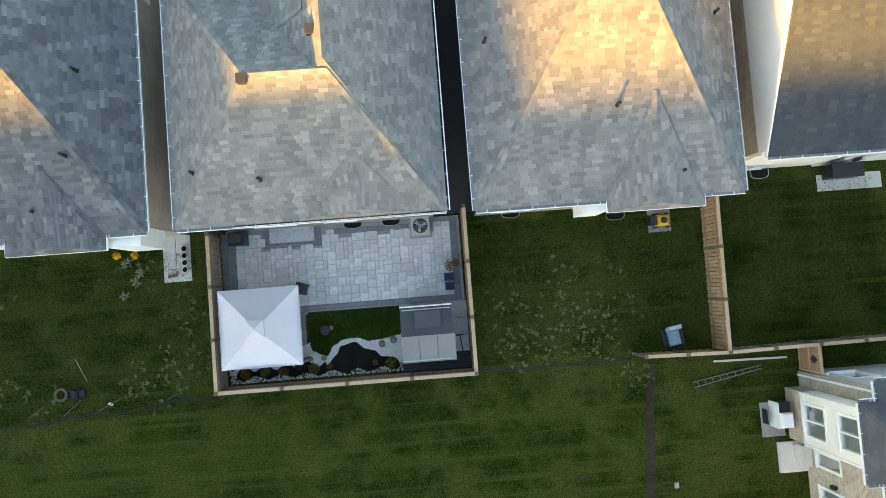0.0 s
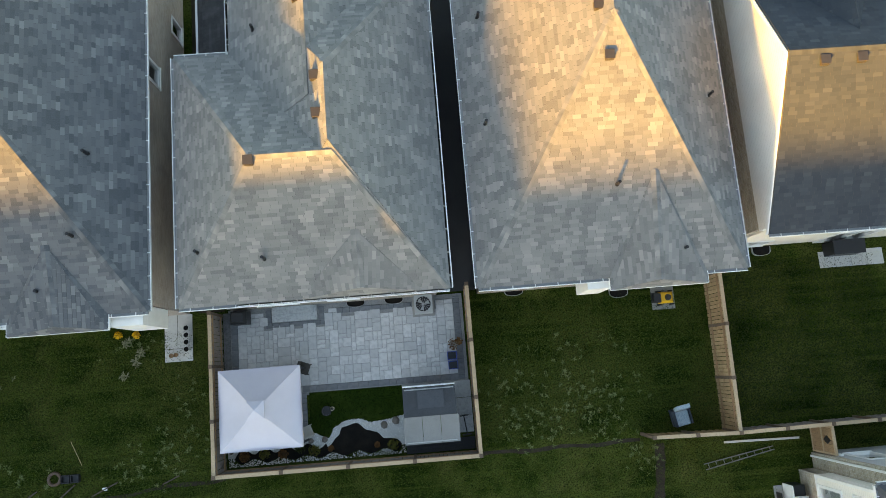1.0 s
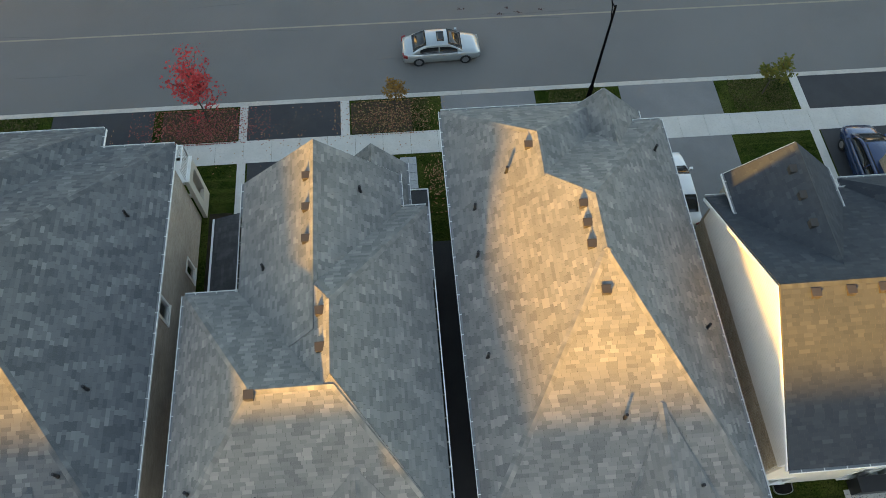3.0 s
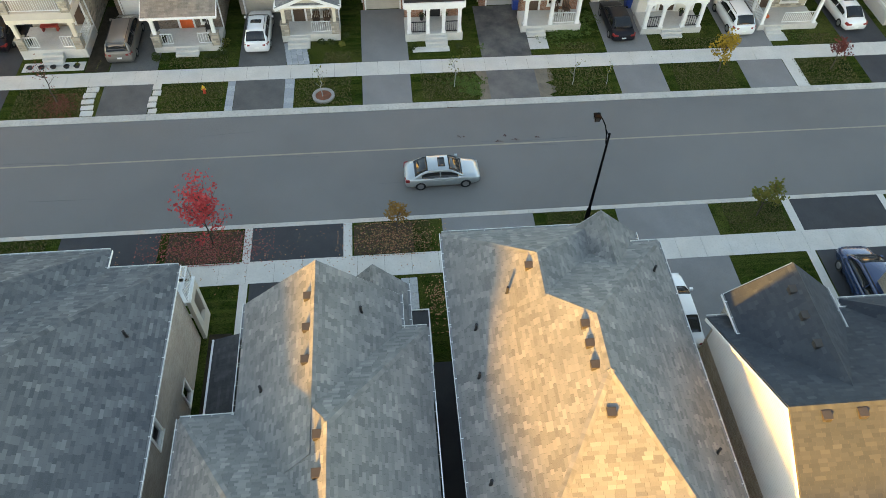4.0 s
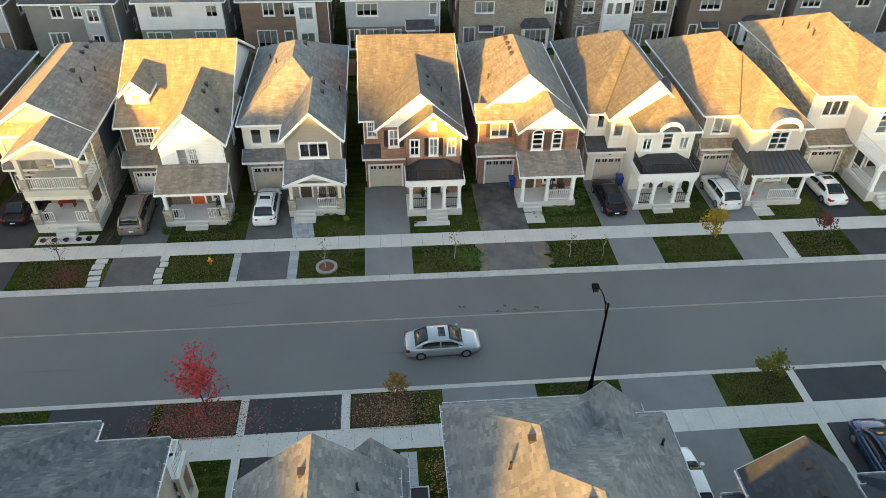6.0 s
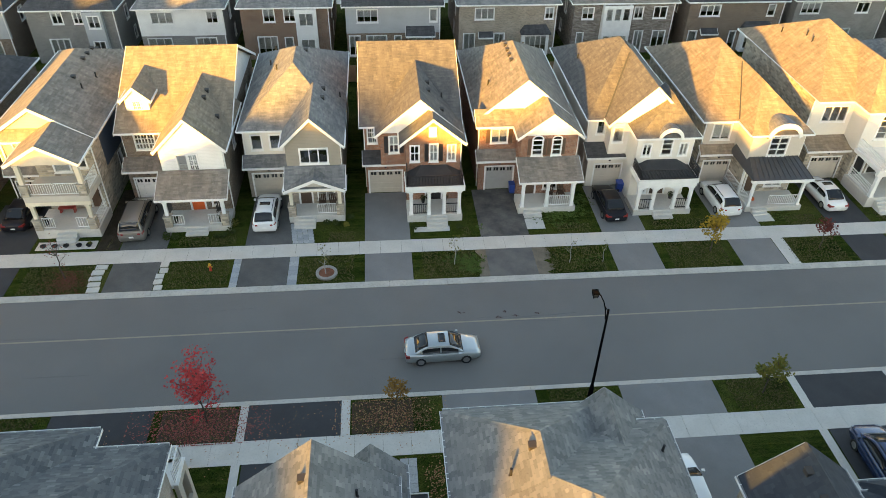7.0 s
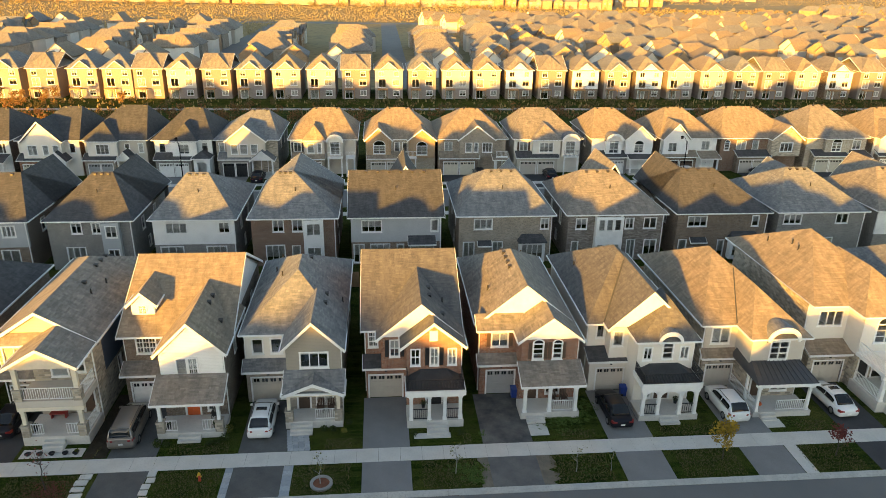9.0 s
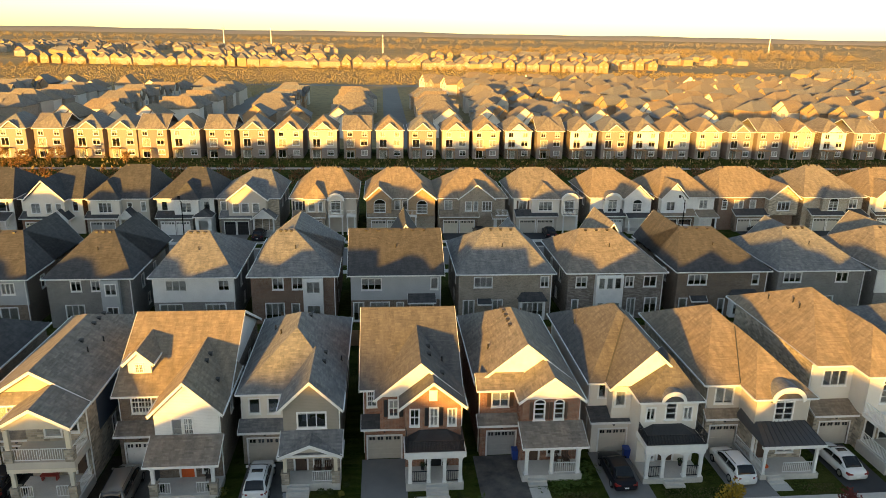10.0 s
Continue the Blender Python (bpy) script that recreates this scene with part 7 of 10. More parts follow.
for x, y, hh, r in ((-248, 1200, 31, 1.3), (-189, 1300, 32, 1.2), (3, 1100, 23, 0.9), (819, 1500, 35, 1.6)):
    mast = thing("mast", (x, y, 0), "pale tall mast far out on the plain", "mast", "distant masts")
    part("shaft", MB().tube((x, y, 0), (x, y, hh), r, r * 0.5, 8), WHITE, mast)
    part("head", MB().tube((x, y, hh), (x, y, hh + 2.5), r, r * 0.6, 8), WHITE, mast)
mb = MB().box(-300, 300, 436, 446, -0.05, 0.035)
for c in SKEW:
    mb.prism([(c + 0.46 * (366 - 222) - 5, 222, 0.03), (c + 0.46 * (366 - 222) + 5, 222, 0.03), (c + 0.46 * (366 - 436) + 5, 436, 0.03), (c + 0.46 * (366 - 436) - 5, 436, 0.03)], (0, 0, -0.05))
for c in ROADS:
    mb.box(c - 4.2, c + 4.2, 203, 436, -0.05, 0.03)
    for side in (-1, 1) if c != 5 else ():
        mb.box(c + side * 7.2 - 2.8, c + side * 7.2 + 2.8, 222, 425, -0.05, 0.02)
solo("road_far", mb, ASPHALT, (0, 300, 0), "distant grey residential streets", "road", kind="structure")
mb = MB().box(-300, 300, 169.5, 172.0, -0.05, 0.02)
solo("footpath", mb, CONC_D, (0, 170, 0), "pale footpath along the green strip", "path", kind="structure")
FIELD = rough_mat("field_dry", (0.30, 0.21, 0.085), (0.20, 0.155, 0.065), 0.012, 0.3, 0.95, 0.3, c3=(0.09, 0.07, 0.03))
mb = MB().poly([(-420, 446, 0.03), (300, 446, 0.03), (300, 625, 0.03), (-420, 670, 0.03)])
mb.poly([(-2400, 1250, 0.03), (2400, 960, 0.03), (2400, 4700, 0.03), (-2400, 4700, 0.03)])
mb.box(-2400, 2400, 450, 4700, -0.05, 0.018)
mb.box(-420, 420, 200, 450, -0.05, 0.012)
solo("field", mb, FIELD, (0, 600, 0), "dry straw-coloured open field", "field", kind="structure")


# ---- plants ----
def leaf_cloud(mb_, centre, radii, n, size, r, hollow=0.4):
    """Small leaves, each two triangles on its own tilt, scattered in an uneven blob."""
    for _ in range(n):
        while True:
            p = Vector((r.uniform(-1, 1), r.uniform(-1, 1), r.uniform(-1, 1)))
            if hollow < p.length < 1:
                break
        c = Vector(centre) + Vector((p.x * radii[0], p.y * radii[1], p.z * radii[2]))
        a = Vector((r.uniform(-1, 1), r.uniform(-1, 1), r.uniform(-1, 1))).normalized()
        b = a.orthogonal().normalized()
        s = size * r.uniform(0.6, 1.4)
        k = len(mb_.v)
        mb_.v += [tuple(c - a * s), tuple(c + b * s * 0.55), tuple(c + a * s), tuple(c - b * s * 0.55)]
        mb_.f.append((k, k + 1, k + 2, k + 3))


def tree(x, y, h, crown, leaves, label, n=700, size=0.09, limbs=9, z0=1.1, seed=1, thick=0.06, bark=None, lean=0.0):
    r = random.Random(seed)
    t = thing("tree", (x, y, 0), label, "tree", "street trees")
    mb_ = MB()
    pts = [Vector((x + lean * i / 6 + r.uniform(-0.03, 0.03) * i, y + r.uniform(-0.03, 0.03) * i, h * 0.86 * i / 6)) for i in range(7)]
    for i in range(6):
        mb_.tube(pts[i] - Vector((0, 0, 0.05)), pts[i + 1], thick * (1 - i / 7.5), thick * (1 - (i + 1) / 7.5), 7, False)
    tips = []
    for i in range(limbs):
        k = r.uniform(z0 / h, 0.82)
        a = pts[min(5, int(k * 6 / 0.86))]
        ang = i * 2.4 + r.uniform(-0.3, 0.3)
        ln = crown * r.uniform(0.55, 1.0) * (1.1 - 0.5 * k)
        m1 = a + Vector((math.cos(ang) * ln * 0.5, math.sin(ang) * ln * 0.5, ln * 0.45))
        m2 = a + Vector((math.cos(ang) * ln, math.sin(ang) * ln, ln * 1.05))
        mb_.tube(a, m1, thick * 0.4, thick * 0.25, 5, False)
        mb_.tube(m1, m2, thick * 0.25, thick * 0.08, 5, False)
        tips += [m1, m2, (m1 + m2) / 2]
        for j in range(2):
            m3 = m1 + Vector((r.uniform(-0.4, 0.4), r.uniform(-0.4, 0.4), r.uniform(0.1, 0.5))) * crown * 0.7
            mb_.tube(m1, m3, thick * 0.15, thick * 0.05, 4, False)
            tips.append(m3)
    part("trunk", mb_, bark or BARK, t, smooth=True)
    tips.append(pts[6])
    if n:
        lb = MB()
        for p in tips:
            leaf_cloud(lb, p, (crown * 0.3, crown * 0.3, crown * 0.26), max(1, n // len(tips)), size, r, 0.1)
        part("crown", lb, leaves, t)
    return t


tree(-10.35, 26.0, 5.1, 1.5, L_RED, "slender street tree with red autumn leaves", 1350, 0.085, 28, 1.2, 3)
tree(0.1, 26.1, 2.9, 0.85, leaf_mat("leaves_ochre", (0.30, 0.16, 0.04), (0.20, 0.11, 0.035)), "small street tree with rusty yellow leaves", 520, 0.075, 10, 0.9, 4, 0.04)
tree(21.55, 25.9, 3.5, 1.0, L_GRN, "small street tree with olive leaves", 600, 0.10, 9, 1.1, 5, 0.05)
tree(23.6, 39.3, 3.4, 1.1, L_YEL, "street tree with golden leaves", 800, 0.10, 10, 1.0, 6, 0.05)
tree(31.9, 39.1, 3.0, 0.95, L_MAROON, "small street tree with dark red leaves", 420, 0.09, 9, 0.9, 7, 0.045)
tree(-22.1, 39.0, 3.6, 1.1, leaf_mat("leaves_red_sparse", (0.30, 0.07, 0.05), (0.20, 0.05, 0.04)), "thin street tree with few red leaves", 100, 0.06, 12, 0.9, 8, 0.05)
tree(-4.4, 38.4, 3.2, 0.7, L_GRN, "bare young street tree in a ring planter", 40, 0.07, 8, 1.2, 9, 0.04, CONC_D)
tree(4.65, 38.9, 2.8, 0.75, L_GRN, "bare young street tree on the verge", 20, 0.06, 8, 0.8, 10, 0.035, CONC_D)
tree(12.9, 38.6, 2.9, 0.6, L_GRN, "bare young street tree on the verge", 12, 0.06, 6, 1.0, 11, 0.03, CONC_D)
tree(15.3, 38.5, 2.3, 0.4, L_GRN, "thin staked sapling on the verge", 8, 0.06, 4, 1.0, 12, 0.025, CONC_D)
tree(-22.6, 25.8, 3.2, 1.0, L_RED, "bare thin street tree", 20, 0.06, 9, 0.9, 13, 0.045)

# golden brush along the green strip
L_BRUSH = leaf_mat("leaves_golden_brush", (0.27, 0.15, 0.06), (0.17, 0.095, 0.04))
for i, (x, y, h_) in enumerate(((-88.6, 172, 4.6), (-86.6, 171.5, 5.2), (-84.4, 172.5, 4.8), (-82.2, 172, 4.2), (-77.6, 173, 4.4), (-75.6, 174, 4.9), (-61.5, 176, 3.0))):
    tree(x, y, h_, 1.5, L_BRUSH, "tall golden autumn brush on the green strip", 420, 0.16, 9, 0.3, 30 + i, 0.05)

# ring planter
ring = thing("ring_planter", (-4.35, 38.45, 0), "round stone ring planter round a sapling", "planter")
for i in range(24):
    a, b = 2 * math.pi * i / 24, 2 * math.pi * (i + 0.93) / 24
    part("stone", MB().prism([(-4.35 + math.cos(t) * q, 38.45 + math.sin(t) * q, 0.16) for t, q in ((a, 0.75), (b, 0.75), (b, 0.55), (a, 0.55))], (0, 0, -0.2)), CONC_D, ring)
mb = MB().poly([(-4.35 + math.cos(2 * math.pi * i / 24) * 0.56, 38.45 + math.sin(2 * math.pi * i / 24) * 0.56, 0.08) for i in range(24)])
part("red_mulch", mb, rough_mat("red_mulch", (0.25, 0.09, 0.05), (0.16, 0.06, 0.035), 4, 40, 0.95, 0.6), ring)


def thicket(name, x0, x1, y0, y1, n, hmax, leaves, label, seed, size=0.4, per=26):
    r = random.Random(seed)
    mb_ = MB()
    for _ in range(n):
        x, y, s = r.uniform(x0, x1), r.uniform(y0, y1), r.uniform(0.4, 1.0) * hmax
        leaf_cloud(mb_, (x, y, s * 0.5), (s * 0.55, s * 0.55, s * 0.55), per, size * s / hmax, r, 0.2)
    return solo(name, mb_, leaves, ((x0 + x1) / 2, (y0 + y1) / 2, 0), label, "bushes", kind="stuff")


thicket("bushes", -140, 160, 150, 168, 420, 2.6, L_BRN, "rust-brown autumn bushes on the green strip", 21, 0.24, 60)
thicket("bushes", -140, 160, 172, 182, 260, 1.7, leaf_mat("leaves_dull_olive", (0.085, 0.075, 0.03), (0.14, 0.10, 0.04)), "dull olive bushes behind the garden line", 22, 0.2, 50)
thicket("bushes", -100, 140, 131, 147, 150, 2.4, L_BRN, "rust-brown autumn bushes behind the gardens", 23, 0.24, 55)
# distance haze is put into these paler, duller leaf colours
HAZY_GOLD = leaf_mat("far_leaves_gold_haze", (0.36, 0.26, 0.12), (0.25, 0.18, 0.085))
HAZY_TAN = leaf_mat("far_leaves_tan_haze", (0.32, 0.25, 0.15), (0.22, 0.18, 0.11))
thicket("woods", -700, 900, 1300, 1500, 700, 9, HAZY_GOLD, "distant band of autumn woodland", 24, 0.8, 60)
thicket("woods", 80, 700, 960, 1120, 330, 11, HAZY_GOLD, "distant golden autumn woodland", 25, 0.8, 110)
thicket("woods", -1500, 1700, 1900, 2700, 1500, 11, HAZY_TAN, "woodland along the horizon", 26, 1.2, 40)
# low far hills that close the plain, haze put into their colour
hill_r = random.Random(31)
mb = MB()
crest = []
for i in range(81):
    a_ = radians(-48 + 96 * i / 80)
    crest.append((a_, 23 + 2.0 * math.sin(i * 0.35) + 1.6 * math.sin(i * 0.9 + 1) + hill_r.uniform(-0.8, 0.8)))
for (a0, z0_), (a1, z1_) in zip(crest, crest[1:]):
    q = [(math.sin(a_) * r0_, math.cos(a_) * r0_) for a_, r0_ in ((a0, 4330), (a1, 4330), (a1, 4450), (a0, 4450), (a1, 4560), (a0, 4560))]
    mb.poly([(*q[0], -0.5), (*q[1], -0.5), (*q[2], z1_), (*q[3], z0_)])
    mb.poly([(*q[3], z0_), (*q[2], z1_), (*q[4], -0.5), (*q[5], -0.5)])
solo("backdrop", mb.weld(), rough_mat("far_hills_haze", (0.36, 0.31, 0.24), (0.28, 0.25, 0.20), 0.002, 0.02, 0.95, 0.0, c3=(0.31, 0.27, 0.21)), (0, 4000, 0), "low hills along the horizon with haze in their colour", "hills", kind="structure", smooth=True)
thicket("bushes", -330, 190, 606, 628, 260, 4.0, HAZY_GOLD, "golden bushes before the far houses", 27, 0.55, 50)
thicket("bushes", 200, 330, 470, 620, 200, 4.0, HAZY_GOLD, "golden shrubs on a far slope", 28, 0.55, 50)
thicket("bushes", 230, 480, 425, 455, 160, 4.0, HAZY_GOLD, "golden bushes before the far houses", 29, 0.55, 50)


def dry_grass(x0, x1, y0, y1, n, label, seed, tall=1.3):
    """Upright dry stalks in loose clumps, catching the low sun."""
    r = random.Random(seed)
    mb_ = MB()
    for _ in range(n):
        x, y = r.uniform(x0, x1), r.uniform(y0, y1)
        for k in range(2):
            a, w, hh = r.uniform(0, 3.14), tall * r.uniform(0.12, 0.4), tall * r.uniform(0.4, 1.0)
            dx, dy, q = math.cos(a) * w, math.sin(a) * w, len(mb_.v)
            mb_.v += [(x - dx, y - dy, 0), (x + dx, y + dy, 0), (x + dx * 0.6, y + dy * 0.6, hh), (x - dx * 0.3, y - dy * 0.3, hh * 0.8)]
            mb_.f.append((q, q + 1, q + 2, q + 3))
    return solo("dry_grass", mb_, F_STRAW, ((x0 + x1) / 2, (y0 + y1) / 2, 0), label, "grass", kind="stuff")


F_STRAW = leaf_mat("far_straw", (0.34, 0.26, 0.12), (0.22, 0.17, 0.08))
dry_grass(-420, 300, 448, 622, 26000, "tall straw-coloured grass on the open field", 61, 0.9)
dry_grass(-420, -60, 352, 446, 9000, "tall straw-coloured grass on the open field", 62, 0.8)
dry_grass(-900, 900, 720, 1000, 20000, "tall straw-coloured grass on far fields", 63, 1.0)
dry_grass(-1500, 1800, 1000, 1900, 22000, "tall straw-coloured grass on far fields", 64, 1.2)
dry_grass(-150, 170, 148, 182, 1500, "dry grass along the green strip", 65, 0.8)


# ---- unseen houses added behind, their heights set to shade roofs and gardens ----
def shade_row():
    for x0, x1, ze, zr in ((-92, -78.5, 6.1, 10.3), (-78, -63, 6.1, 10.3), (-62.5, -48.2, 6.1, 10.1), (-38, -31.2, 6.5, 11.0), (-30.8, -20.6, 7.7, 12.0), (-20.2, -9.3, 6.3, 10.6), (-8.9, 3.2, 6.3, 10.6)):
        h = thing("house", ((x0 + x1) / 2, -34, 0), "unseen brick row house added to cast shade", "house", "houses behind the lawn")
        box_walls(h, x0, x1, -40, -28.5, 0, ze, BR_TAUPE, "", {"N": [(x0 + 1.2, x0 + 2.9, 3.8, 5.2, 2), (x1 - 2.9, x1 - 1.2, 3.8, 5.2, 2), (x0 + 1.2, x0 + 3.0, 0.6, 2.4, 2)]})
        add_roof(h, SH_GREY, x0 - 0.18, x1 + 0.18, -40.4, -28.1, ze, zr, "x")
        for s_, x in (("W", x0), ("E", x1)):
            gable_wall(h, Face(s_, x), -40, -28.5, ze, zr - 0.3, -34.25, BR_TAUPE)
    # the tall one, gable end to the lawn, added to shade a house across
    h = thing("house", (-43, -34, 0), "unseen tall gabled house added to cast shade", "house", "houses behind the lawn")
    box_walls(h, -47.6, -38.4, -40, -28.5, 0, 9.0, BR_TAUPE, "", {"N": [(-46.5, -44.5, 3.8, 5.2, 2), (-42, -40, 3.8, 5.2, 2), (-46.5, -44.5, 6.8, 8.2, 2), (-42, -40, 6.8, 8.2, 2)]})
    add_roof(h, SH_GREY, -47.9, -38.1, -40.4, -28.1, 9.0, 14.0, "y", mid=-43.5)
    for s_, y in (("S", -40), ("N", -28.5)):
        gable_wall(h, Face(s_, y), -47.6, -38.4, 9.0, 13.6, -43.5, BR_TAUPE)


shade_row()


# ---- the corner house ----
def corner_house():
    h = thing("house", (21, -12, 0), "corner house with white siding bay above grey-brown brick", "house")
    x, y0, y1 = 16.66, -20.0, -5.02
    f = Face("W", x)
    wall_wins(h, f, y0, -7.97, 0, 6.2, BR_BUFF, [(-9.0, -8.42, 1.0, 2.65, 1, dict(blind=1.0)), (-10.8, -9.95, 1.0, 2.65, 2, dict(blind=1.0)), (-12.6, -10.6, 3.7, 5.2, 2, dict(blind=1.0)), (-16, -14.2, 3.7, 5.2, 2, dict(blind=0.6))])
    wall(h, f, -5.7, y1, 0, 6.2, BR_BUFF)
    wall_wins(h, Face("N", y1), x + 0.2, 26, 0, 6.2, SD_GREY, [(17.4, 18.4, 1.5, 3.1, 1, dict(blind=1.0)), (20.4, 22.0, 3.4, 4.8, 2)])
    wall(h, Face("E", 26), y0 + 0.2, y1 - 0.2, 0, 6.2, BR_BUFF)
    wall(h, Face("S", y0), x + 0.02, 26, 0, 6.2, BR_BUFF)
    # projecting bay: brick foot, two storeys of siding
    b = Face("W", 15.98)
    wall(h, b, -7.97, -5.7, 0, 1.5, BR_BUFF)
    wall_wins(h, Face("W", 15.88), -7.97, -5.7, 1.5, 6.2, SD_CREAM, [(-7.5, -6.15, 1.8, 3.25, 2, dict(blind=0.9)), (-7.5, -6.15, 4.3, 5.75, 2, dict(blind=0.9))])
    for yy, s_ in ((-5.7, "N"), (-7.97, "S")):
        wall(h, Face(s_, yy), 16.1, 16.64, 0, 1.5, BR_BUFF)
        wall(h, Face(s_, yy), 16.1, 16.64, 1.5, 6.2, SD_CREAM)
    add_roof(h, SH_DARK, 16.25, 26.4, y0 - 0.4, -4.65, 6.25, 9.8, "y", h0=5.0, h1=5.0, tabs=TAB_SLATE)
    add_roof(h, SH_DARK, 15.6, 19.5, -8.35, -5.38, 6.24, 7.5, "x", h0=0.9, tabs=TAB_SLATE)
    part("corner_board", MB().box(15.85, 15.875, -5.8, -5.69, 1.5, 6.2), WHITE, h)
    part("corner_board", MB().box(15.85, 15.875, -7.98, -7.87, 1.5, 6.2), WHITE, h)
    part("band", MB().box(15.85, 15.875, -7.87, -5.8, 1.5, 1.64), WHITE, h)
    part("downpipe", MB().box(16.55, 16.63, -5.2, -5.12, 0.1, 6.1), WHITE, h)
    part("wall_lamp", MB().box(16.5, 16.65, -9.72, -9.58, 1.95, 2.3), DARK_MET, h)
    part("step", MB().box(15.36, 16.64, -9.45, -8.1, 0, 0.18), CONCRETE, h)
    part("step", MB().box(15.95, 16.64, -9.25, -8.2, 0.18, 0.36), CONCRETE, h)
    part("step", MB().box(16.2, 16.64, -9.2, -8.25, 0.36, 0.54), CONCRETE, h)


corner_house()


# ---- fences ----
def fence_run(p, q, panels, label, inside, h=1.8, cap=True, first=True, last=True, boards=None):
    """Board fence: posts, two rails and boards, a flat cap on top. inside: the side of the rails."""
    p, q = Vector((*p, 0)), Vector((*q, 0))
    t = thing("fence", tuple(p), label, "fence", "garden fences")
    d = (q - p) / panels
    u = d.normalized()
    n = Vector((-u.y, u.x, 0)) * inside
    for i in range(panels + 1):
        a = p + d * i
        if (i or first) and (i < panels or last):
            pb = MB().box(a.x - 0.06, a.x + 0.06, a.y - 0.06, a.y + 0.06, -0.05, h + 0.06)
            pb.box(a.x - 0.08, a.x + 0.08, a.y - 0.08, a.y + 0.08, h + 0.06, h + 0.10)
            part("fence_post", pb, WOOD_D, t)
        if i == panels:
            break
        b = a + d
        s, e = a + u * 0.06, b - u * 0.06
        for z in (0.35, h - 0.25):
            part("fence_rail", MB().bar(s + n * 0.05 + Vector((0, 0, z)), e + n * 0.05 + Vector((0, 0, z)), 0.05, 0.1), WOOD, t)
        k = max(3, int((e - s).length / 0.155))
        for j in range(k):
            c = s + (e - s) * (j + 0.5) / k
            w_ = (e - s).length / k * 0.44
            o = 0.0 if j % 2 else 0.02
            part("fence_board", MB().prism([c - u * w_ + n * (0.024 + o), c + u * w_ + n * (0.024 + o), c + u * w_ - n * (0.0 - o), c - u * w_ - n * (0.0 - o)], (0, 0, h - 0.03 - rng.random() * 0.03)), boards or (FB_PINE if 'pine' in label else FB_BROWN), t)
        if cap:
            part("fence_cap", MB().bar(s + Vector((0, 0, h + 0.02)), e + Vector((0, 0, h + 0.02)), 0.15, 0.04), WOOD_L, t)
    return t


fence_run((-8.92, -3.7), (2.0, -3.74), 4, "brown board fence with pale cap rail", 1)
fence_run((-8.92, 3.0), (-8.92, -3.7), 3, "brown board fence with pale cap rail", 1, last=False)
fence_run((2.0, -3.74), (2.0, 3.4), 3, "brown board fence with pale cap rail", 1, first=False)
fence_run((12.9, -3.72), (12.98, 3.1), 3, "new pine board fence between gardens", 1)
fence_run((9.25, -3.62), (12.9, -3.72), 2, "new pine board fence between gardens", -1, last=False)
fence_run((12.9, -3.72), (20.8, -3.66), 4, "brown board fence along the garden", -1, first=False)

# lattice gate with a diamond opening beside the corner house
g = thing("gate", (16.8, -4.4, 0), "pine gate with a dark diamond opening", "gate")
for i in range(6):
    part("board", MB().box(16.78, 16.82, -4.9 + i * 0.175, -4.9 + i * 0.175 + 0.165, 0.08, 1.72), WOOD, g)
for a, b, c, d in ((-4.98, -4.9, 0, 1.82), (-3.85, -3.77, 0, 1.82), (-4.9, -3.85, 1.72, 1.82), (-4.9, -3.85, 0.86, 0.94), (-4.9, -3.85, 0.02, 0.08)):
    part("gate_frame", MB().box(16.75, 16.85, a, b, c, d), WOOD_L, g)
part("diamond", MB().prism([(16.775, -4.38, 1.0), (16.775, -4.2, 1.28), (16.775, -4.38, 1.56), (16.775, -4.56, 1.28)], (-0.02, 0, 0)), BLACK_P, g)
part("gate_post", MB().box(16.9, 17.0, -5.0, -4.9, 0, 1.95), WHITE, g)


# ---- the paved garden ----
PAVER = piece_mat("patio_paver", (0.44, 0.445, 0.45), (0.62, 0.62, 0.615), (0.37, 0.378, 0.385), 4.0)
PAVER_D = piece_mat("patio_border_paver", (0.155, 0.163, 0.175), (0.195, 0.203, 0.215), (0.125, 0.13, 0.138), 5.0)
PAVER_L = piece_mat("patio_slab", (0.34, 0.355, 0.36), (0.52, 0.53, 0.525), (0.27, 0.28, 0.285), 9.0)
patio = solo("patio", MB().box(-8.6, 1.85, -0.75, 3.2, -0.05, 0.02), rough_mat("joint_sand", (0.24, 0.24, 0.24), (0.29, 0.29, 0.285), 2, 30, 0.95, 0.3), (-3, 1, 0), "grey stone paver patio with dark border", "patio", kind="structure")
paver_meshes = {}


def paver(parent, x0, x1, y0, y1, material, z=0.055):
    """A bevelled stone; alike sizes share one mesh."""
    w_, d_ = round(x1 - x0, 3), round(y1 - y0, 3)
    key = (w_, d_, material.name)
    if key not in paver_meshes:
        m_, b_ = MB(), 0.014
        a, c = w_ / 2, d_ / 2
        lo = [(-a, -c, -0.05), (a, -c, -0.05), (a, c, -0.05), (-a, c, -0.05)]
        mid = [(-a, -c, -b_), (a, -c, -b_), (a, c, -b_), (-a, c, -b_)]
        top = [(-a + b_, -c + b_, 0), (a - b_, -c + b_, 0), (a - b_, c - b_, 0), (-a + b_, c - b_, 0)]
        m_.loft([lo, mid, top])
        me = m_.mesh("paver")
        me.materials.append(material)
        paver_meshes[key] = me
    o = new("paver", paver_meshes[key])
    o.parent = parent
    o.matrix_parent_inverse = Matrix.Identity(4)
    ox, oy, oz = ORIGIN[parent.name]
    o.location = ((x0 + x1) / 2 - ox, (y0 + y1) / 2 - oy, z + rng.uniform(-0.003, 0.003) - oz)
    return o


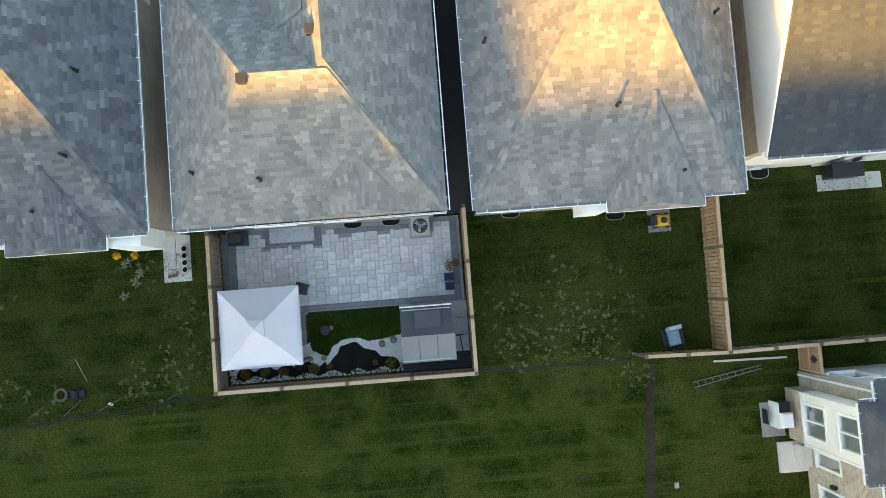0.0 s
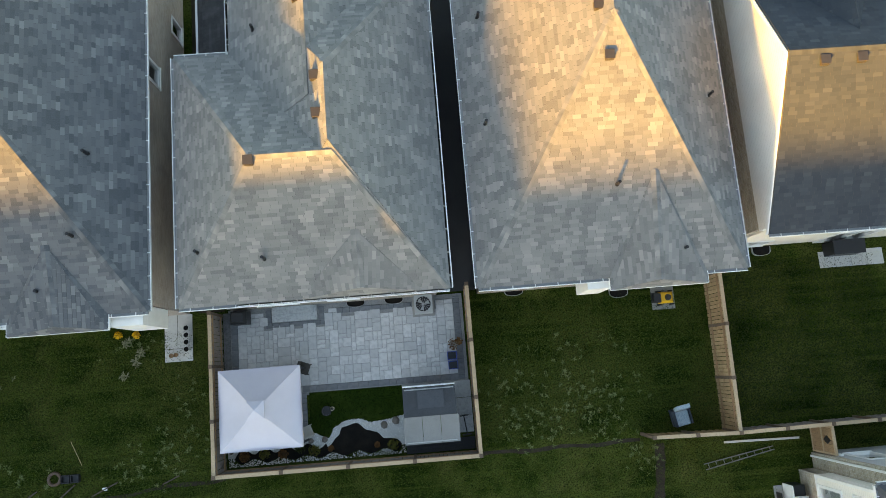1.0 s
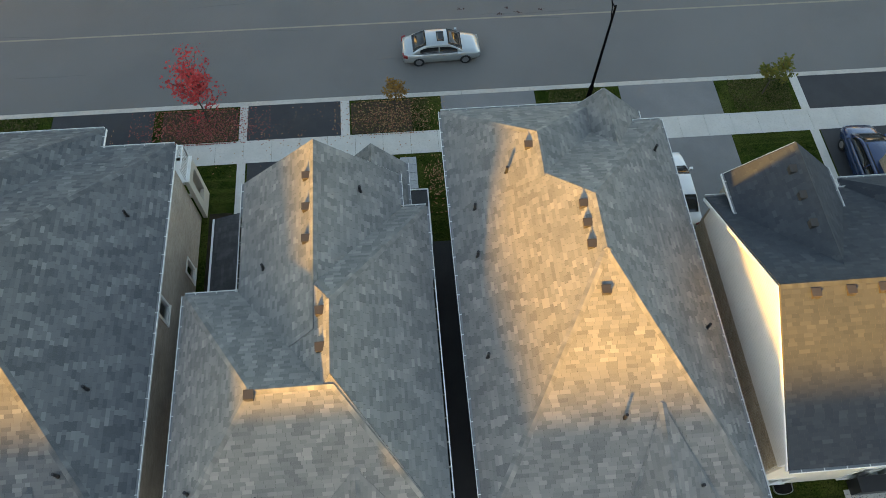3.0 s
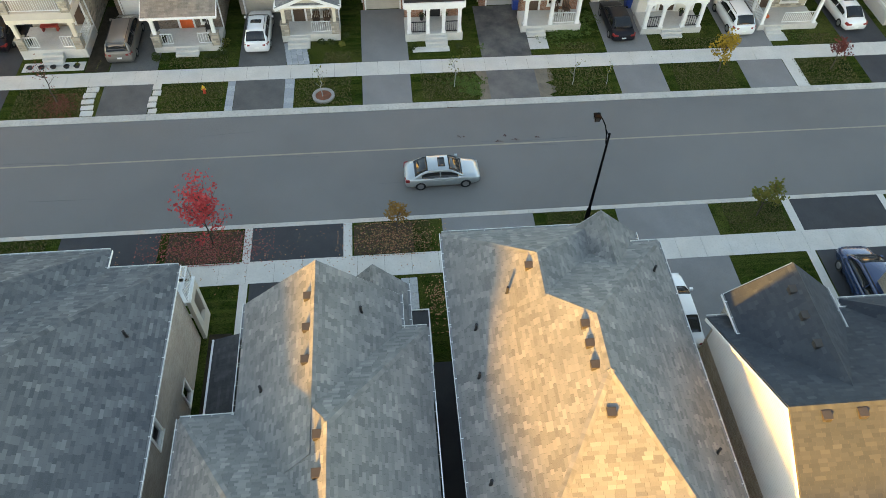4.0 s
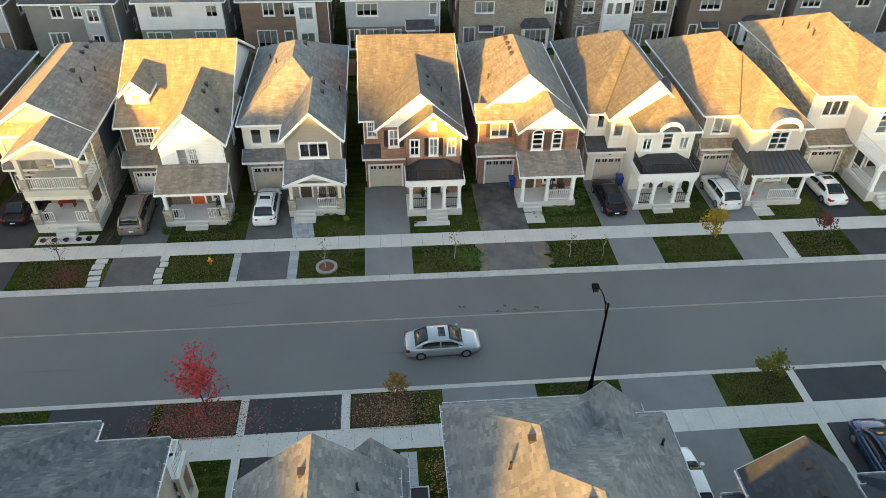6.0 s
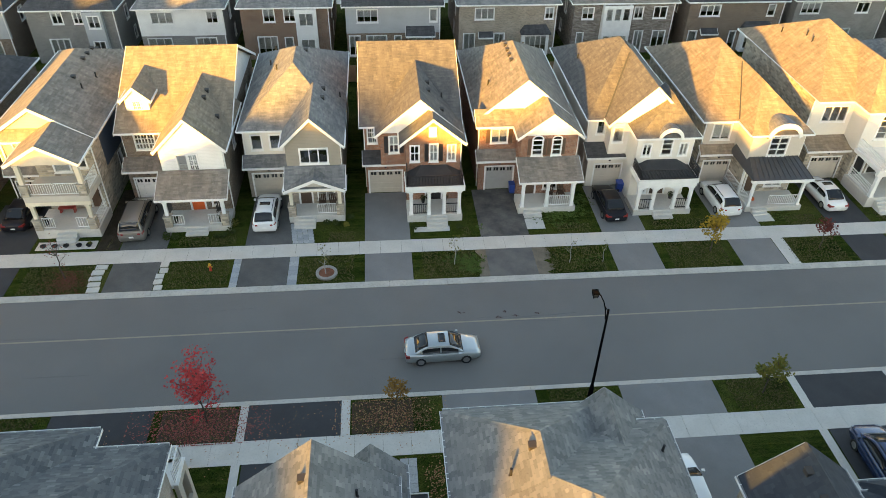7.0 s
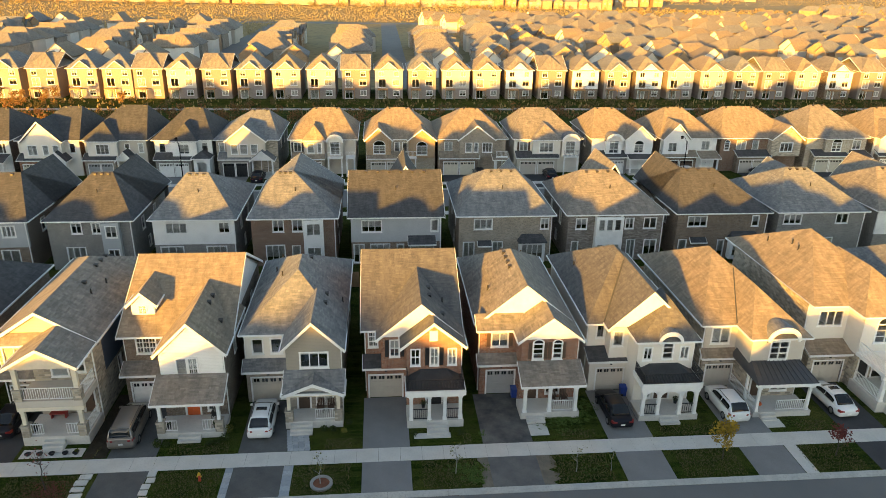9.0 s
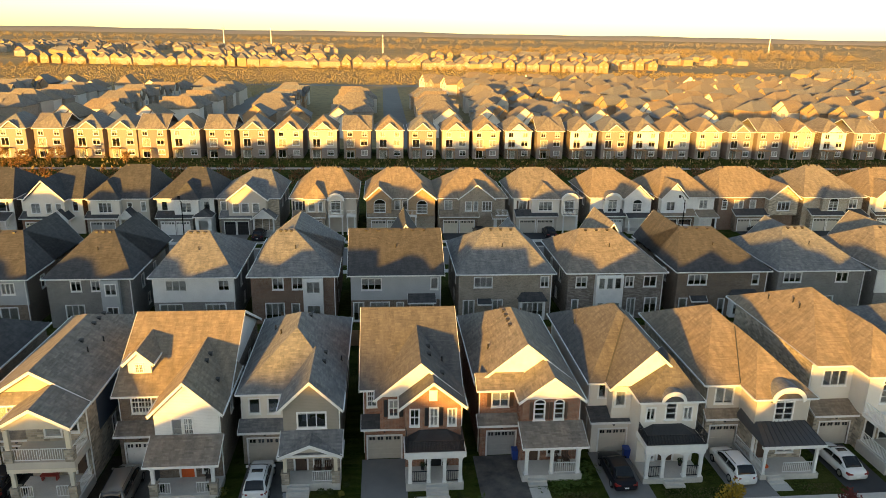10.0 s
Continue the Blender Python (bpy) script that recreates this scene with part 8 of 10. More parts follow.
def lay(parent, x0, x1, y0, y1, material, mods=(0.46, 0.30, 0.61), dep=(0.30,), seed=5, gap=0.01):
    """Rows of stones of uneven length."""
    r = random.Random(seed)
    y = y0
    while y < y1 - 0.05:
        d_ = min(r.choice(dep), y1 - y)
        x = x0
        while x < x1 - 0.05:
            w_ = min(r.choice(mods), x1 - x)
            if x1 - x - w_ < 0.12:
                w_ = x1 - x
            paver(parent, x + gap / 2, x + w_ - gap / 2, y + gap / 2, y + d_ - gap / 2, material)
            x += w_
        y += d_


def lay_mixed(parent, x0, x1, y0, y1, material, seed, skip, cell=0.19):
    """Stones of four sizes set on a half-module grid, none straight in line with the next."""
    r = random.Random(seed)
    nx, ny = int((x1 - x0) / cell), int((y1 - y0) / cell)
    cx, cy = (x1 - x0) / nx, (y1 - y0) / ny
    used = set()
    for j in range(ny):
        for i in range(nx):
            if (i, j) in used:
                continue
            sizes = [(2, 2), (3, 2), (2, 1), (1, 2), (2, 2), (2, 3)]
            r.shuffle(sizes)
            for a, b in sizes + [(1, 1)]:
                if i + a <= nx and j + b <= ny and not any((i + p, j + q) in used for p in range(a) for q in range(b)):
                    break
            used.update((i + p, j + q) for p in range(a) for q in range(b))
            xa, ya = x0 + i * cx, y0 + j * cy
            if skip(xa + a * cx / 2, ya + b * cy / 2):
                continue
            paver(parent, xa + 0.004, xa + a * cx - 0.004, ya + 0.004, ya + b * cy - 0.004, material)


in_step = lambda x, y: -6.95 < x < -4.35 and y > 2.25 or -3.8 < x < 0.6 and y > 2.7 or x > -5.45 and x < 1.4 and y < -0.35
lay_mixed(patio, -8.2, 1.42, -0.35, 2.98, PAVER, 5, in_step)
lay(patio, -8.5, -8.2, 0.4, 3.1, PAVER_D, (0.3,), (0.3, 0.2), 6)
lay(patio, 1.42, 1.72, -0.6, 3.1, PAVER_D, (0.3,), (0.3, 0.2), 7)
lay(patio, -5.45, 1.42, -0.62, -0.35, PAVER_D, (0.46, 0.3), (0.27,), 8)
lay(patio, -5.55, -5.3, -2.4, -0.62, PAVER_D, (0.25,), (0.3, 0.2), 18)
lay(patio, -3.8, 0.6, 2.72, 2.98, PAVER_D, (0.46, 0.3), (0.26,), 9)
lay(patio, -6.95, -4.35, 2.28, 2.5, PAVER_D, (0.46, 0.3), (0.22,), 10)
lay(patio, -6.95, -6.7, 2.5, 3.1, PAVER_D, (0.25,), (0.3,), 11)
lay(patio, -4.6, -4.35, 2.5, 3.1, PAVER_D, (0.25,), (0.3,), 12)

# step before the back door
st = thing("door_step", (-5.6, 3, 0), "pale stone step before the back door", "step")
part("slab", MB().box(-6.65, -4.66, 2.53, 3.18, 0.03, 0.15), PAVER_L, st)
part("slab", MB().box(-6.5, -4.8, 2.85, 3.18, 0.15, 0.3), PAVER_L, st)
solo("gravel_strip", MB().box(-8.84, -8.52, 0.3, 3.1, -0.03, 0.03), rough_mat("grey_gravel", (0.12, 0.12, 0.125), (0.19, 0.19, 0.19), 6, 50, 0.95, 0.8, c3=(0.07, 0.07, 0.072)), (-8.7, 1, 0), "dark grey gravel strip along the fence", "gravel strip", kind="structure")
# four near-black bars make up the dark strip behind the shed
dk = thing("deck", (0.4, -3.4, 0), "dark strip behind the shed", "deck", kind="structure")
for i in range(4):
    part("deck_board", MB().box(-1.08, 1.9, -3.62 + i * 0.13, -3.5 + i * 0.13, -0.02, 0.05), ASPHALT_D, dk)

solo("lawn", MB().box(-5.2, -1.12, -2.95, -0.66, -0.03, 0.03), LAWN, (-3, -1.5, 0), "small clipped green lawn", "lawn", kind="structure")

# white gravel bed with black mulch inside
GRAVEL = rough_mat("white_gravel", (0.62, 0.62, 0.60), (0.52, 0.52, 0.51), 3, 45, 0.9, 0.8, c3=(0.3, 0.3, 0.295))


def piece_isl(name, c1, c2):
    """A tone for each loose bit of one mesh."""
    return leaf_mat(name, c1, c2)


def knots(t, pts):
    """Smooth value between knots (t, value)."""
    for (ta, a), (tb, b) in zip(pts, pts[1:]):
        if ta <= t <= tb:
            q = (t - ta) / (tb - ta)
            q = q * q * (3 - 2 * q)
            return a + (b - a) * q
    return pts[-1][1]


bed = thing("planting_bed", (-4.5, -2.8, 0), "white gravel bed with black mulch and shrubs", "planting bed")


def flat(pts, z, d=0.05):
    m_ = MB()
    n = len(pts) // 2
    lo, hi = pts[:n], pts[n:][::-1]
    for i in range(n - 1):
        m_.prism([(*lo[i], z), (*lo[i + 1], z), (*hi[i + 1], z), (*hi[i], z)], (0, 0, -d))
    return m_.weld()


def bed_outline(x0, x1, lo, hi, n=110):
    """Lower and upper edge as functions of x, closing to a point at both ends."""
    a, b = [], []
    for i in range(n + 1):
        x = x0 + (x1 - x0) * i / n
        env = min(1.0, math.sqrt(max(0.0, min(x - x0, x1 - x) / 0.22)))
        yl, yh = lo(x), hi(x)
        m_ = (yl + yh) / 2
        a.append((x, m_ + (yl - m_) * env))
        b.append((x, m_ + (yh - m_) * env))
    return a + b[::-1]


def mulch_hi(x):
    if x < -4.5:
        return -2.95 + 0.13 * math.sin(6.28 * (x + 8.37) / 0.93)
    return knots(x, ((-4.5, -3.05), (-4.02, -2.62), (-3.84, -2.25), (-3.2, -2.12), (-2.72, -2.46), (-2.36, -2.56), (-2.02, -2.86), (-1.2, -2.95)))


def mulch_lo(x):
    return -3.36 + 0.085 * math.sin(6.28 * (x + 8.45) / 1.12 + 3.4)


def gravel_hi(x):
    return knots(x, ((-8.8, -2.6), (-5.6, -2.62), (-5.1, -2.42), (-4.45, -2.68), (-4.12, -2.2), (-3.62, -1.98), (-3.05, -1.97), (-2.55, -2.15), (-1.95, -2.1), (-1.0, -1.95)))


m_ = MB()
for i in range(90):
    xa, xb = -8.8 + 7.7 * i / 90, -8.8 + 7.7 * (i + 1) / 90
    m_.prism([(xa, -3.2, 0.045), (xb, -3.2, 0.045), (xb, gravel_hi(xb), 0.045), (xa, gravel_hi(xa), 0.045)], (0, 0, -0.06))
part("gravel", m_.weld(), GRAVEL, bed)
part("mulch", flat(bed_outline(-8.5, -1.28, mulch_lo, mulch_hi), 0.06), MULCH, bed)
r_ = random.Random(31)
peb = MB()
for i in range(5200):
    x = r_.uniform(-8.75, -1.12)
    y = r_.uniform(-3.56, gravel_hi(x) + 0.03)
    if -8.52 < x < -1.26 and mulch_lo(x) - 0.02 < y < mulch_hi(x) + 0.01:
        continue
    s, a0 = r_.uniform(0.014, 0.034), r_.uniform(0, 6.28)
    k = len(peb.v)
    peb.v += [(x + math.cos(a0 + 1.26 * j) * s, y + math.sin(a0 + 1.26 * j) * s * 0.8, 0.043) for j in range(5)] + [(x, y, 0.043 + s * 0.7)]
    peb.f += [(k + j, k + (j + 1) % 5, k + 5) for j in range(5)]
tagged(part("pebble", peb, piece_isl("white_pebbles", (0.50, 0.50, 0.49), (0.78, 0.78, 0.76)), bed), kind="stuff")
for x, y, s in ((-2.0, -2.3, 0.17), (-1.48, -2.15, 0.17), (-5.2, -2.72, 0.12), (-4.6, -2.72, 0.14), (-6.8, -2.72, 0.14), (-8.65, -2.9, 0.11)):
    b_ = MB()
    rings = []
    for q, z in ((0.9, 0.0), (1.0, 0.35), (0.8, 0.75), (0.35, 1.0)):
        rings.append([(x + math.cos(k * 0.9) * s * q * r_.uniform(0.85, 1.15), y + math.sin(k * 0.9) * s * q * r_.uniform(0.85, 1.15), 0.05 + z * s) for k in range(7)])
    solo("boulder", b_.loft(rings), rough_mat("boulder_stone", (0.22, 0.19, 0.165), (0.16, 0.14, 0.12), 5, 30, 0.9, 0.4), (x, y, 0.05), "small rounded brown garden boulder", "boulder", "garden boulders")


def shrub(x, y, s, leaves, label, seed, z=0.05, n=140):
    r = random.Random(seed)
    t = thing("shrub", (x, y, z), label, "shrub", "garden shrubs")
    st_ = MB()
    for i in range(6):
        a = i * 1.05
        st_.tube((x, y, z), (x + math.cos(a) * s * 0.5, y + math.sin(a) * s * 0.5, z + s * 0.7), 0.012, 0.006, 5, False)
    part("stem", st_, BARK, t)
    lb = MB()
    leaf_cloud(lb, (x, y, z + s * 0.55), (s * 0.75, s * 0.7, s * 0.55), n, 0.055, r, 0.25)
    part("crown", lb, leaves, t)


for i, (x, y, s, m_) in enumerate(((-8.05, -3.15, 0.34, L_BRN), (-7.2, -3.1, 0.32, L_GRN), (-6.4, -3.15, 0.3, L_BRN), (-5.65, -2.95, 0.34, L_DK), (-5.05, -3.1, 0.36, L_GRN), (-4.35, -3.1, 0.18, L_BRN), (-1.65, -3.15, 0.34, L_GRN), (-2.35, -3.1, 0.16, L_BRN))):
    shrub(x, y, s, m_, "small autumn garden shrub in mulch", 60 + i)


# gazebo with a pale two-tier canopy
def gazebo(x0, x1, y0, y1):
    t = thing("gazebo", ((x0 + x1) / 2, (y0 + y1) / 2, 0), "square gazebo with pale lilac-white fabric canopy", "gazebo")
    cx, cy = (x0 + x1) / 2, (y0 + y1) / 2
    FAB = rough_mat("canopy_fabric", (0.60, 0.57, 0.62), (0.565, 0.535, 0.585), 1.2, 80, 0.85, 0.1, c3=(0.54, 0.51, 0.56))
    zb, zt = 2.1, 2.95
    for i, (a, b) in enumerate((((x0, y0), (x1, y0)), ((x1, y0), (x1, y1)), ((x1, y1), (x0, y1)), ((x0, y1), (x0, y0)))):
        c1, c2 = Vector((*a, zb)), Vector((*b, zb))
        e1, e2 = c1.lerp(Vector((cx, cy, zt)), 0.87), c2.lerp(Vector((cx, cy, zt)), 0.87)
        m_ = MB()
        n = 8
        for u in range(n):
            for v in range(n):
                def s_(uu, vv):
                    lo, hi = c1.lerp(c2, uu), e1.lerp(e2, uu)
                    p_ = lo.lerp(hi, vv)
                    return (p_.x, p_.y, p_.z - 0.10 * math.sin(math.pi * uu) * (1 - vv) ** 0.7 - 0.06 * math.sin(math.pi * vv))
                m_.prism([s_(u / n, v / n), s_((u + 1) / n, v / n), s_((u + 1) / n, (v + 1) / n), s_(u / n, (v + 1) / n)], (0, 0, -0.008))
        part("canopy_panel", m_.weld(), FAB, t)
        val = MB().prism([c1, c2, c2 - Vector((0, 0, 0.2)), c1 - Vector((0, 0, 0.2))], (Vector((cx, cy, zb)) - (c1 + c2) / 2).normalized() * 0.01)
        part("valance", val, FAB, t)
    v_ = MB()
    s = 0.36
    for a, b in (((-s, -s), (s, -s)), ((s, -s), (s, s)), ((s, s), (-s, s)), ((-s, s), (-s, -s))):
        v_.prism([(cx + a[0], cy + a[1], 3.0), (cx + b[0], cy + b[1], 3.0), (cx, cy, 3.2)], (0, 0, -0.01))
        v_.prism([(cx + a[0], cy + a[1], 3.0), (cx + b[0], cy + b[1], 3.0), (cx + b[0], cy + b[1], 2.9), (cx + a[0], cy + a[1], 2.9)], (-a[0] * 0.03 - b[0] * 0.03, -a[1] * 0.03 - b[1] * 0.03, 0))
    part("canopy_vent", v_.weld(), FAB, t)
    for x, y in ((x0 + 0.12, y0 + 0.12), (x1 - 0.12, y0 + 0.12), (x1 - 0.12, y1 - 0.12), (x0 + 0.12, y1 - 0.12)):
        part("pole", MB().box(x - 0.05, x + 0.05, y - 0.05, y + 0.05, 0.0, 2.1), DARK_MET, t)
    return t


gazebo(-8.55, -5.2, -2.75, 0.55)


# garden shed with a ridge and a roof window
def shed(x0, x1, y0, y1):
    t = thing("shed", ((x0 + x1) / 2, (y0 + y1) / 2, 0), "low garden shed with grey panelled roof", "shed")
    ym = (y0 + y1) / 2 - 0.05
    for a, b, c, d in ((x0 + 0.06, x1 - 0.06, y0 + 0.06, y0 + 0.12), (x0 + 0.06, x1 - 0.06, y1 - 0.12, y1 - 0.06), (x0 + 0.06, x0 + 0.12, y0 + 0.12, y1 - 0.12), (x1 - 0.12, x1 - 0.06, y0 + 0.12, y1 - 0.12)):
        part("wall", MB().box(a, b, c, d, 0, 1.65), GREY_P, t)
    # the north slope's shade is put into its colour, the south slope stays paler
    part("roof_slope", MB().prism([(x0, y1, 1.62), (x1, y1, 1.62), (x1, ym, 1.95), (x0, ym, 1.95)], (0, 0, -0.06)), rough_mat("shed_roof_shaded", (0.05, 0.055, 0.062), (0.065, 0.07, 0.077), 1.5, 30, 0.7, 0.2), t, "north roof slope, coloured dark as if shaded")
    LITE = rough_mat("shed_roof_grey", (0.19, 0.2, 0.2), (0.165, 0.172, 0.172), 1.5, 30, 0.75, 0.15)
    w_ = (x1 - x0 + 0.1) / 3
    for i in range(3):
        xa = x0 - 0.02 + i * w_
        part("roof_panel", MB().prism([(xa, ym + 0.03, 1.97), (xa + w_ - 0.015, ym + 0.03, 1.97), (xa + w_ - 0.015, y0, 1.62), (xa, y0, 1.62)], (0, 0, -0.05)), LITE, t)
    part("roof_window", MB().prism([(x0 + 0.6, ym + 0.35, 1.885), (x0 + 1.7, ym + 0.35, 1.885), (x0 + 1.7, ym + 1.05, 1.715), (x0 + 0.6, ym + 1.05, 1.715)], (0, 0, 0.03)), rough_mat("shed_window", (0.075, 0.08, 0.09), (0.06, 0.066, 0.075), 2, 20, 0.5, 0.05), t)
    part("eave_bar", MB().box(x0, x1, y1 + 0.02, y1 + 0.08, 1.5, 1.62), WHITE, t)


shed(-1.05, 1.15, -3.1, -0.78)
sl = thing("paver_strip", (1.5, -2, 0), "grey slab strip beside the shed", "paver strip", kind="structure")
for i in range(3):
    part("paver", MB().box(1.2, 1.9, -2.9 + i * 0.75, -2.9 + i * 0.75 + 0.73, -0.03, 0.04), PAVER_L, sl)


# ---- small garden things ----
def ac_unit(x, y):
    t = thing("air_conditioner", (x, y, 0), "grey outdoor air conditioner with round fan grille", "air conditioner", "outdoor units")
    part("pad", MB().box(x - 0.5, x + 0.5, y - 0.5, y + 0.5, 0.0, 0.08), CONC_D, t)
    c = MB()
    c.box(x - 0.4, x + 0.4, y - 0.4, y + 0.4, 0.08, 0.78)
    part("casing", c, paint_mat("ac_casing", (0.42, 0.43, 0.42), 0.5, 0.2), t)
    part("fan_well", MB().tube((x, y, 0.775), (x, y, 0.785), 0.33, 0.33, 20), DARK_MET, t)
    g_ = MB()
    for k in range(8):
        a = math.pi * k / 8
        g_.bar((x - math.cos(a) * 0.34, y - math.sin(a) * 0.34, 0.80), (x + math.cos(a) * 0.34, y + math.sin(a) * 0.34, 0.80), 0.012)
    for k in range(3):
        a = 2 * math.pi * k / 3
        g_.prism([(x, y, 0.79), (x + math.cos(a) * 0.28, y + math.sin(a) * 0.28, 0.788), (x + math.cos(a + 0.6) * 0.28, y + math.sin(a + 0.6) * 0.28, 0.792)], (0, 0, -0.004))
    part("grille", g_, STEEL, t)


ac_unit(0.1, 2.78)


def window_well(x, y, w_=0.86):
    t = thing("window_well", (x, y, 0), "dark corrugated window well against the wall", "window well", "window wells")
    m_, k = MB(), 14
    for i in range(k):
        a, b = math.pi * i / k, math.pi * (i + 1) / k
        m_.prism([(x - math.cos(q) * w_ / 2 * s, y - abs(math.sin(q)) ** 0.35 * 0.42 * s, 0.12) for q, s in ((a, 1.0), (b, 1.0), (b, 0.95), (a, 0.95))], (0, 0, -0.15))
    part("rim", m_.weld(), STEEL, t)
    part("pit", MB().poly([(x - math.cos(math.pi * i / k) * w_ / 2 * 0.95, y - abs(math.sin(math.pi * i / k)) ** 0.35 * 0.4, 0.065) for i in range(k + 1)]), MULCH, t)


for x, y in ((-2.92, 3.35), (-1.2, 3.35), (4.22, 3.3), (8.97, 2.85), (14.5, 4.25), (15.8, 4.25)):
    window_well(x, y)


def tub(x, y, material, label, name="storage_tub", w_=0.42, d_=0.36, h_=0.35, z=0.055):
    t = thing(name, (x, y, z), label, "tub", "storage tubs")
    m_ = MB()
    for a, b, c, d in ((-w_ / 2, w_ / 2, -d_ / 2, -d_ / 2 + 0.03), (-w_ / 2, w_ / 2, d_ / 2 - 0.03, d_ / 2), (-w_ / 2, -w_ / 2 + 0.03, -d_ / 2 + 0.03, d_ / 2 - 0.03), (w_ / 2 - 0.03, w_ / 2, -d_ / 2 + 0.03, d_ / 2 - 0.03)):
        m_.box(x + a, x + b, y + c, y + d, z, z + h_)
    part("side", m_.weld(), material, t)
    part("bottom", MB().box(x - w_ / 2 + 0.03, x + w_ / 2 - 0.03, y - d_ / 2 + 0.03, y + d_ / 2 - 0.03, z, z + 0.08), BLACK_P, t)


BLUE_P = paint_mat("blue_plastic", (0.02, 0.06, 0.28), 0.4)
tub(1.2, 0.45, BLUE_P, "open blue plastic recycling tub on the patio")
tub(1.22, 0.03, BLUE_P, "open blue plastic recycling tub on the patio")


def pot(x, y, r=0.16, h_=0.3, material=None, label="dark round plant pot", plant=None, z=0.0):
    t = thing("plant_pot", (x, y, z), label, "plant pot", "plant pots")
    m_ = MB()
    rings = [[(x + math.cos(2 * math.pi * k / 14) * q, y + math.sin(2 * math.pi * k / 14) * q, z + zz) for k in range(14)] for q, zz in ((r * 0.7, 0), (r, h_), (r * 1.08, h_), (r * 1.08, h_ + 0.03), (r * 0.9, h_ + 0.03), (r * 0.88, h_ - 0.04))]
    part("pot", m_.loft(rings), material or BLACK_P, t)
    if plant:
        lb = MB()
        leaf_cloud(lb, (x, y, z + h_ + 0.12), (r * 1.5, r * 1.5, 0.16), 70, 0.05, random.Random(int(x * 100)), 0.1)
        part("plant", lb, plant, t)


pot(1.3, 0.95, 0.17, 0.3, CONC_D, "grey round plant pot on the patio", L_BRN, 0.055)
pot(1.55, 1.05, 0.12, 0.3, CONC_D, "grey round plant pot on the patio", L_BRN, 0.055)
for i in range(4):
    pot(-10.42, 1.66 + i * 0.31, 0.13, 0.22, CONCRETE, "pale rimmed plant pot with dark soil", None, 0.03)
    solo("soil", MB().tube((-10.42, 1.66 + i * 0.31, 0.2), (-10.42, 1.66 + i * 0.31, 0.215), 0.112, 0.112, 14), MULCH, (-10.42, 1.66 + i * 0.31, 0.2), "dark soil in a plant pot", "soil")
pot(-11.1, 1.42, 0.09, 0.14, WOOD, "small clay plant pot on a slab", None, 0.03)
pot(-10.9, 1.44, 0.09, 0.14, WOOD, "small clay plant pot on a slab", None, 0.03)
solo("slab_path", MB().box(-11.42, -10.2, 1.15, 1.7, -0.03, 0.03).box(-11.42, -10.86, 1.72, 3.2, -0.03, 0.03).box(-10.84, -10.2, 1.72, 3.2, -0.03, 0.03), CONCRETE, (-11, 1, 0), "grey concrete slab path beside the house", "path", kind="structure")
L_SUN = leaf_mat("flowers_yellow", (0.75, 0.45, 0.02), (0.6, 0.3, 0.02))
for i, (x, y) in enumerate(((-13.42, 2.5), (-12.62, 2.45))):
    shrub(x, y, 0.25, L_SUN, "bush of bright yellow autumn flowers", 80 + i, 0.0, 120)


def barbecue(x, y):
    t = thing("barbecue", (x, y, 0), "covered black barbecue on the patio", "barbecue")
    part("cover", MB().loft([[(x - 0.35 * q, y - 0.28 * q, z), (x + 0.35 * q, y - 0.28 * q, z), (x + 0.35 * q, y + 0.28 * q, z), (x - 0.35 * q, y + 0.28 * q, z)] for q, z in ((1.0, 0.055), (0.95, 0.7), (1.0, 0.85), (0.7, 1.1))]), BLACK_P, t)


barbecue(-7.95, 2.8)


def chair(x, y, turn, material, label):
    m = pose(x, y, 0.03, 0, 0, turn)
    t = thing("garden_chair", (x, y, 0.03), label, "chair", "garden chairs")

    def bx(nm, x0, x1, y0, y1, z0, z1):
        b_ = MB().box(x0, x1, y0, y1, z0, z1)
        b_.v = [tuple(m @ Vector(p)) for p in b_.v]
        part(nm, b_, material, t)

    bx("seat", -0.24, 0.24, -0.24, 0.24, 0.36, 0.42)
    bx("backrest", -0.24, 0.24, 0.2, 0.26, 0.42, 0.85)
    for a in (-0.22, 0.22):
        for b in (-0.22, 0.22):
            bx("leg", a - 0.02, a + 0.02, b - 0.02, b + 0.02, 0, 0.36)
        bx("armrest", a - 0.03, a + 0.03, -0.22, 0.22, 0.58, 0.62)


CHAIR_M = paint_mat("chair_dark", (0.05, 0.045, 0.04), 0.6)
chair(-5.3, 0.42, 70, CHAIR_M, "dark metal garden chair by the gazebo")
pot(-4.45, -1.5, 0.2, 0.2, BLACK_P, "dark round fire bowl on the small lawn", None, 0.03)
lan = thing("lantern", (-4.2, -1.42, 0.03), "small pale lantern with dark cap on the lawn", "lantern")
part("body", MB().tube((-4.2, -1.42, 0.03), (-4.2, -1.42, 0.26), 0.08, 0.09, 10), CREAM, lan)
part("cap", MB().tube((-4.2, -1.42, 0.262), (-4.2, -1.42, 0.36), 0.07, 0.03, 10), BLACK_P, lan)
stn = thing("tool_stand", (1.55, -2.6, 0.04), "black metal T-shaped stand lying by the shed", "stand")
part("bar", MB().bar((1.6, -3.0, 0.07), (1.5, -2.2, 0.09), 0.05), BLACK_P, stn)
part("cross_bar", MB().bar((1.32, -2.2, 0.13), (1.7, -2.17, 0.13), 0.05), BLACK_P, stn)
part("foot", MB().bar((1.4, -3.02, 0.066), (1.8, -2.99, 0.066), 0.05), BLACK_P, stn)
chair(-5.3, -2.3, 200, paint_mat("chair_beige", (0.45, 0.42, 0.37), 0.7), "beige garden chair by the gazebo")


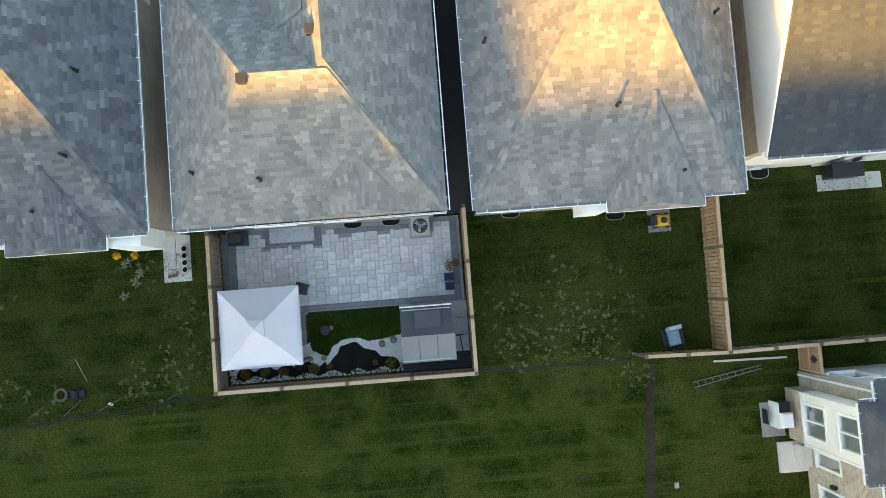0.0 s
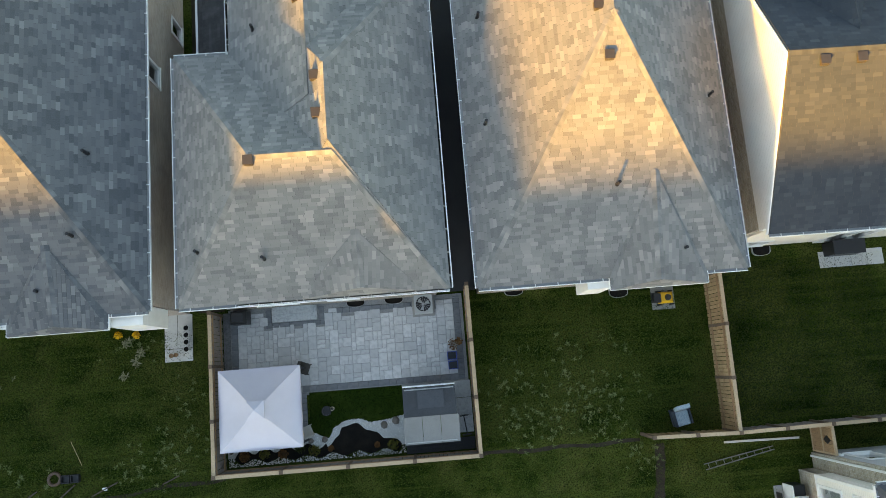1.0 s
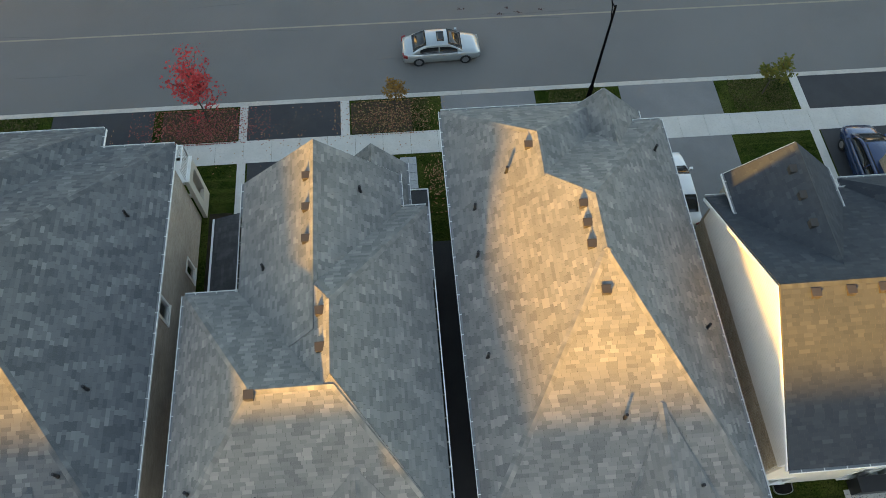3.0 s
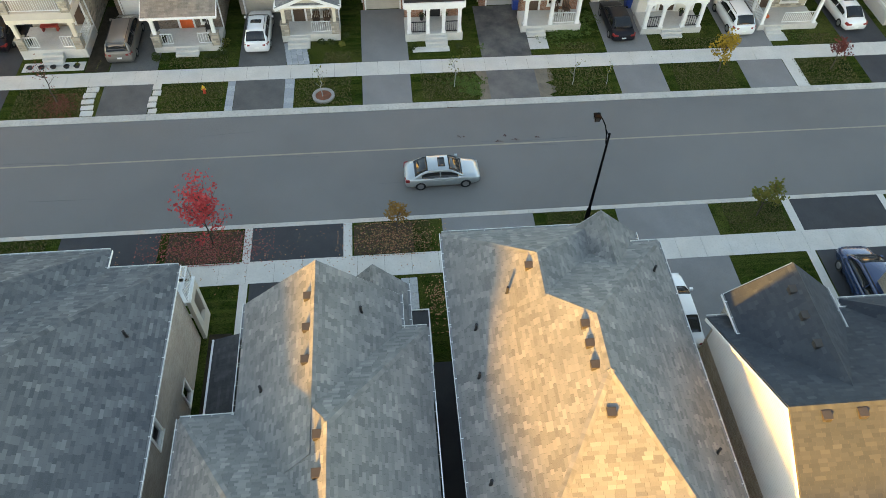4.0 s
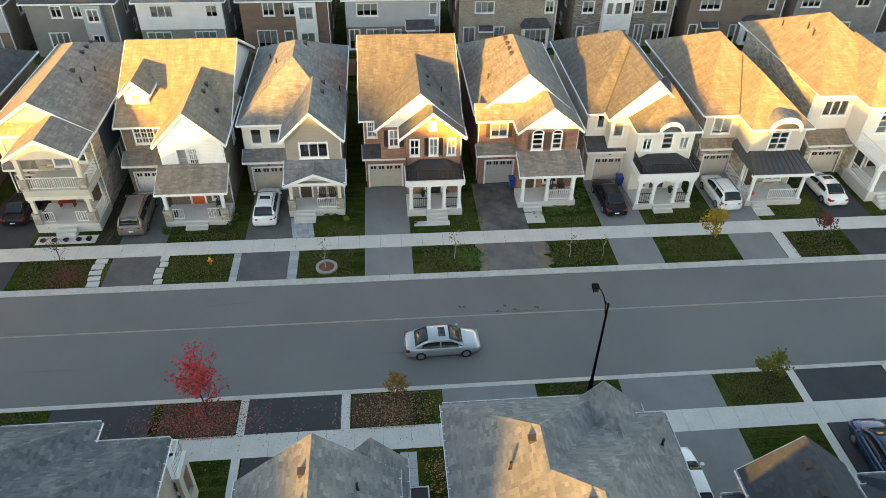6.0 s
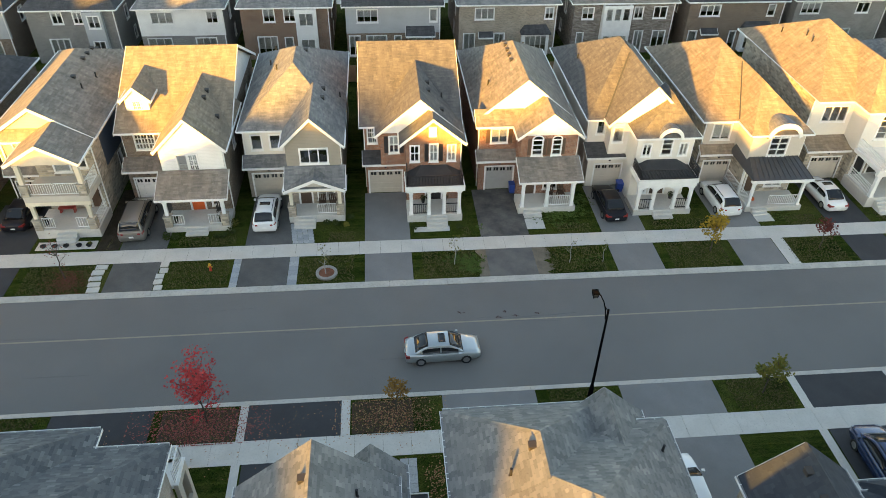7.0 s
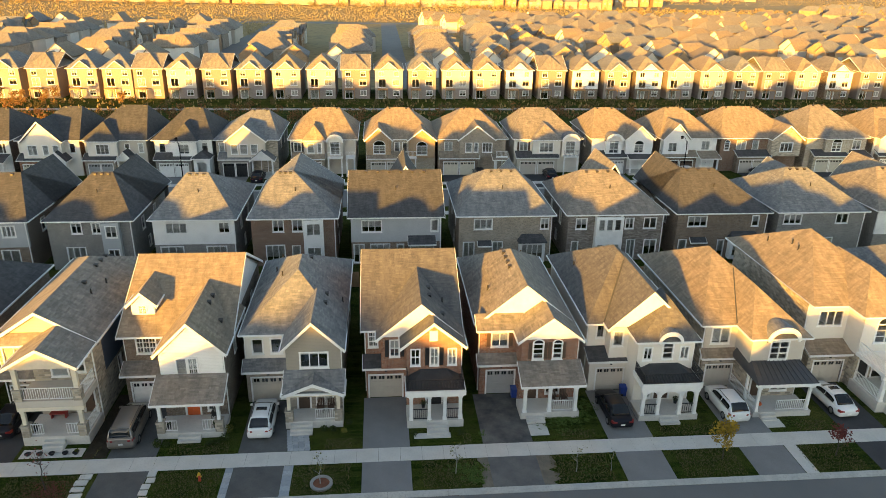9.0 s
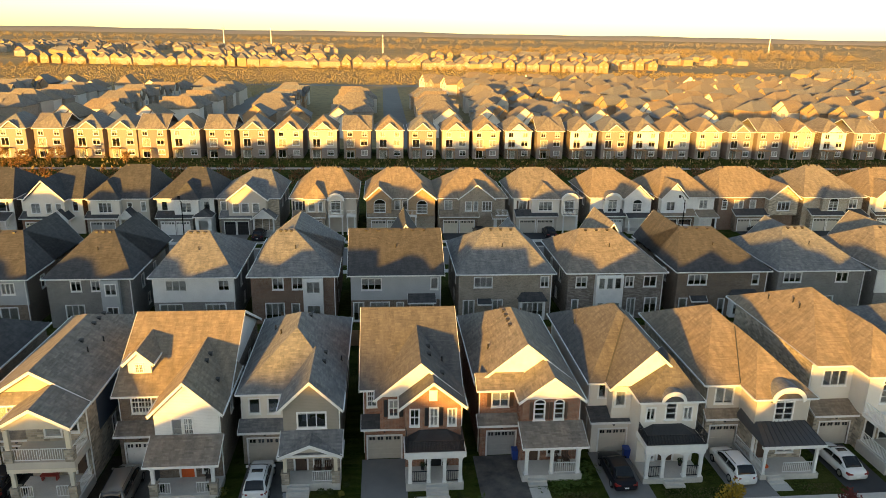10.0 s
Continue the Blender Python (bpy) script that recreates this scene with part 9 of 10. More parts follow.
def armchair(x, y, turn):
    """A deep garden armchair with patterned cushions, leaning back."""
    t = thing("armchair", (x, y, 0), "pale blue patterned armchair on the grass", "chair")
    m = pose(x, y, 0, 0, 0, turn)
    BLU = rough_mat("armchair_fabric", (0.30, 0.40, 0.46), (0.46, 0.54, 0.57), 9, 30, 0.9, 0.3, c3=(0.12, 0.2, 0.27))
    NAV = paint_mat("armchair_frame", (0.03, 0.045, 0.07), 0.6)

    def bx(nm, material, x0, x1, y0, y1, z0, z1, tilt=0.0):
        rings = [[(x0 + q, y0 + q, z), (x1 - q, y0 + q, z), (x1 - q, y1 - q, z), (x0 + q, y1 - q, z)] for q, z in ((0.03, z0), (0.0, z0 + 0.03), (0.0, z1 - 0.03), (0.03, z1))]
        b_ = MB().loft([[(a, b + tilt * (c - z0), c) for a, b, c in rg] for rg in rings])
        b_.v = [tuple(m @ Vector(p)) for p in b_.v]
        part(nm, b_, material, t)

    bx("seat_cushion", BLU, -0.3, 0.3, -0.38, 0.28, 0.3, 0.48)
    bx("back_cushion", BLU, -0.3, 0.3, 0.24, 0.42, 0.46, 1.0, 0.25)
    bx("armrest", NAV, -0.38, -0.31, -0.36, 0.3, 0.1, 0.62)
    bx("armrest", NAV, 0.31, 0.38, -0.36, 0.3, 0.1, 0.62)
    bx("frame", NAV, -0.4, 0.4, -0.36, 0.36, 0.04, 0.29)


armchair(11.0, -3.0, 10)


def mower(x, y):
    t = thing("lawn_mower", (x, y, 0), "yellow and black lawn mower on a slab", "lawn mower")
    part("deck", MB().loft([[(x - 0.35 * q, y - 0.25 * q, z), (x + 0.3 * q, y - 0.25 * q, z), (x + 0.3 * q, y + 0.25 * q, z), (x - 0.35 * q, y + 0.25 * q, z)] for q, z in ((1, 0.12), (1, 0.28), (0.7, 0.36))]), paint_mat("mower_yellow", (0.75, 0.42, 0.02), 0.4), t)
    part("engine", MB().tube((x + 0.05, y, 0.36), (x + 0.05, y, 0.5), 0.15, 0.11, 12), BLACK_P, t)
    part("grass_bag", MB().loft([[(x - 0.62, y - 0.22 * q, z), (x - 0.3, y - 0.22 * q, z), (x - 0.3, y + 0.22 * q, z), (x - 0.62, y + 0.22 * q, z)] for q, z in ((0.9, 0.12), (1.0, 0.35), (0.8, 0.48))]), BLACK_P, t)
    for a in (-0.3, 0.26):
        for b in (-0.3, 0.3):
            part("wheel", MB().tube((x + a, y + b - 0.03, 0.13), (x + a, y + b + 0.03, 0.13), 0.11, 0.11, 12), RUBBER, t)
    h_ = MB()
    for b in (-0.2, 0.2):
        h_.bar((x - 0.3, y + b, 0.3), (x - 0.85, y + b, 0.8), 0.03)
    h_.bar((x - 0.85, y - 0.2, 0.8), (x - 0.85, y + 0.2, 0.8), 0.03)
    part("handle", h_, DARK_MET, t)


mower(11.05, 2.25)
solo("slab_path", MB().box(10.45, 11.5, 1.75, 2.75, -0.03, 0.012), CONC_D, (11, 2.2, 0), "grey concrete slab at the back door", "path", kind="structure")
sp = thing("slab_path", (18, 3, 0), "pale slabs before the back door", "path", kind="structure")
for i in range(4):
    part("slab", MB().box(18.45 + i * 0.76, 19.19 + i * 0.76, 3.05, 3.8, -0.03, 0.03), CONCRETE, sp)


def outdoor_box(x0, x1, y0, y1, h_, material, label, name, cat):
    t = thing(name, ((x0 + x1) / 2, (y0 + y1) / 2, 0), label, cat)
    part("body", MB().box(x0, x1, y0, y1, 0.02, h_), material, t)
    part("lid", MB().prism([(x0 - 0.03, y0 - 0.03, h_ + 0.002), (x1 + 0.03, y0 - 0.03, h_ + 0.002), (x1 + 0.03, y1 + 0.03, h_ + 0.05), (x0 - 0.03, y1 + 0.03, h_ + 0.05)], (0, 0, 0.05)), material, t)


grill = thing("barbecue", (15.45, -6.8, 0), "black barbecue with white lid by the brick wall", "barbecue")
part("cabinet", MB().box(15.2, 15.72, -7.35, -6.2, 0.05, 0.82), BLACK_P, grill)
part("lid", MB().loft([[(15.2 + q, -7.3 + q, z), (15.74 - q, -7.3 + q, z), (15.74 - q, -6.65 - q, z), (15.2 + q, -6.65 - q, z)] for q, z in ((0.0, 0.84), (0.0, 1.0), (0.06, 1.12))]), WHITE, grill)
part("side_shelf", MB().box(15.22, 15.7, -6.62, -6.2, 0.83, 0.87), DARK_MET, grill)
part("front_panel", MB().box(15.14, 15.19, -7.35, -6.2, 0.05, 0.9), WHITE, grill)
solo("slab_path", MB().box(14.75, 15.8, -7.85, -6.3, -0.03, 0.025), CONC_D, (15.2, -7, 0), "grey slab under the barbecue", "path", kind="structure")
solo("board", MB().bar((14.85, -6.55, 0.25), (14.85, -7.2, 0.25), 0.05, 0.45), DARK_MET, (14.85, -6.9, 0.02), "dark panel leaning by the barbecue", "panel")
outdoor_box(18.7, 20.1, 3.55, 4.15, 0.9, BLACK_P, "black covered garden box by the wall", "storage_box", "box")

# boards left in the grass
solo("board", MB().bar((12.85, -4.28, 0.05), (16.2, -4.35, 0.05), 0.09, 0.07), CONCRETE, (12.85, -4.28, 0.0), "long white board lying in the grass", "board")
LADDER_G = paint_mat("dull_metal", (0.16, 0.16, 0.14), 0.6)
ldr = thing("ladder", (13.4, -5.0, 0), "narrow dull metal ladder lying in the grass", "ladder")
la, lb_ = Vector((11.85, -5.25, 0.06)), Vector((15.0, -4.68, 0.06))
off = Vector((0.03, -0.12, 0))
for q in (-1, 1):
    part("rail", MB().bar(la + off * q, lb_ + off * q * 0.6, 0.035, 0.06), LADDER_G, ldr)
for i in range(9):
    c_ = la.lerp(lb_, (i + 0.5) / 9)
    part("rung", MB().bar(c_ - off, c_ + off, 0.025), LADDER_G, ldr)


# drainage line and worn paths in the lawn
def ribbon(name, pts, w_, material, label, z=0.012):
    """A strip with ragged edges."""
    m_ = MB()
    rr = random.Random(len(pts))
    line = []
    for (xa, ya), (xb, yb_) in zip(pts, pts[1:]):
        n = max(1, int(math.hypot(xb - xa, yb_ - ya) / 0.13))
        line += [(xa + (xb - xa) * k / n, ya + (yb_ - ya) * k / n) for k in range(n)]
    edge, wa, wb = [], 1.0, 1.0
    for k, (x, y) in enumerate(line):
        q = line[min(k + 1, len(line) - 1)] if k + 1 < len(line) else line[k - 1]
        d = Vector((q[0] - x, q[1] - y, 0)).normalized() * (1 if k + 1 < len(line) else -1)
        n = Vector((-d.y, d.x, 0)) * w_ / 2
        wa, wb = 0.6 * wa + 0.4 * rr.uniform(0.5, 1.5), 0.6 * wb + 0.4 * rr.uniform(0.5, 1.5)
        p = Vector((x, y, z))
        edge.append((p - n * wa, p + n * wb))
    for (a, b), (c, d) in zip(edge, edge[1:]):
        m_.poly([a, c, d, b])
    solo(name, m_.weld(), material, (pts[0][0], pts[0][1], 0), label, "path", kind="structure")


ribbon("worn_path", [(9.95 - 0.06 * i + 0.05 * math.sin(i * 1.7), -4.1 - i * 0.8) for i in range(14)], 0.42, SOIL, "bare dirt strip in the grass")
ribbon("worn_path", [(2.1 + i * 0.6, -3.9 + 0.05 * math.sin(i * 1.3)) for i in range(13)], 0.16, SOIL, "bare dirt strip along the fence line")
ribbon("worn_path", [(-24 + i * 0.8, -5.1 + 0.075 * i * 0.8 + 0.06 * math.sin(i * 1.3)) for i in range(20)], 0.16, SOIL, "bare dirt strip along the lawn edge")


# grass tufts and broad weeds in the gardens
def tufts(x0, x1, y0, y1, n, material, label, seed, size=0.05, tall=0.12):
    r = random.Random(seed)
    m_ = MB()
    for _ in range(n):
        x, y = r.uniform(x0, x1), r.uniform(y0, y1)
        for k in range(3):
            a, h_ = r.uniform(0, 6.28), tall * r.uniform(0.5, 1.2)
            dx, dy = math.cos(a) * size, math.sin(a) * size
            q = len(m_.v)
            m_.v += [(x - dy * 0.4, y + dx * 0.4, 0), (x + dy * 0.4, y - dx * 0.4, 0), (x + dx * 1.6, y + dy * 1.6, h_)]
            m_.f.append((q, q + 1, q + 2))
    return solo("grass", m_, material, ((x0 + x1) / 2, (y0 + y1) / 2, 0), label, "grass", kind="stuff")


def weeds(clumps, material, label, seed):
    """Flat rosettes of pointed leaves in loose clumps (x, y, spread, number, size)."""
    r = random.Random(seed)
    m_ = MB()
    for cx, cy, sp, n, size in clumps:
        for _ in range(n):
            x, y, a0, k = r.gauss(cx, sp), r.gauss(cy, sp * 0.6), r.uniform(0, 6.28), r.randint(4, 8)
            z0 = r.uniform(0.02, 0.09)
            for i in range(k):
                a, s = a0 + 6.28 * i / k + r.uniform(-0.3, 0.3), size * r.uniform(0.5, 1.3)
                dx, dy, q = math.cos(a), math.sin(a), len(m_.v)
                m_.v += [(x, y, z0), (x + dx * s * 0.5 - dy * s * 0.16, y + dy * s * 0.5 + dx * s * 0.16, z0 + s * 0.3), (x + dx * s, y + dy * s, z0 + s * 0.15), (x + dx * s * 0.5 + dy * s * 0.16, y + dy * s * 0.5 - dx * s * 0.16, z0 + s * 0.3)]
                m_.f.append((q + 3, q + 2, q + 1, q))
    return solo("weeds", m_, material, (clumps[0][0], clumps[0][1], 0), label, "weeds", kind="stuff")


L_GRASS = leaf_mat("grass_blades", (0.017, 0.038, 0.005), (0.072, 0.100, 0.016))
L_GRASS_D = leaf_mat("grass_blades_dark", (0.012, 0.022, 0.004), (0.030, 0.042, 0.008))
L_WEED = leaf_mat("weed_leaves", (0.06, 0.092, 0.026), (0.155, 0.172, 0.075))
L_PALE = leaf_mat("dry_leaves_pale", (0.12, 0.125, 0.07), (0.22, 0.21, 0.13))
tufts(-24, 20, -13, -3.95, 30000, L_GRASS, "mown grass of the open lawn", 41, 0.032, 0.06)
tufts(2.3, 12.6, -3.5, 2.6, 11000, L_GRASS, "garden grass with weeds", 42, 0.035, 0.08)
tufts(-22, -9.1, -4.6, 2.5, 13000, L_GRASS, "garden grass with weeds", 43, 0.035, 0.08)
tufts(13.2, 21, -3.5, 3.6, 6000, L_GRASS_D, "dark green garden grass", 44, 0.04, 0.08)
weeds([(4.4, -2.6, 0.9, 55, 0.12), (6.5, -1.9, 1.2, 60, 0.12), (7.6, -2.8, 0.9, 35, 0.12), (4.0, -1.0, 0.8, 24, 0.13), (6.0, 0.2, 1.0, 16, 0.13), (8.6, 0.4, 0.5, 7, 0.16), (9.0, -1.4, 0.6, 10, 0.12)], L_WEED, "pale broad-leaved weeds in the grass", 45)
weeds([(-10.8, -2.6, 0.9, 40, 0.12), (-12.6, -3.4, 0.7, 25, 0.12), (-17.8, -3.3, 0.7, 20, 0.13), (-10.4, -0.4, 0.6, 14, 0.12), (-12.5, 1.9, 0.8, 18, 0.12), (9.2, -4.7, 0.5, 26, 0.11)], L_WEED, "pale broad-leaved weeds in the grass", 46)
weeds([(-13.0, 2.05, 0.18, 3, 0.22), (-12.5, 1.65, 0.12, 2, 0.22), (-12.7, 1.15, 0.15, 3, 0.22), (-13.15, 0.7, 0.15, 3, 0.22), (-18.6, 0.9, 0.5, 4, 0.16)], L_PALE, "large pale wilted leaves in the grass", 47)
# odds and ends at the lawn's edge
ty = thing("tyre_planter", (-16.16, -3.4, 0), "old tyre lying at the lawn edge", "tyre")
m_ = MB()
for i in range(18):
    a, b = 6.283 * i / 18, 6.283 * (i + 1) / 18
    m_.loft([[(-16.16 + math.cos(q) * (0.25 + 0.07 * math.cos(w)), -3.4 + math.sin(q) * (0.25 + 0.07 * math.cos(w)), 0.08 + 0.07 * math.sin(w)) for w in (0, 1.05, 2.1, 3.14, 4.2, 5.2)] for q in (a, b)])
part("tyre", m_.weld(), BROWN_P, ty)
for x in (-15.66, -15.27):
    tub(x, -3.44, DARK_MET, "dark wire crate at the lawn edge", "crate", 0.36, 0.34, 0.2, 0.0)
solo("stick", MB().tube((-15.5, -1.9, 0.03), (-15.0, -2.95, 0.06), 0.015, 0.012, 6), WOOD_L, (-15.3, -2.4, 0), "pale stick lying in the grass", "stick")
for x, y, x2, y2 in ((-17.6, -4.3, -16.9, -3.85), (-14.6, -4.25, -13.5, -3.75), (-11.6, -4.0, -10.9, -3.7), (-16.1, -4.35, -15.3, -3.7)):
    solo("stake", MB().bar((x, y, 0.05), (x2, y2, 0.05), 0.05, 0.05), BARK, (x, y, 0.0), "dark wooden stake lying in the grass", "stake", "stakes in the grass")
solo("litter_bit", MB().box(-14.15, -13.95, -4.05, -3.93, 0.01, 0.06), WHITE, (-14, -4, 0), "white scrap lying in the grass", "litter")
solo("lawn_cover", MB().box(10.55, 10.75, -9.75, -9.5, 0.0, 0.05).box(10.57, 10.73, -9.72, -9.53, 0.05, 0.07), CONC_D, (10.6, -9.6, 0), "small grey valve cover in the lawn", "valve cover")
L_FALL = leaf_mat("fallen_leaves", (0.30, 0.10, 0.07), (0.42, 0.28, 0.14))


L_ROADLEAF = leaf_mat("wet_leaves", (0.05, 0.022, 0.02), (0.08, 0.045, 0.04))


def litter(cx, cy, rx, ry, n, material, label, seed):
    r = random.Random(seed)
    m_ = MB()
    for _ in range(n):
        x, y = min(max(r.gauss(cx, rx), cx - 2.4 * rx), cx + 2.4 * rx), min(max(r.gauss(cy, ry), cy - ry * 1.6), cy + ry * 1.6)
        a, s = r.uniform(0, 6.28), r.uniform(0.03, 0.06)
        q = len(m_.v)
        m_.v += [(x + math.cos(a + k * 1.57) * s * (1 if k % 2 else 0.6), y + math.sin(a + k * 1.57) * s * (1 if k % 2 else 0.6), 0.035 + 0.02 * r.random()) for k in range(4)]
        m_.f.append((q, q + 1, q + 2, q + 3))
    return solo("fallen_leaves", m_, material, (cx, cy, 0), label, "fallen leaves", kind="stuff")


SOIL_R = rough_mat("leafy_soil", (0.075, 0.04, 0.028), (0.05, 0.04, 0.022), 1.2, 22, 1.0, 0.6, c3=(0.03, 0.022, 0.014))
solo("soil_bed", MB().box(-12.9, -8.75, 24.66, 26.85, -0.03, 0.016), SOIL_R, (-10.8, 25.7, 0), "leaf-strewn brown soil under a red tree", "soil", kind="structure")
solo("soil_bed", MB().box(-2.4, 1.0, 24.66, 26.85, -0.03, 0.016), SOIL_R, (-0.7, 25.7, 0), "leaf-strewn brown soil under a yellow tree", "soil", kind="structure")
litter(-10.8, 25.7, 1.6, 0.75, 2200, leaf_mat("fallen_red", (0.28, 0.05, 0.05), (0.35, 0.14, 0.11)), "fallen red leaves on the verge", 51)
litter(-0.2, 25.7, 1.3, 0.75, 1100, L_FALL, "fallen tan leaves on the verge", 52)
litter(-6, 24.5, 4, 1.4, 260, L_FALL, "scattered leaves on driveway and sidewalk", 53)
litter(-21.9, 38.6, 0.75, 0.75, 1100, leaf_mat("fallen_red_thin", (0.13, 0.028, 0.024), (0.19, 0.07, 0.05)), "fallen red leaves on the verge", 54)
for i, (x, y, rx) in enumerate(((8.15, 33.5, 0.12), (7.0, 33.42, 0.1), (9.6, 33.62, 0.1), (7.5, 33.9, 0.05), (4.6, 34.0, 0.1))):
    litter(x, y, rx, 0.05, 16, L_ROADLEAF, "dark wet leaves flattened on the road", 80 + i).location.z = -0.13
litter(2.4, 20.8, 0.6, 1.0, 120, L_FALL, "fallen leaves beside the house", 55)


# ---- street lamp ----
LAMP_BLK = paint_mat("lamp_black", (0.004, 0.004, 0.005), 0.8)
LAMP_BLK.node_tree.nodes["Principled BSDF"].inputs["Specular IOR Level"].default_value = 0.02


def street_lamp(x, y):
    t = thing("street_lamp", (x, y, 0), "black street lamp with a curved arm and lantern head", "street lamp")
    part("base", MB().tube((x, y, 0), (x, y, 1.1), 0.14, 0.12, 12), LAMP_BLK, t)
    part("pole", MB().tube((x, y, 1.1), (x, y, 7.0), 0.085, 0.055, 10), LAMP_BLK, t)
    a_ = MB()
    pts = [(x - 0.07, y, 6.3), (x - 0.14, y + 0.05, 6.9), (x - 0.25, y + 0.2, 7.35), (x - 0.38, y + 0.45, 7.58), (x - 0.5, y + 0.75, 7.62)]
    for p_, q_ in zip(pts, pts[1:]):
        a_.tube(p_, q_, 0.035, 0.03, 8)
    part("arm", a_, LAMP_BLK, t)
    part("bracket", MB().bar((x, y, 6.85), (x - 0.2, y + 0.12, 7.15), 0.035).bar((x, y, 6.4), (x - 0.09, y, 6.4), 0.04), LAMP_BLK, t)
    hx, hy = x - 0.55, y + 0.8
    head = part("lamp_head", MB().loft([[(hx + a * q, hy + b * q, z) for a, b in ((-0.17, -0.17), (0.17, -0.17), (0.17, 0.17), (-0.17, 0.17))] for q, z in ((1.05, 7.5), (1.05, 7.55), (0.9, 7.6), (0.45, 7.66))]), LAMP_BLK, t)
    for a in (-0.15, 0.15):
        for b in (-0.15, 0.15):
            part("post", MB().bar((hx + a, hy + b, 7.5), (hx + a * 0.75, hy + b * 0.75, 7.2), 0.03), LAMP_BLK, head)
    part("lens", MB().loft([[(hx + a * q, hy + b * q, z) for a, b in ((-0.13, -0.13), (0.13, -0.13), (0.13, 0.13), (-0.13, 0.13))] for q, z in ((0.75, 7.2), (1.0, 7.5))]), DARK_MET, head, "dark grey lens")


street_lamp(11.25, 26.2)
street_lamp(-30.0, 106.6)
street_lamp(48.0, 106.6)


# storm drain at the far kerb
d_ = thing("storm_drain", (4.3, 37.1, -0.12), "rusty brown storm drain grate by the kerb", "drain")
RUST = rough_mat("rusty_iron", (0.15, 0.075, 0.05), (0.1, 0.055, 0.04), 4, 30, 0.8, 0.3)
for i in range(7):
    part("grate_bar", MB().box(4.02 + i * 0.09, 4.07 + i * 0.09, 36.95, 37.3, -0.12, -0.105), RUST, d_)
part("grate_frame", MB().box(3.97, 4.66, 36.9, 36.945, -0.12, -0.1), RUST, d_)
part("grate_frame", MB().box(3.97, 4.66, 37.305, 37.345, -0.12, -0.1), RUST, d_)


# ---- cars ----
def car(x, y, turn, paint, label, kind="sedan", z=0.012, sunroof=False):
    """A car of lofted sections, nose towards +x before turning."""
    L, Wd, Ht, hood, belt = {"sedan": (4.6, 1.8, 1.45, 0.86, 0.92), "suv": (4.4, 1.82, 1.62, 0.98, 1.05), "van": (5.0, 1.95, 1.75, 1.02, 1.1)}[kind]
    t = thing("car", (0, 0, 0), label, "car", "parked cars" if abs(y - 30.1) > 2 else "")
    hw = Wd / 2

    def ring(px, w_, zb, zt, zs):
        half = [(0.80, zb), (0.93, zb + 0.05), (0.985, zb + 0.16), (1.0, (zb + zs) / 2), (0.99, zs - 0.05), (0.965, zs), (0.92, zs + (zt - zs) * 0.55), (0.82, zt - 0.015), (0.55, zt + 0.012)]
        return [(px, -w_ * a, q) for a, q in half] + [(px, w_ * a, q) for a, q in half[::-1]]

    st_ = [(-0.5, 0.80, 0.34, 0.78, 0.66), (-0.485, 0.93, 0.24, 0.90, 0.72), (-0.42, 0.99, 0.2, 1.0, 0.8), (-0.2, 1.0, 0.18, 1.0, 0.84), (0.15, 1.0, 0.18, 1.0, 0.84), (0.28, 0.99, 0.18, 0.97, 0.82), (0.42, 0.94, 0.2, 0.86, 0.72), (0.485, 0.84, 0.24, 0.74, 0.62), (0.5, 0.7, 0.32, 0.62, 0.54)]
    if kind != "sedan":
        st_[:2] = [(-0.5, 0.86, 0.34, 0.9, 0.74), (-0.488, 0.95, 0.24, 0.98, 0.8)]
    body = MB().loft([ring(a * L, b * hw, zb, zt * belt, zs * belt) for a, b, zb, zt, zs in st_])
    part("body", body, paint, t, smooth=True)
    cb = {"sedan": (-0.39, -0.19, 0.07, 0.27), "suv": (-0.485, -0.36, 0.06, 0.27), "van": (-0.495, -0.43, 0.12, 0.34)}[kind]
    b0, r0, r1, b1 = [c * L for c in cb]
    zb, zt, wb, wt = belt - 0.04, Ht, hw * 0.93, hw * 0.74

    def rise(px):
        """Share of the cabin's height at px: sloped ends under a gently arched roof."""
        if px < r0:
            return 0.97 * (1 - (1 - (px - b0) / (r0 - b0)) ** 1.5)
        if px > r1:
            return 0.97 * (1 - (1 - (b1 - px) / (b1 - r1)) ** 1.45)
        return 0.97 + 0.03 * (1 - (2 * (px - r0) / (r1 - r0) - 1) ** 2)

    def cabin(px, q, out=0.0):
        """A point of the cabin's skin: q is 0 on the roof's middle line, 1 and -1 at the belt."""
        f, a, s = rise(px), abs(q), (1 if q >= 0 else -1)
        top, ztop = wb + (wt - wb) * f, zb + (zt - zb) * f
        nose = 1 - 0.10 * max(0.0, (px - r1) / (b1 - r1)) ** 2 - 0.08 * max(0.0, (r0 - px) / (r0 - b0)) ** 2
        if a <= 0.6:
            y_, z_ = top * 0.86 * a / 0.6, ztop - 0.05 * f * (a / 0.6) ** 2
        elif a <= 0.74:
            k = (a - 0.6) / 0.14
            y_, z_ = top * (0.86 + 0.14 * k ** 0.7), ztop - 0.05 * f - 0.09 * f * k ** 1.6
        else:
            k = (a - 0.74) / 0.26
            y_, z_ = top + (wb - top) * k, (ztop - 0.14 * f) * (1 - k) + zb * k
        return (px, s * (y_ * nose + (out if a > 0.65 else 0)), z_ + (out if a <= 0.65 else 0))

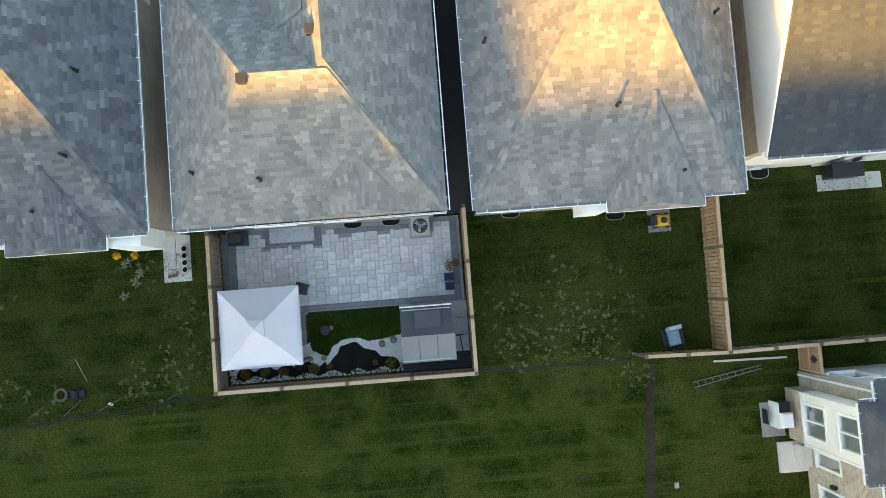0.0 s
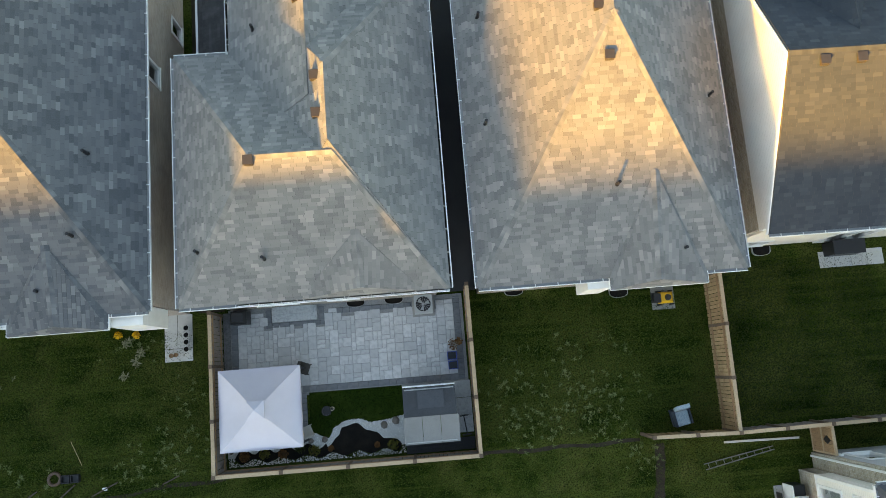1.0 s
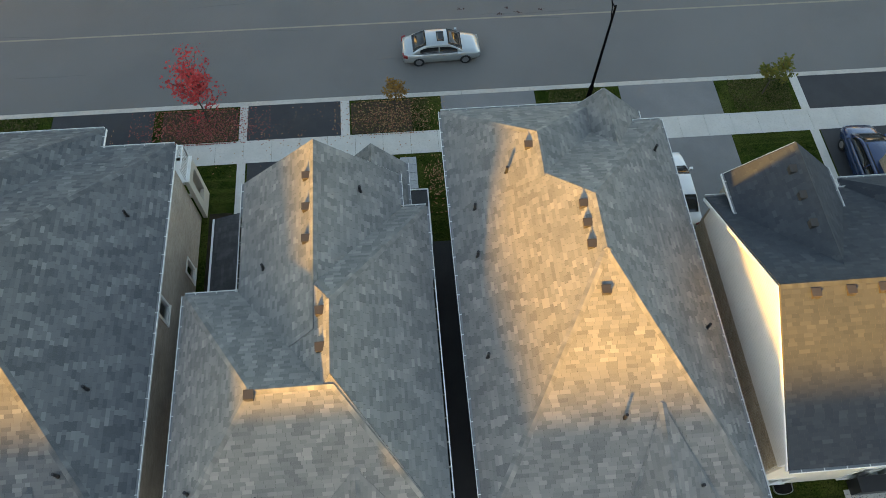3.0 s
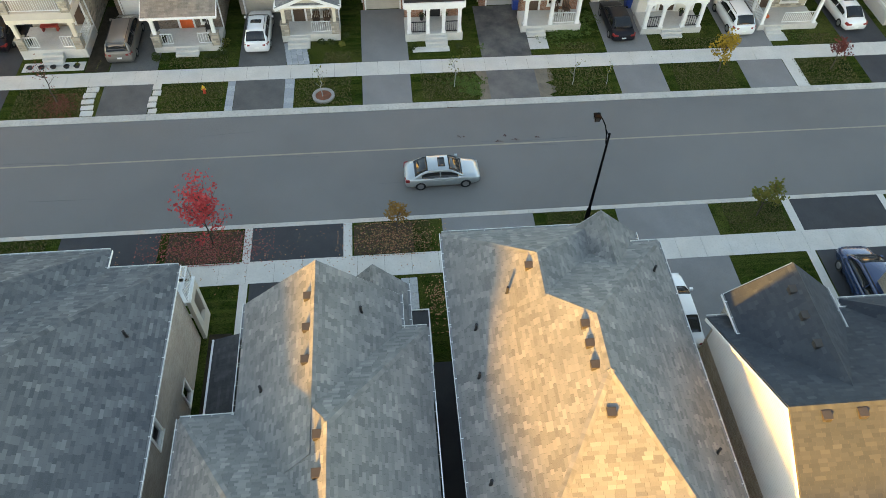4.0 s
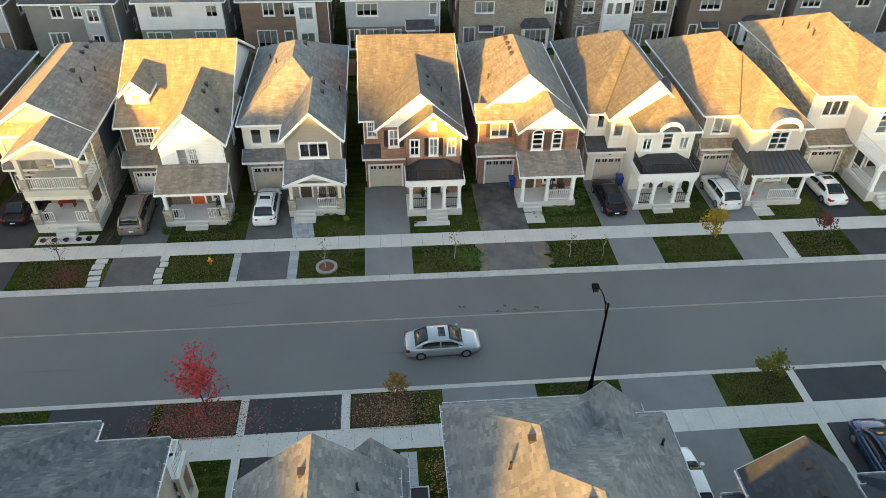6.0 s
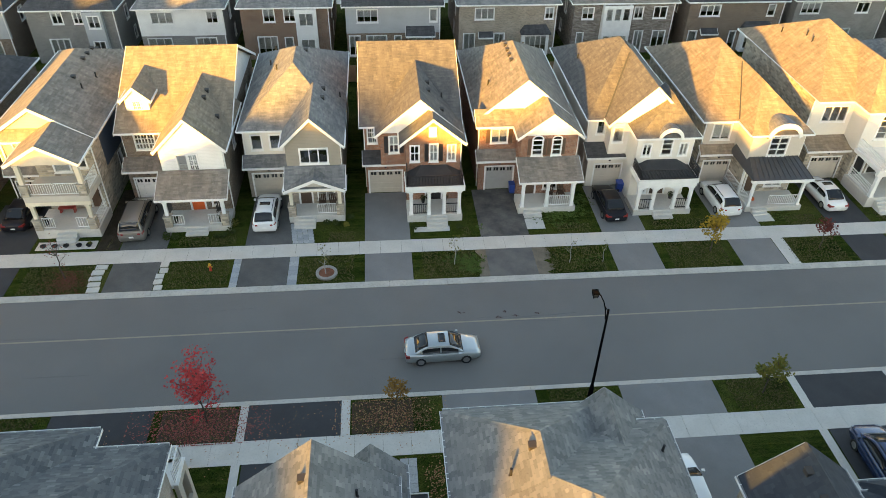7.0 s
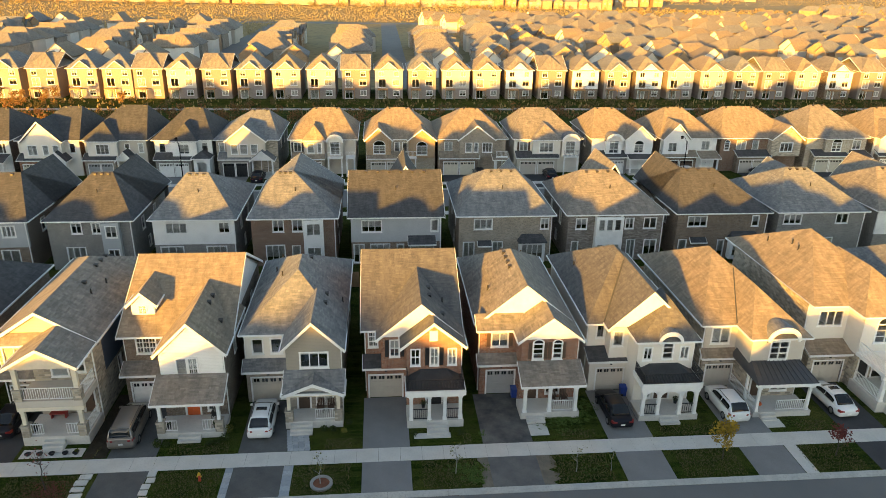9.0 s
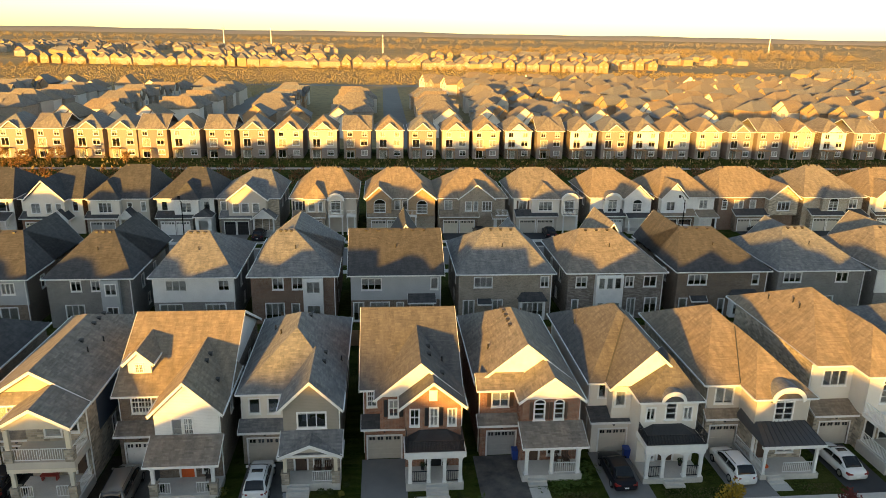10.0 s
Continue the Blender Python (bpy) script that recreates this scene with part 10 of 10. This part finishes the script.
    def pane(xs, qs):
        """A thin curved pane lying on the cabin."""
        m_ = MB()
        nx, nq = len(xs), len(qs)
        for out in (0.014, -0.03):
            for px in xs:
                m_.v += [cabin(px, q, out) for q in qs]
        for i_ in range(nx - 1):
            for k in range(nq - 1):
                a = i_ * nq + k
                m_.f.append((a, a + 1, a + nq + 1, a + nq))
        rim = [k for k in range(nq)] + [i_ * nq + nq - 1 for i_ in range(1, nx)] + [(nx - 1) * nq + k for k in range(nq - 2, -1, -1)] + [i_ * nq for i_ in range(nx - 2, 0, -1)]
        for a, b in zip(rim, rim[1:] + rim[:1]):
            m_.f.append((a, b, b + nx * nq, a + nx * nq))
        return m_

    def span(a, b, n_):
        return [a + (b - a) * k / n_ for k in range(n_ + 1)]

    xs = span(b0, r0, 6) + span(r0, r1, 5)[1:] + span(r1, b1, 7)[1:]
    qs = [-1, -0.9, -0.74, -0.69, -0.65, -0.6, -0.4, -0.2, 0, 0.2, 0.4, 0.6, 0.65, 0.69, 0.74, 0.9, 1]
    shell = part("cabin", MB().loft([[cabin(px, q) for q in qs] for px in xs]), paint, t, smooth=True)
    part("windscreen", pane(span(r1 + 0.05 * (b1 - r1), b1 - 0.05 * (b1 - r1), 6), span(-0.63, 0.63, 6)), CARGLASS_D, shell, "dark windscreen", smooth=True)
    part("rear_window", pane(span(b0 + 0.10 * (r0 - b0), r0 - 0.05 * (r0 - b0), 5), span(-0.61, 0.61, 6)), CARGLASS_D, shell, "dark rear window", smooth=True)
    xm = (r0 + r1) / 2 + 0.1
    rear = {"sedan": r0 - 0.45 * (r0 - b0), "suv": r0 - 0.25 * (r0 - b0), "van": r0 + 0.1}[kind]
    fore = r1 + 0.62 * (b1 - r1)
    for s in (-1, 1):
        for xa, xb in ((rear, xm - 0.04), (xm + 0.04, fore)):
            part("side_window", pane(span(xa, xb, 5), [s * q for q in (0.77, 0.85, 0.95)]), CARGLASS_D, shell, "dark side window", smooth=True)
    if sunroof:
        a = r0 + 0.5 * (r1 - r0)
        part("sunroof", pane(span(a, a + 0.42, 3), span(-0.4, 0.4, 4)), CARGLASS_D, shell, "dark sunroof", smooth=True)
    for wx in (-0.30 * L, 0.30 * L):
        for s in (-1, 1):
            o = part("wheel", MB().tube((wx, s * (hw - 0.21), 0.32), (wx, s * (hw + 0.005), 0.32), 0.32, 0.32, 20), RUBBER, t)
            part("rim", MB().tube((wx, s * (hw + 0.002), 0.32), (wx, s * (hw + 0.012), 0.32), 0.21, 0.19, 12), STEEL, o)
    for s in (-1, 1):
        part("tail_light", MB().prism([(-L / 2 - 0.02, s * hw * 0.5, belt * 0.74), (-L / 2 - 0.02, s * hw * 0.5, belt * 0.84), (-L / 2 + 0.02, s * hw * 0.88, belt * 0.9), (-L / 2 + 0.02, s * hw * 0.88, belt * 0.7)], (0.24, s * 0.08, 0.02)), TAIL, t)
        part("headlight", MB().box(L / 2 - 0.17, L / 2 - 0.045, s * hw * 0.62 - 0.17, s * hw * 0.62 + 0.17, belt * 0.60, belt * 0.72), STEEL, t)
        part("wing_mirror", MB().box(b1 - 0.35, b1 - 0.2, s * (hw + 0.07) - 0.08, s * (hw + 0.07) + 0.08, zb, zb + 0.12), paint, t)
    part("number_plate", MB().box(-L / 2 - 0.015, -L / 2 + 0.02, -0.16, 0.16, 0.5 * belt, 0.62 * belt), WHITE, t)
    if kind in ("suv", "van"):
        for s in (-1, 1):
            part("roof_rail", MB().bar((r0 + 0.2, s * wt * 0.88, zt - 0.03), (r1 - 0.1, s * wt * 0.88, zt - 0.03), 0.035), DARK_MET, t)
    t.matrix_basis = pose(x, y, z, 0, 0, turn)
    return t


CARGLASS_D = paint_mat("car_window", (0.012, 0.014, 0.016), 0.06)
TAIL = paint_mat("tail_lamp", (0.24, 0.012, 0.012), 0.3)
C_SILVER = paint_mat("car_silver", (0.42, 0.46, 0.47), 0.28, 0.6, 0.05, 2.0, 0.6)
C_WHITE = paint_mat("car_white", (0.78, 0.78, 0.77), 0.25, 0.0, 0.05, 2.0, 0.6)
C_BLACK = paint_mat("car_black", (0.010, 0.011, 0.016), 0.35, 0.0, 0.05, 2.0, 0.1)
C_BLACK.node_tree.nodes["Principled BSDF"].inputs["Specular IOR Level"].default_value = 0.2
C_CHAMP = paint_mat("car_champagne", (0.23, 0.21, 0.19), 0.3, 0.5, 0.05, 2.0, 0.6)
C_BLUE = paint_mat("car_blue", (0.015, 0.04, 0.11), 0.22, 0.3, 0.05, 2.0, 0.8)
car(3.05, 30.4, 1.5, C_SILVER, "silver sedan on the street", z=-0.12, sunroof=True)
car(-18.6, 45.2, 92, C_CHAMP, "champagne minivan parked on a driveway", "van")
car(-9.1, 45.5, 90, C_WHITE, "white hatchback parked on a driveway", "suv", sunroof=True)
car(17.5, 45.2, 91, C_BLACK, "black sedan parked on a driveway")
car(26.6, 45.3, 92, C_WHITE, "white crossover parked on a driveway", "suv")
car(35.4, 45.5, 92, C_WHITE, "white coupe parked on a driveway", sunroof=True)
car(-27.4, 46.7, 90, C_BLACK, "black sedan parked on a driveway")
car(14.6, 19.4, 90, C_WHITE, "white car parked beside a house")
car(25.6, 20.2, 88, C_BLUE, "dark blue van parked on a driveway", "van")
car(15.8, 111.3, 90, C_BLACK, "black car parked on a driveway", "suv")
car(27.5, 111.3, 90, C_BLACK, "black car parked on a driveway")
car(50.5, 111.0, 90, C_WHITE, "white van parked on a driveway", "van")
car(63.0, 110.6, 90, C_BLACK, "black car parked on a driveway", "suv")
car(66.0, 110.8, 90, C_BLACK, "black car parked on a driveway", "suv")
car(-19.5, 110.6, 90, C_BLACK, "black car parked on a driveway", "suv")


fw = thing("paver_walk", (0.6, 21.8, 0), "pale blue-grey stone slab walk beside the house", "path", kind="structure")
for i in range(4):
    for j in range(2):
        part("paver", MB().box(0.17 + j * 0.45, 0.605 + j * 0.45, 20.8 + i * 0.52, 21.3 + i * 0.52, -0.03, 0.022 + 0.002 * ((i + j) % 2)), PAVER_L, fw)
litter(2.0, 21.6, 0.35, 0.8, 160, L_FALL, "fallen leaves on the narrow strip", 57)


# ---- bins, pots and steps before the houses ----
def bin_(x, y, material, label, h_=0.95):
    t = thing("wheelie_bin", (x, y, 0), label, "bin", "bins by the garages")
    part("body", MB().loft([[(x + a * q, y + b * q, z) for a, b in ((-0.26, -0.28), (0.26, -0.28), (0.26, 0.28), (-0.26, 0.28))] for q, z in ((0.8, 0.02), (1.0, h_))]), material, t)
    part("lid", MB().prism([(x - 0.28, y - 0.3, h_ + 0.002), (x + 0.28, y - 0.3, h_ + 0.002), (x + 0.28, y + 0.3, h_ + 0.06), (x - 0.28, y + 0.3, h_ + 0.06)], (0, 0, 0.04)), material, t)


bin_(10.2, 47.9, BLUE_P, "blue plastic recycling bin by a garage", 0.8)
bin_(19.05, 47.6, BLUE_P, "blue plastic recycling bin by a garage", 0.8)
solo("front_slab", MB().box(-25.3, -21.1, 42.35, 43.3, -0.03, 0.022), CONCRETE, (-23, 43, 0), "white slab before a porch", "path", kind="structure")
for x in (-24.8, -24.0, -23.2, -22.3, -21.6):
    pot(x, 42.7, 0.2, 0.12, BLACK_P, "dark low plant bowl on white slabs", None, 0.022)
hy = thing("hydrant", (-12.4, 39.3, 0), "small red and yellow fire hydrant on the verge", "hydrant")
part("barrel", MB().tube((-12.4, 39.3, 0), (-12.4, 39.3, 0.5), 0.1, 0.09, 12), paint_mat("hydrant_red", (0.55, 0.06, 0.03), 0.5), hy)
part("bonnet", MB().tube((-12.4, 39.3, 0.5), (-12.4, 39.3, 0.68), 0.12, 0.04, 12), paint_mat("hydrant_yellow", (0.7, 0.4, 0.03), 0.5), hy)
part("outlet", MB().tube((-12.56, 39.3, 0.36), (-12.24, 39.3, 0.36), 0.055, 0.055, 10), paint_mat("hydrant_yellow_cap", (0.7, 0.4, 0.03), 0.5), hy)
solo("soil_bed", MB().box(-21.0, -19.4, 42.1, 50.0, -0.03, 0.014), SOIL, (-20.4, 45, 0), "bare brown soil beside a house", "soil", kind="structure")
for i, (x, y) in enumerate(((-15.6, 43.2), (-12.6, 43.1), (-16.2, 43.1), (-3.9, 44.2), (-4.6, 44.3), (2.0, 43.3), (5.4, 43.2), (-12.1, 43.2))):
    shrub(x, y, 0.4, L_DK, "low dark shrub before a porch", 90 + i, 0.0, 160)
wk = thing("paver_walk", (-6.3, 43.6, 0), "blue-grey paver walk to a porch", "path", kind="structure")
for i in range(7):
    for j in range(4):
        part("paver", MB().box(-7.0 - i * 0.05 + j * 0.4, -7.0 - i * 0.05 + j * 0.4 + 0.385, 42.04 + i * 0.36, 42.04 + i * 0.36 + 0.34, -0.03, 0.02 + 0.002 * ((i + j) % 3)), PAVER_B, wk)
solo("front_slab", MB().box(2.0, 4.7, 42.9, 43.5, -0.03, 0.03), CONCRETE, (3, 43, 0), "pale slabs before a porch", "path", kind="structure")
solo("front_slab", MB().box(10.6, 12.0, 42.75, 44.1, -0.03, 0.03), CONCRETE, (11, 43, 0), "pale slab before a porch", "path", kind="structure")

# garden fences and decks behind the row across the street
for xa in (-29.3, -20.3, -11.2, -2.4, 6.6, 15.7, 24.8, 33.9, 43.6):
    t = thing("fence", (xa, 63, 0), "brown board fence between back gardens", "fence", "back garden fences")
    for i in range(4):
        part("fence_panel", MB().box(xa - 0.03, xa + 0.03, 63.2 + i * 2.9, 66.04 + i * 2.9, 0.05, 1.75), WOOD, t)
    for i in range(5):
        part("fence_post", MB().box(xa - 0.06, xa + 0.06, 63.1 + i * 2.9, 63.2 + i * 2.9, 0, 1.85), WOOD, t)
t = thing("fence", (0, 69.5, 0), "brown board fence along the back gardens", "fence", "back garden fences")
for i in range(42):
    part("fence_panel", MB().box(-50 + i * 2.5, -50 + i * 2.5 + 2.4, 69.4, 69.46, 0.05, 1.8), WOOD, t)


# ---- porch things ----
def porch_chair(x, y, z, turn, material, label):
    t = thing("porch_chair", (x, y, z), label, "chair", "porch chairs")
    m = pose(x, y, z, 0, 0, turn)

    def bx(nm, *c):
        b_ = MB().box(*c)
        b_.v = [tuple(m @ Vector(p)) for p in b_.v]
        part(nm, b_, material, t)

    bx("seat", -0.25, 0.25, -0.25, 0.25, 0.38, 0.43)
    for i in range(4):
        bx("back_slat", -0.24 + i * 0.13, -0.24 + i * 0.13 + 0.09, 0.22, 0.26, 0.43, 0.98)
    for a in (-0.23, 0.23):
        for b in (-0.22, 0.22):
            bx("leg", a - 0.025, a + 0.025, b - 0.025, b + 0.025, 0, 0.38)
        bx("armrest", a - 0.05, a + 0.05, -0.25, 0.22, 0.6, 0.63)


for x, y, z, a, m_, lab in ((-4.9, 45.9, 0.6, 0, BROWN_P, "brown slatted chair on a porch"), (-4.1, 45.9, 0.6, 10, BROWN_P, "brown slatted chair on a porch"), (12.9, 46.2, 0.55, -10, BROWN_P, "brown slatted chair on a porch"), (13.8, 46.2, 0.55, 8, BROWN_P, "brown slatted chair on a porch"), (-12.6, 45.6, 0.5, 0, CHAIR_M, "dark slatted chair on a porch"), (40.8, 46.9, 0.9, 0, CHAIR_M, "dark slatted chair on a porch")):
    porch_chair(x, y, z, a, m_, lab)
for x, y, z in ((2.85, 46.0, 0.6), (4.55, 46.0, 0.6), (-15.7, 44.6, 0.5), (-12.4, 44.5, 0.5), (22.6, 45.6, 0.45), (-24.9, 44.5, 0.75)):
    pot(x, y, 0.17, 0.32, BLACK_P, "dark planter with green plant on a porch", L_DK, z)
pk = thing("pumpkin", (29.1, 44.9, 0.45), "orange pumpkin on a porch floor", "pumpkin")
part("pumpkin_body", MB().loft([[(29.1 + math.cos(2 * math.pi * k / 14) * q * (1 + 0.06 * (k % 2)), 44.9 + math.sin(2 * math.pi * k / 14) * q * (1 + 0.06 * (k % 2)), 0.45 + z) for k in range(14)] for q, z in ((0.1, 0.0), (0.19, 0.07), (0.2, 0.16), (0.14, 0.25), (0.05, 0.27))]), ORANGE_P, pk, smooth=True)
part("stalk", MB().tube((29.1, 44.9, 0.7), (29.12, 44.92, 0.8), 0.025, 0.018, 6), L_DK, pk)


# ---- grass of the front lawns and verges ----
L_VERGE = leaf_mat("verge_blades", (0.050, 0.047, 0.016), (0.150, 0.130, 0.054))


def lawn_tufts(x0, x1, y0, y1, n, strips, label, seed):
    r = random.Random(seed)
    m_ = MB()
    for _ in range(n):
        x, y = r.uniform(x0, x1), r.uniform(y0, y1)
        if any(a - 0.75 < x < b + 0.75 for a, b in strips):
            continue
        for k in range(3):
            a, h_ = r.uniform(0, 6.28), r.uniform(0.04, 0.12)
            dx, dy, q = math.cos(a) * 0.05, math.sin(a) * 0.05, len(m_.v)
            m_.v += [(x - dy * 0.5, y + dx * 0.5, 0), (x + dy * 0.5, y - dx * 0.5, 0), (x + dx * 1.6, y + dy * 1.6, h_)]
            m_.f.append((q, q + 1, q + 2))
    return solo("grass", m_, L_VERGE, ((x0 + x1) / 2, (y0 + y1) / 2, 0), label, "grass", kind="stuff")


far_d = [(a, b) for a, b, m_ in DRV]
near_d = [(a, b) for a, b, m_ in NDRV]
lawn_tufts(-30, 44, 37.5, 40.4, 16000, far_d, "mown grass of the far verge", 71)
lawn_tufts(-30, 44, 42.1, 43.3, 7000, far_d + [(-25.5, -21), (-7.4, -5.2), (2.0, 4.8), (10.5, 12.1), (28.6, 30.2)], "mown grass of the front lawns", 72)
lawn_tufts(-24, 31, 24.7, 27.0, 12000, near_d, "mown grass of the near verge", 73)
weeds([(5.6, 39.2, 0.6, 60, 0.22), (5.9, 38.2, 0.4, 40, 0.22), (13.2, 43.6, 0.8, 60, 0.14), (14.0, 45.1, 1.0, 130, 0.2), (15.2, 46.2, 0.7, 70, 0.2), (13.2, 44.6, 0.6, 50, 0.2), (14.2, 38.8, 0.8, 26, 0.12), (30.8, 43.2, 0.6, 24, 0.12), (7.0, 43.2, 0.3, 10, 0.14)], leaf_mat("lush_weeds", (0.04, 0.075, 0.014), (0.09, 0.135, 0.03)), "lush green weeds on verge and lawn", 74)
for i, (x, y, s) in enumerate(((-11.6, 43.6, 0.5), (-11.5, 44.6, 0.55), (-16.3, 43.4, 0.4), (-3.1, 44.0, 0.35), (-2.8, 45.0, 0.4), (-21.6, 42.9, 0.22))):
    shrub(x, y, s, (L_DK, L_GRN)[i % 2], "small dark shrub beside a porch", 120 + i, 0.0, 150)
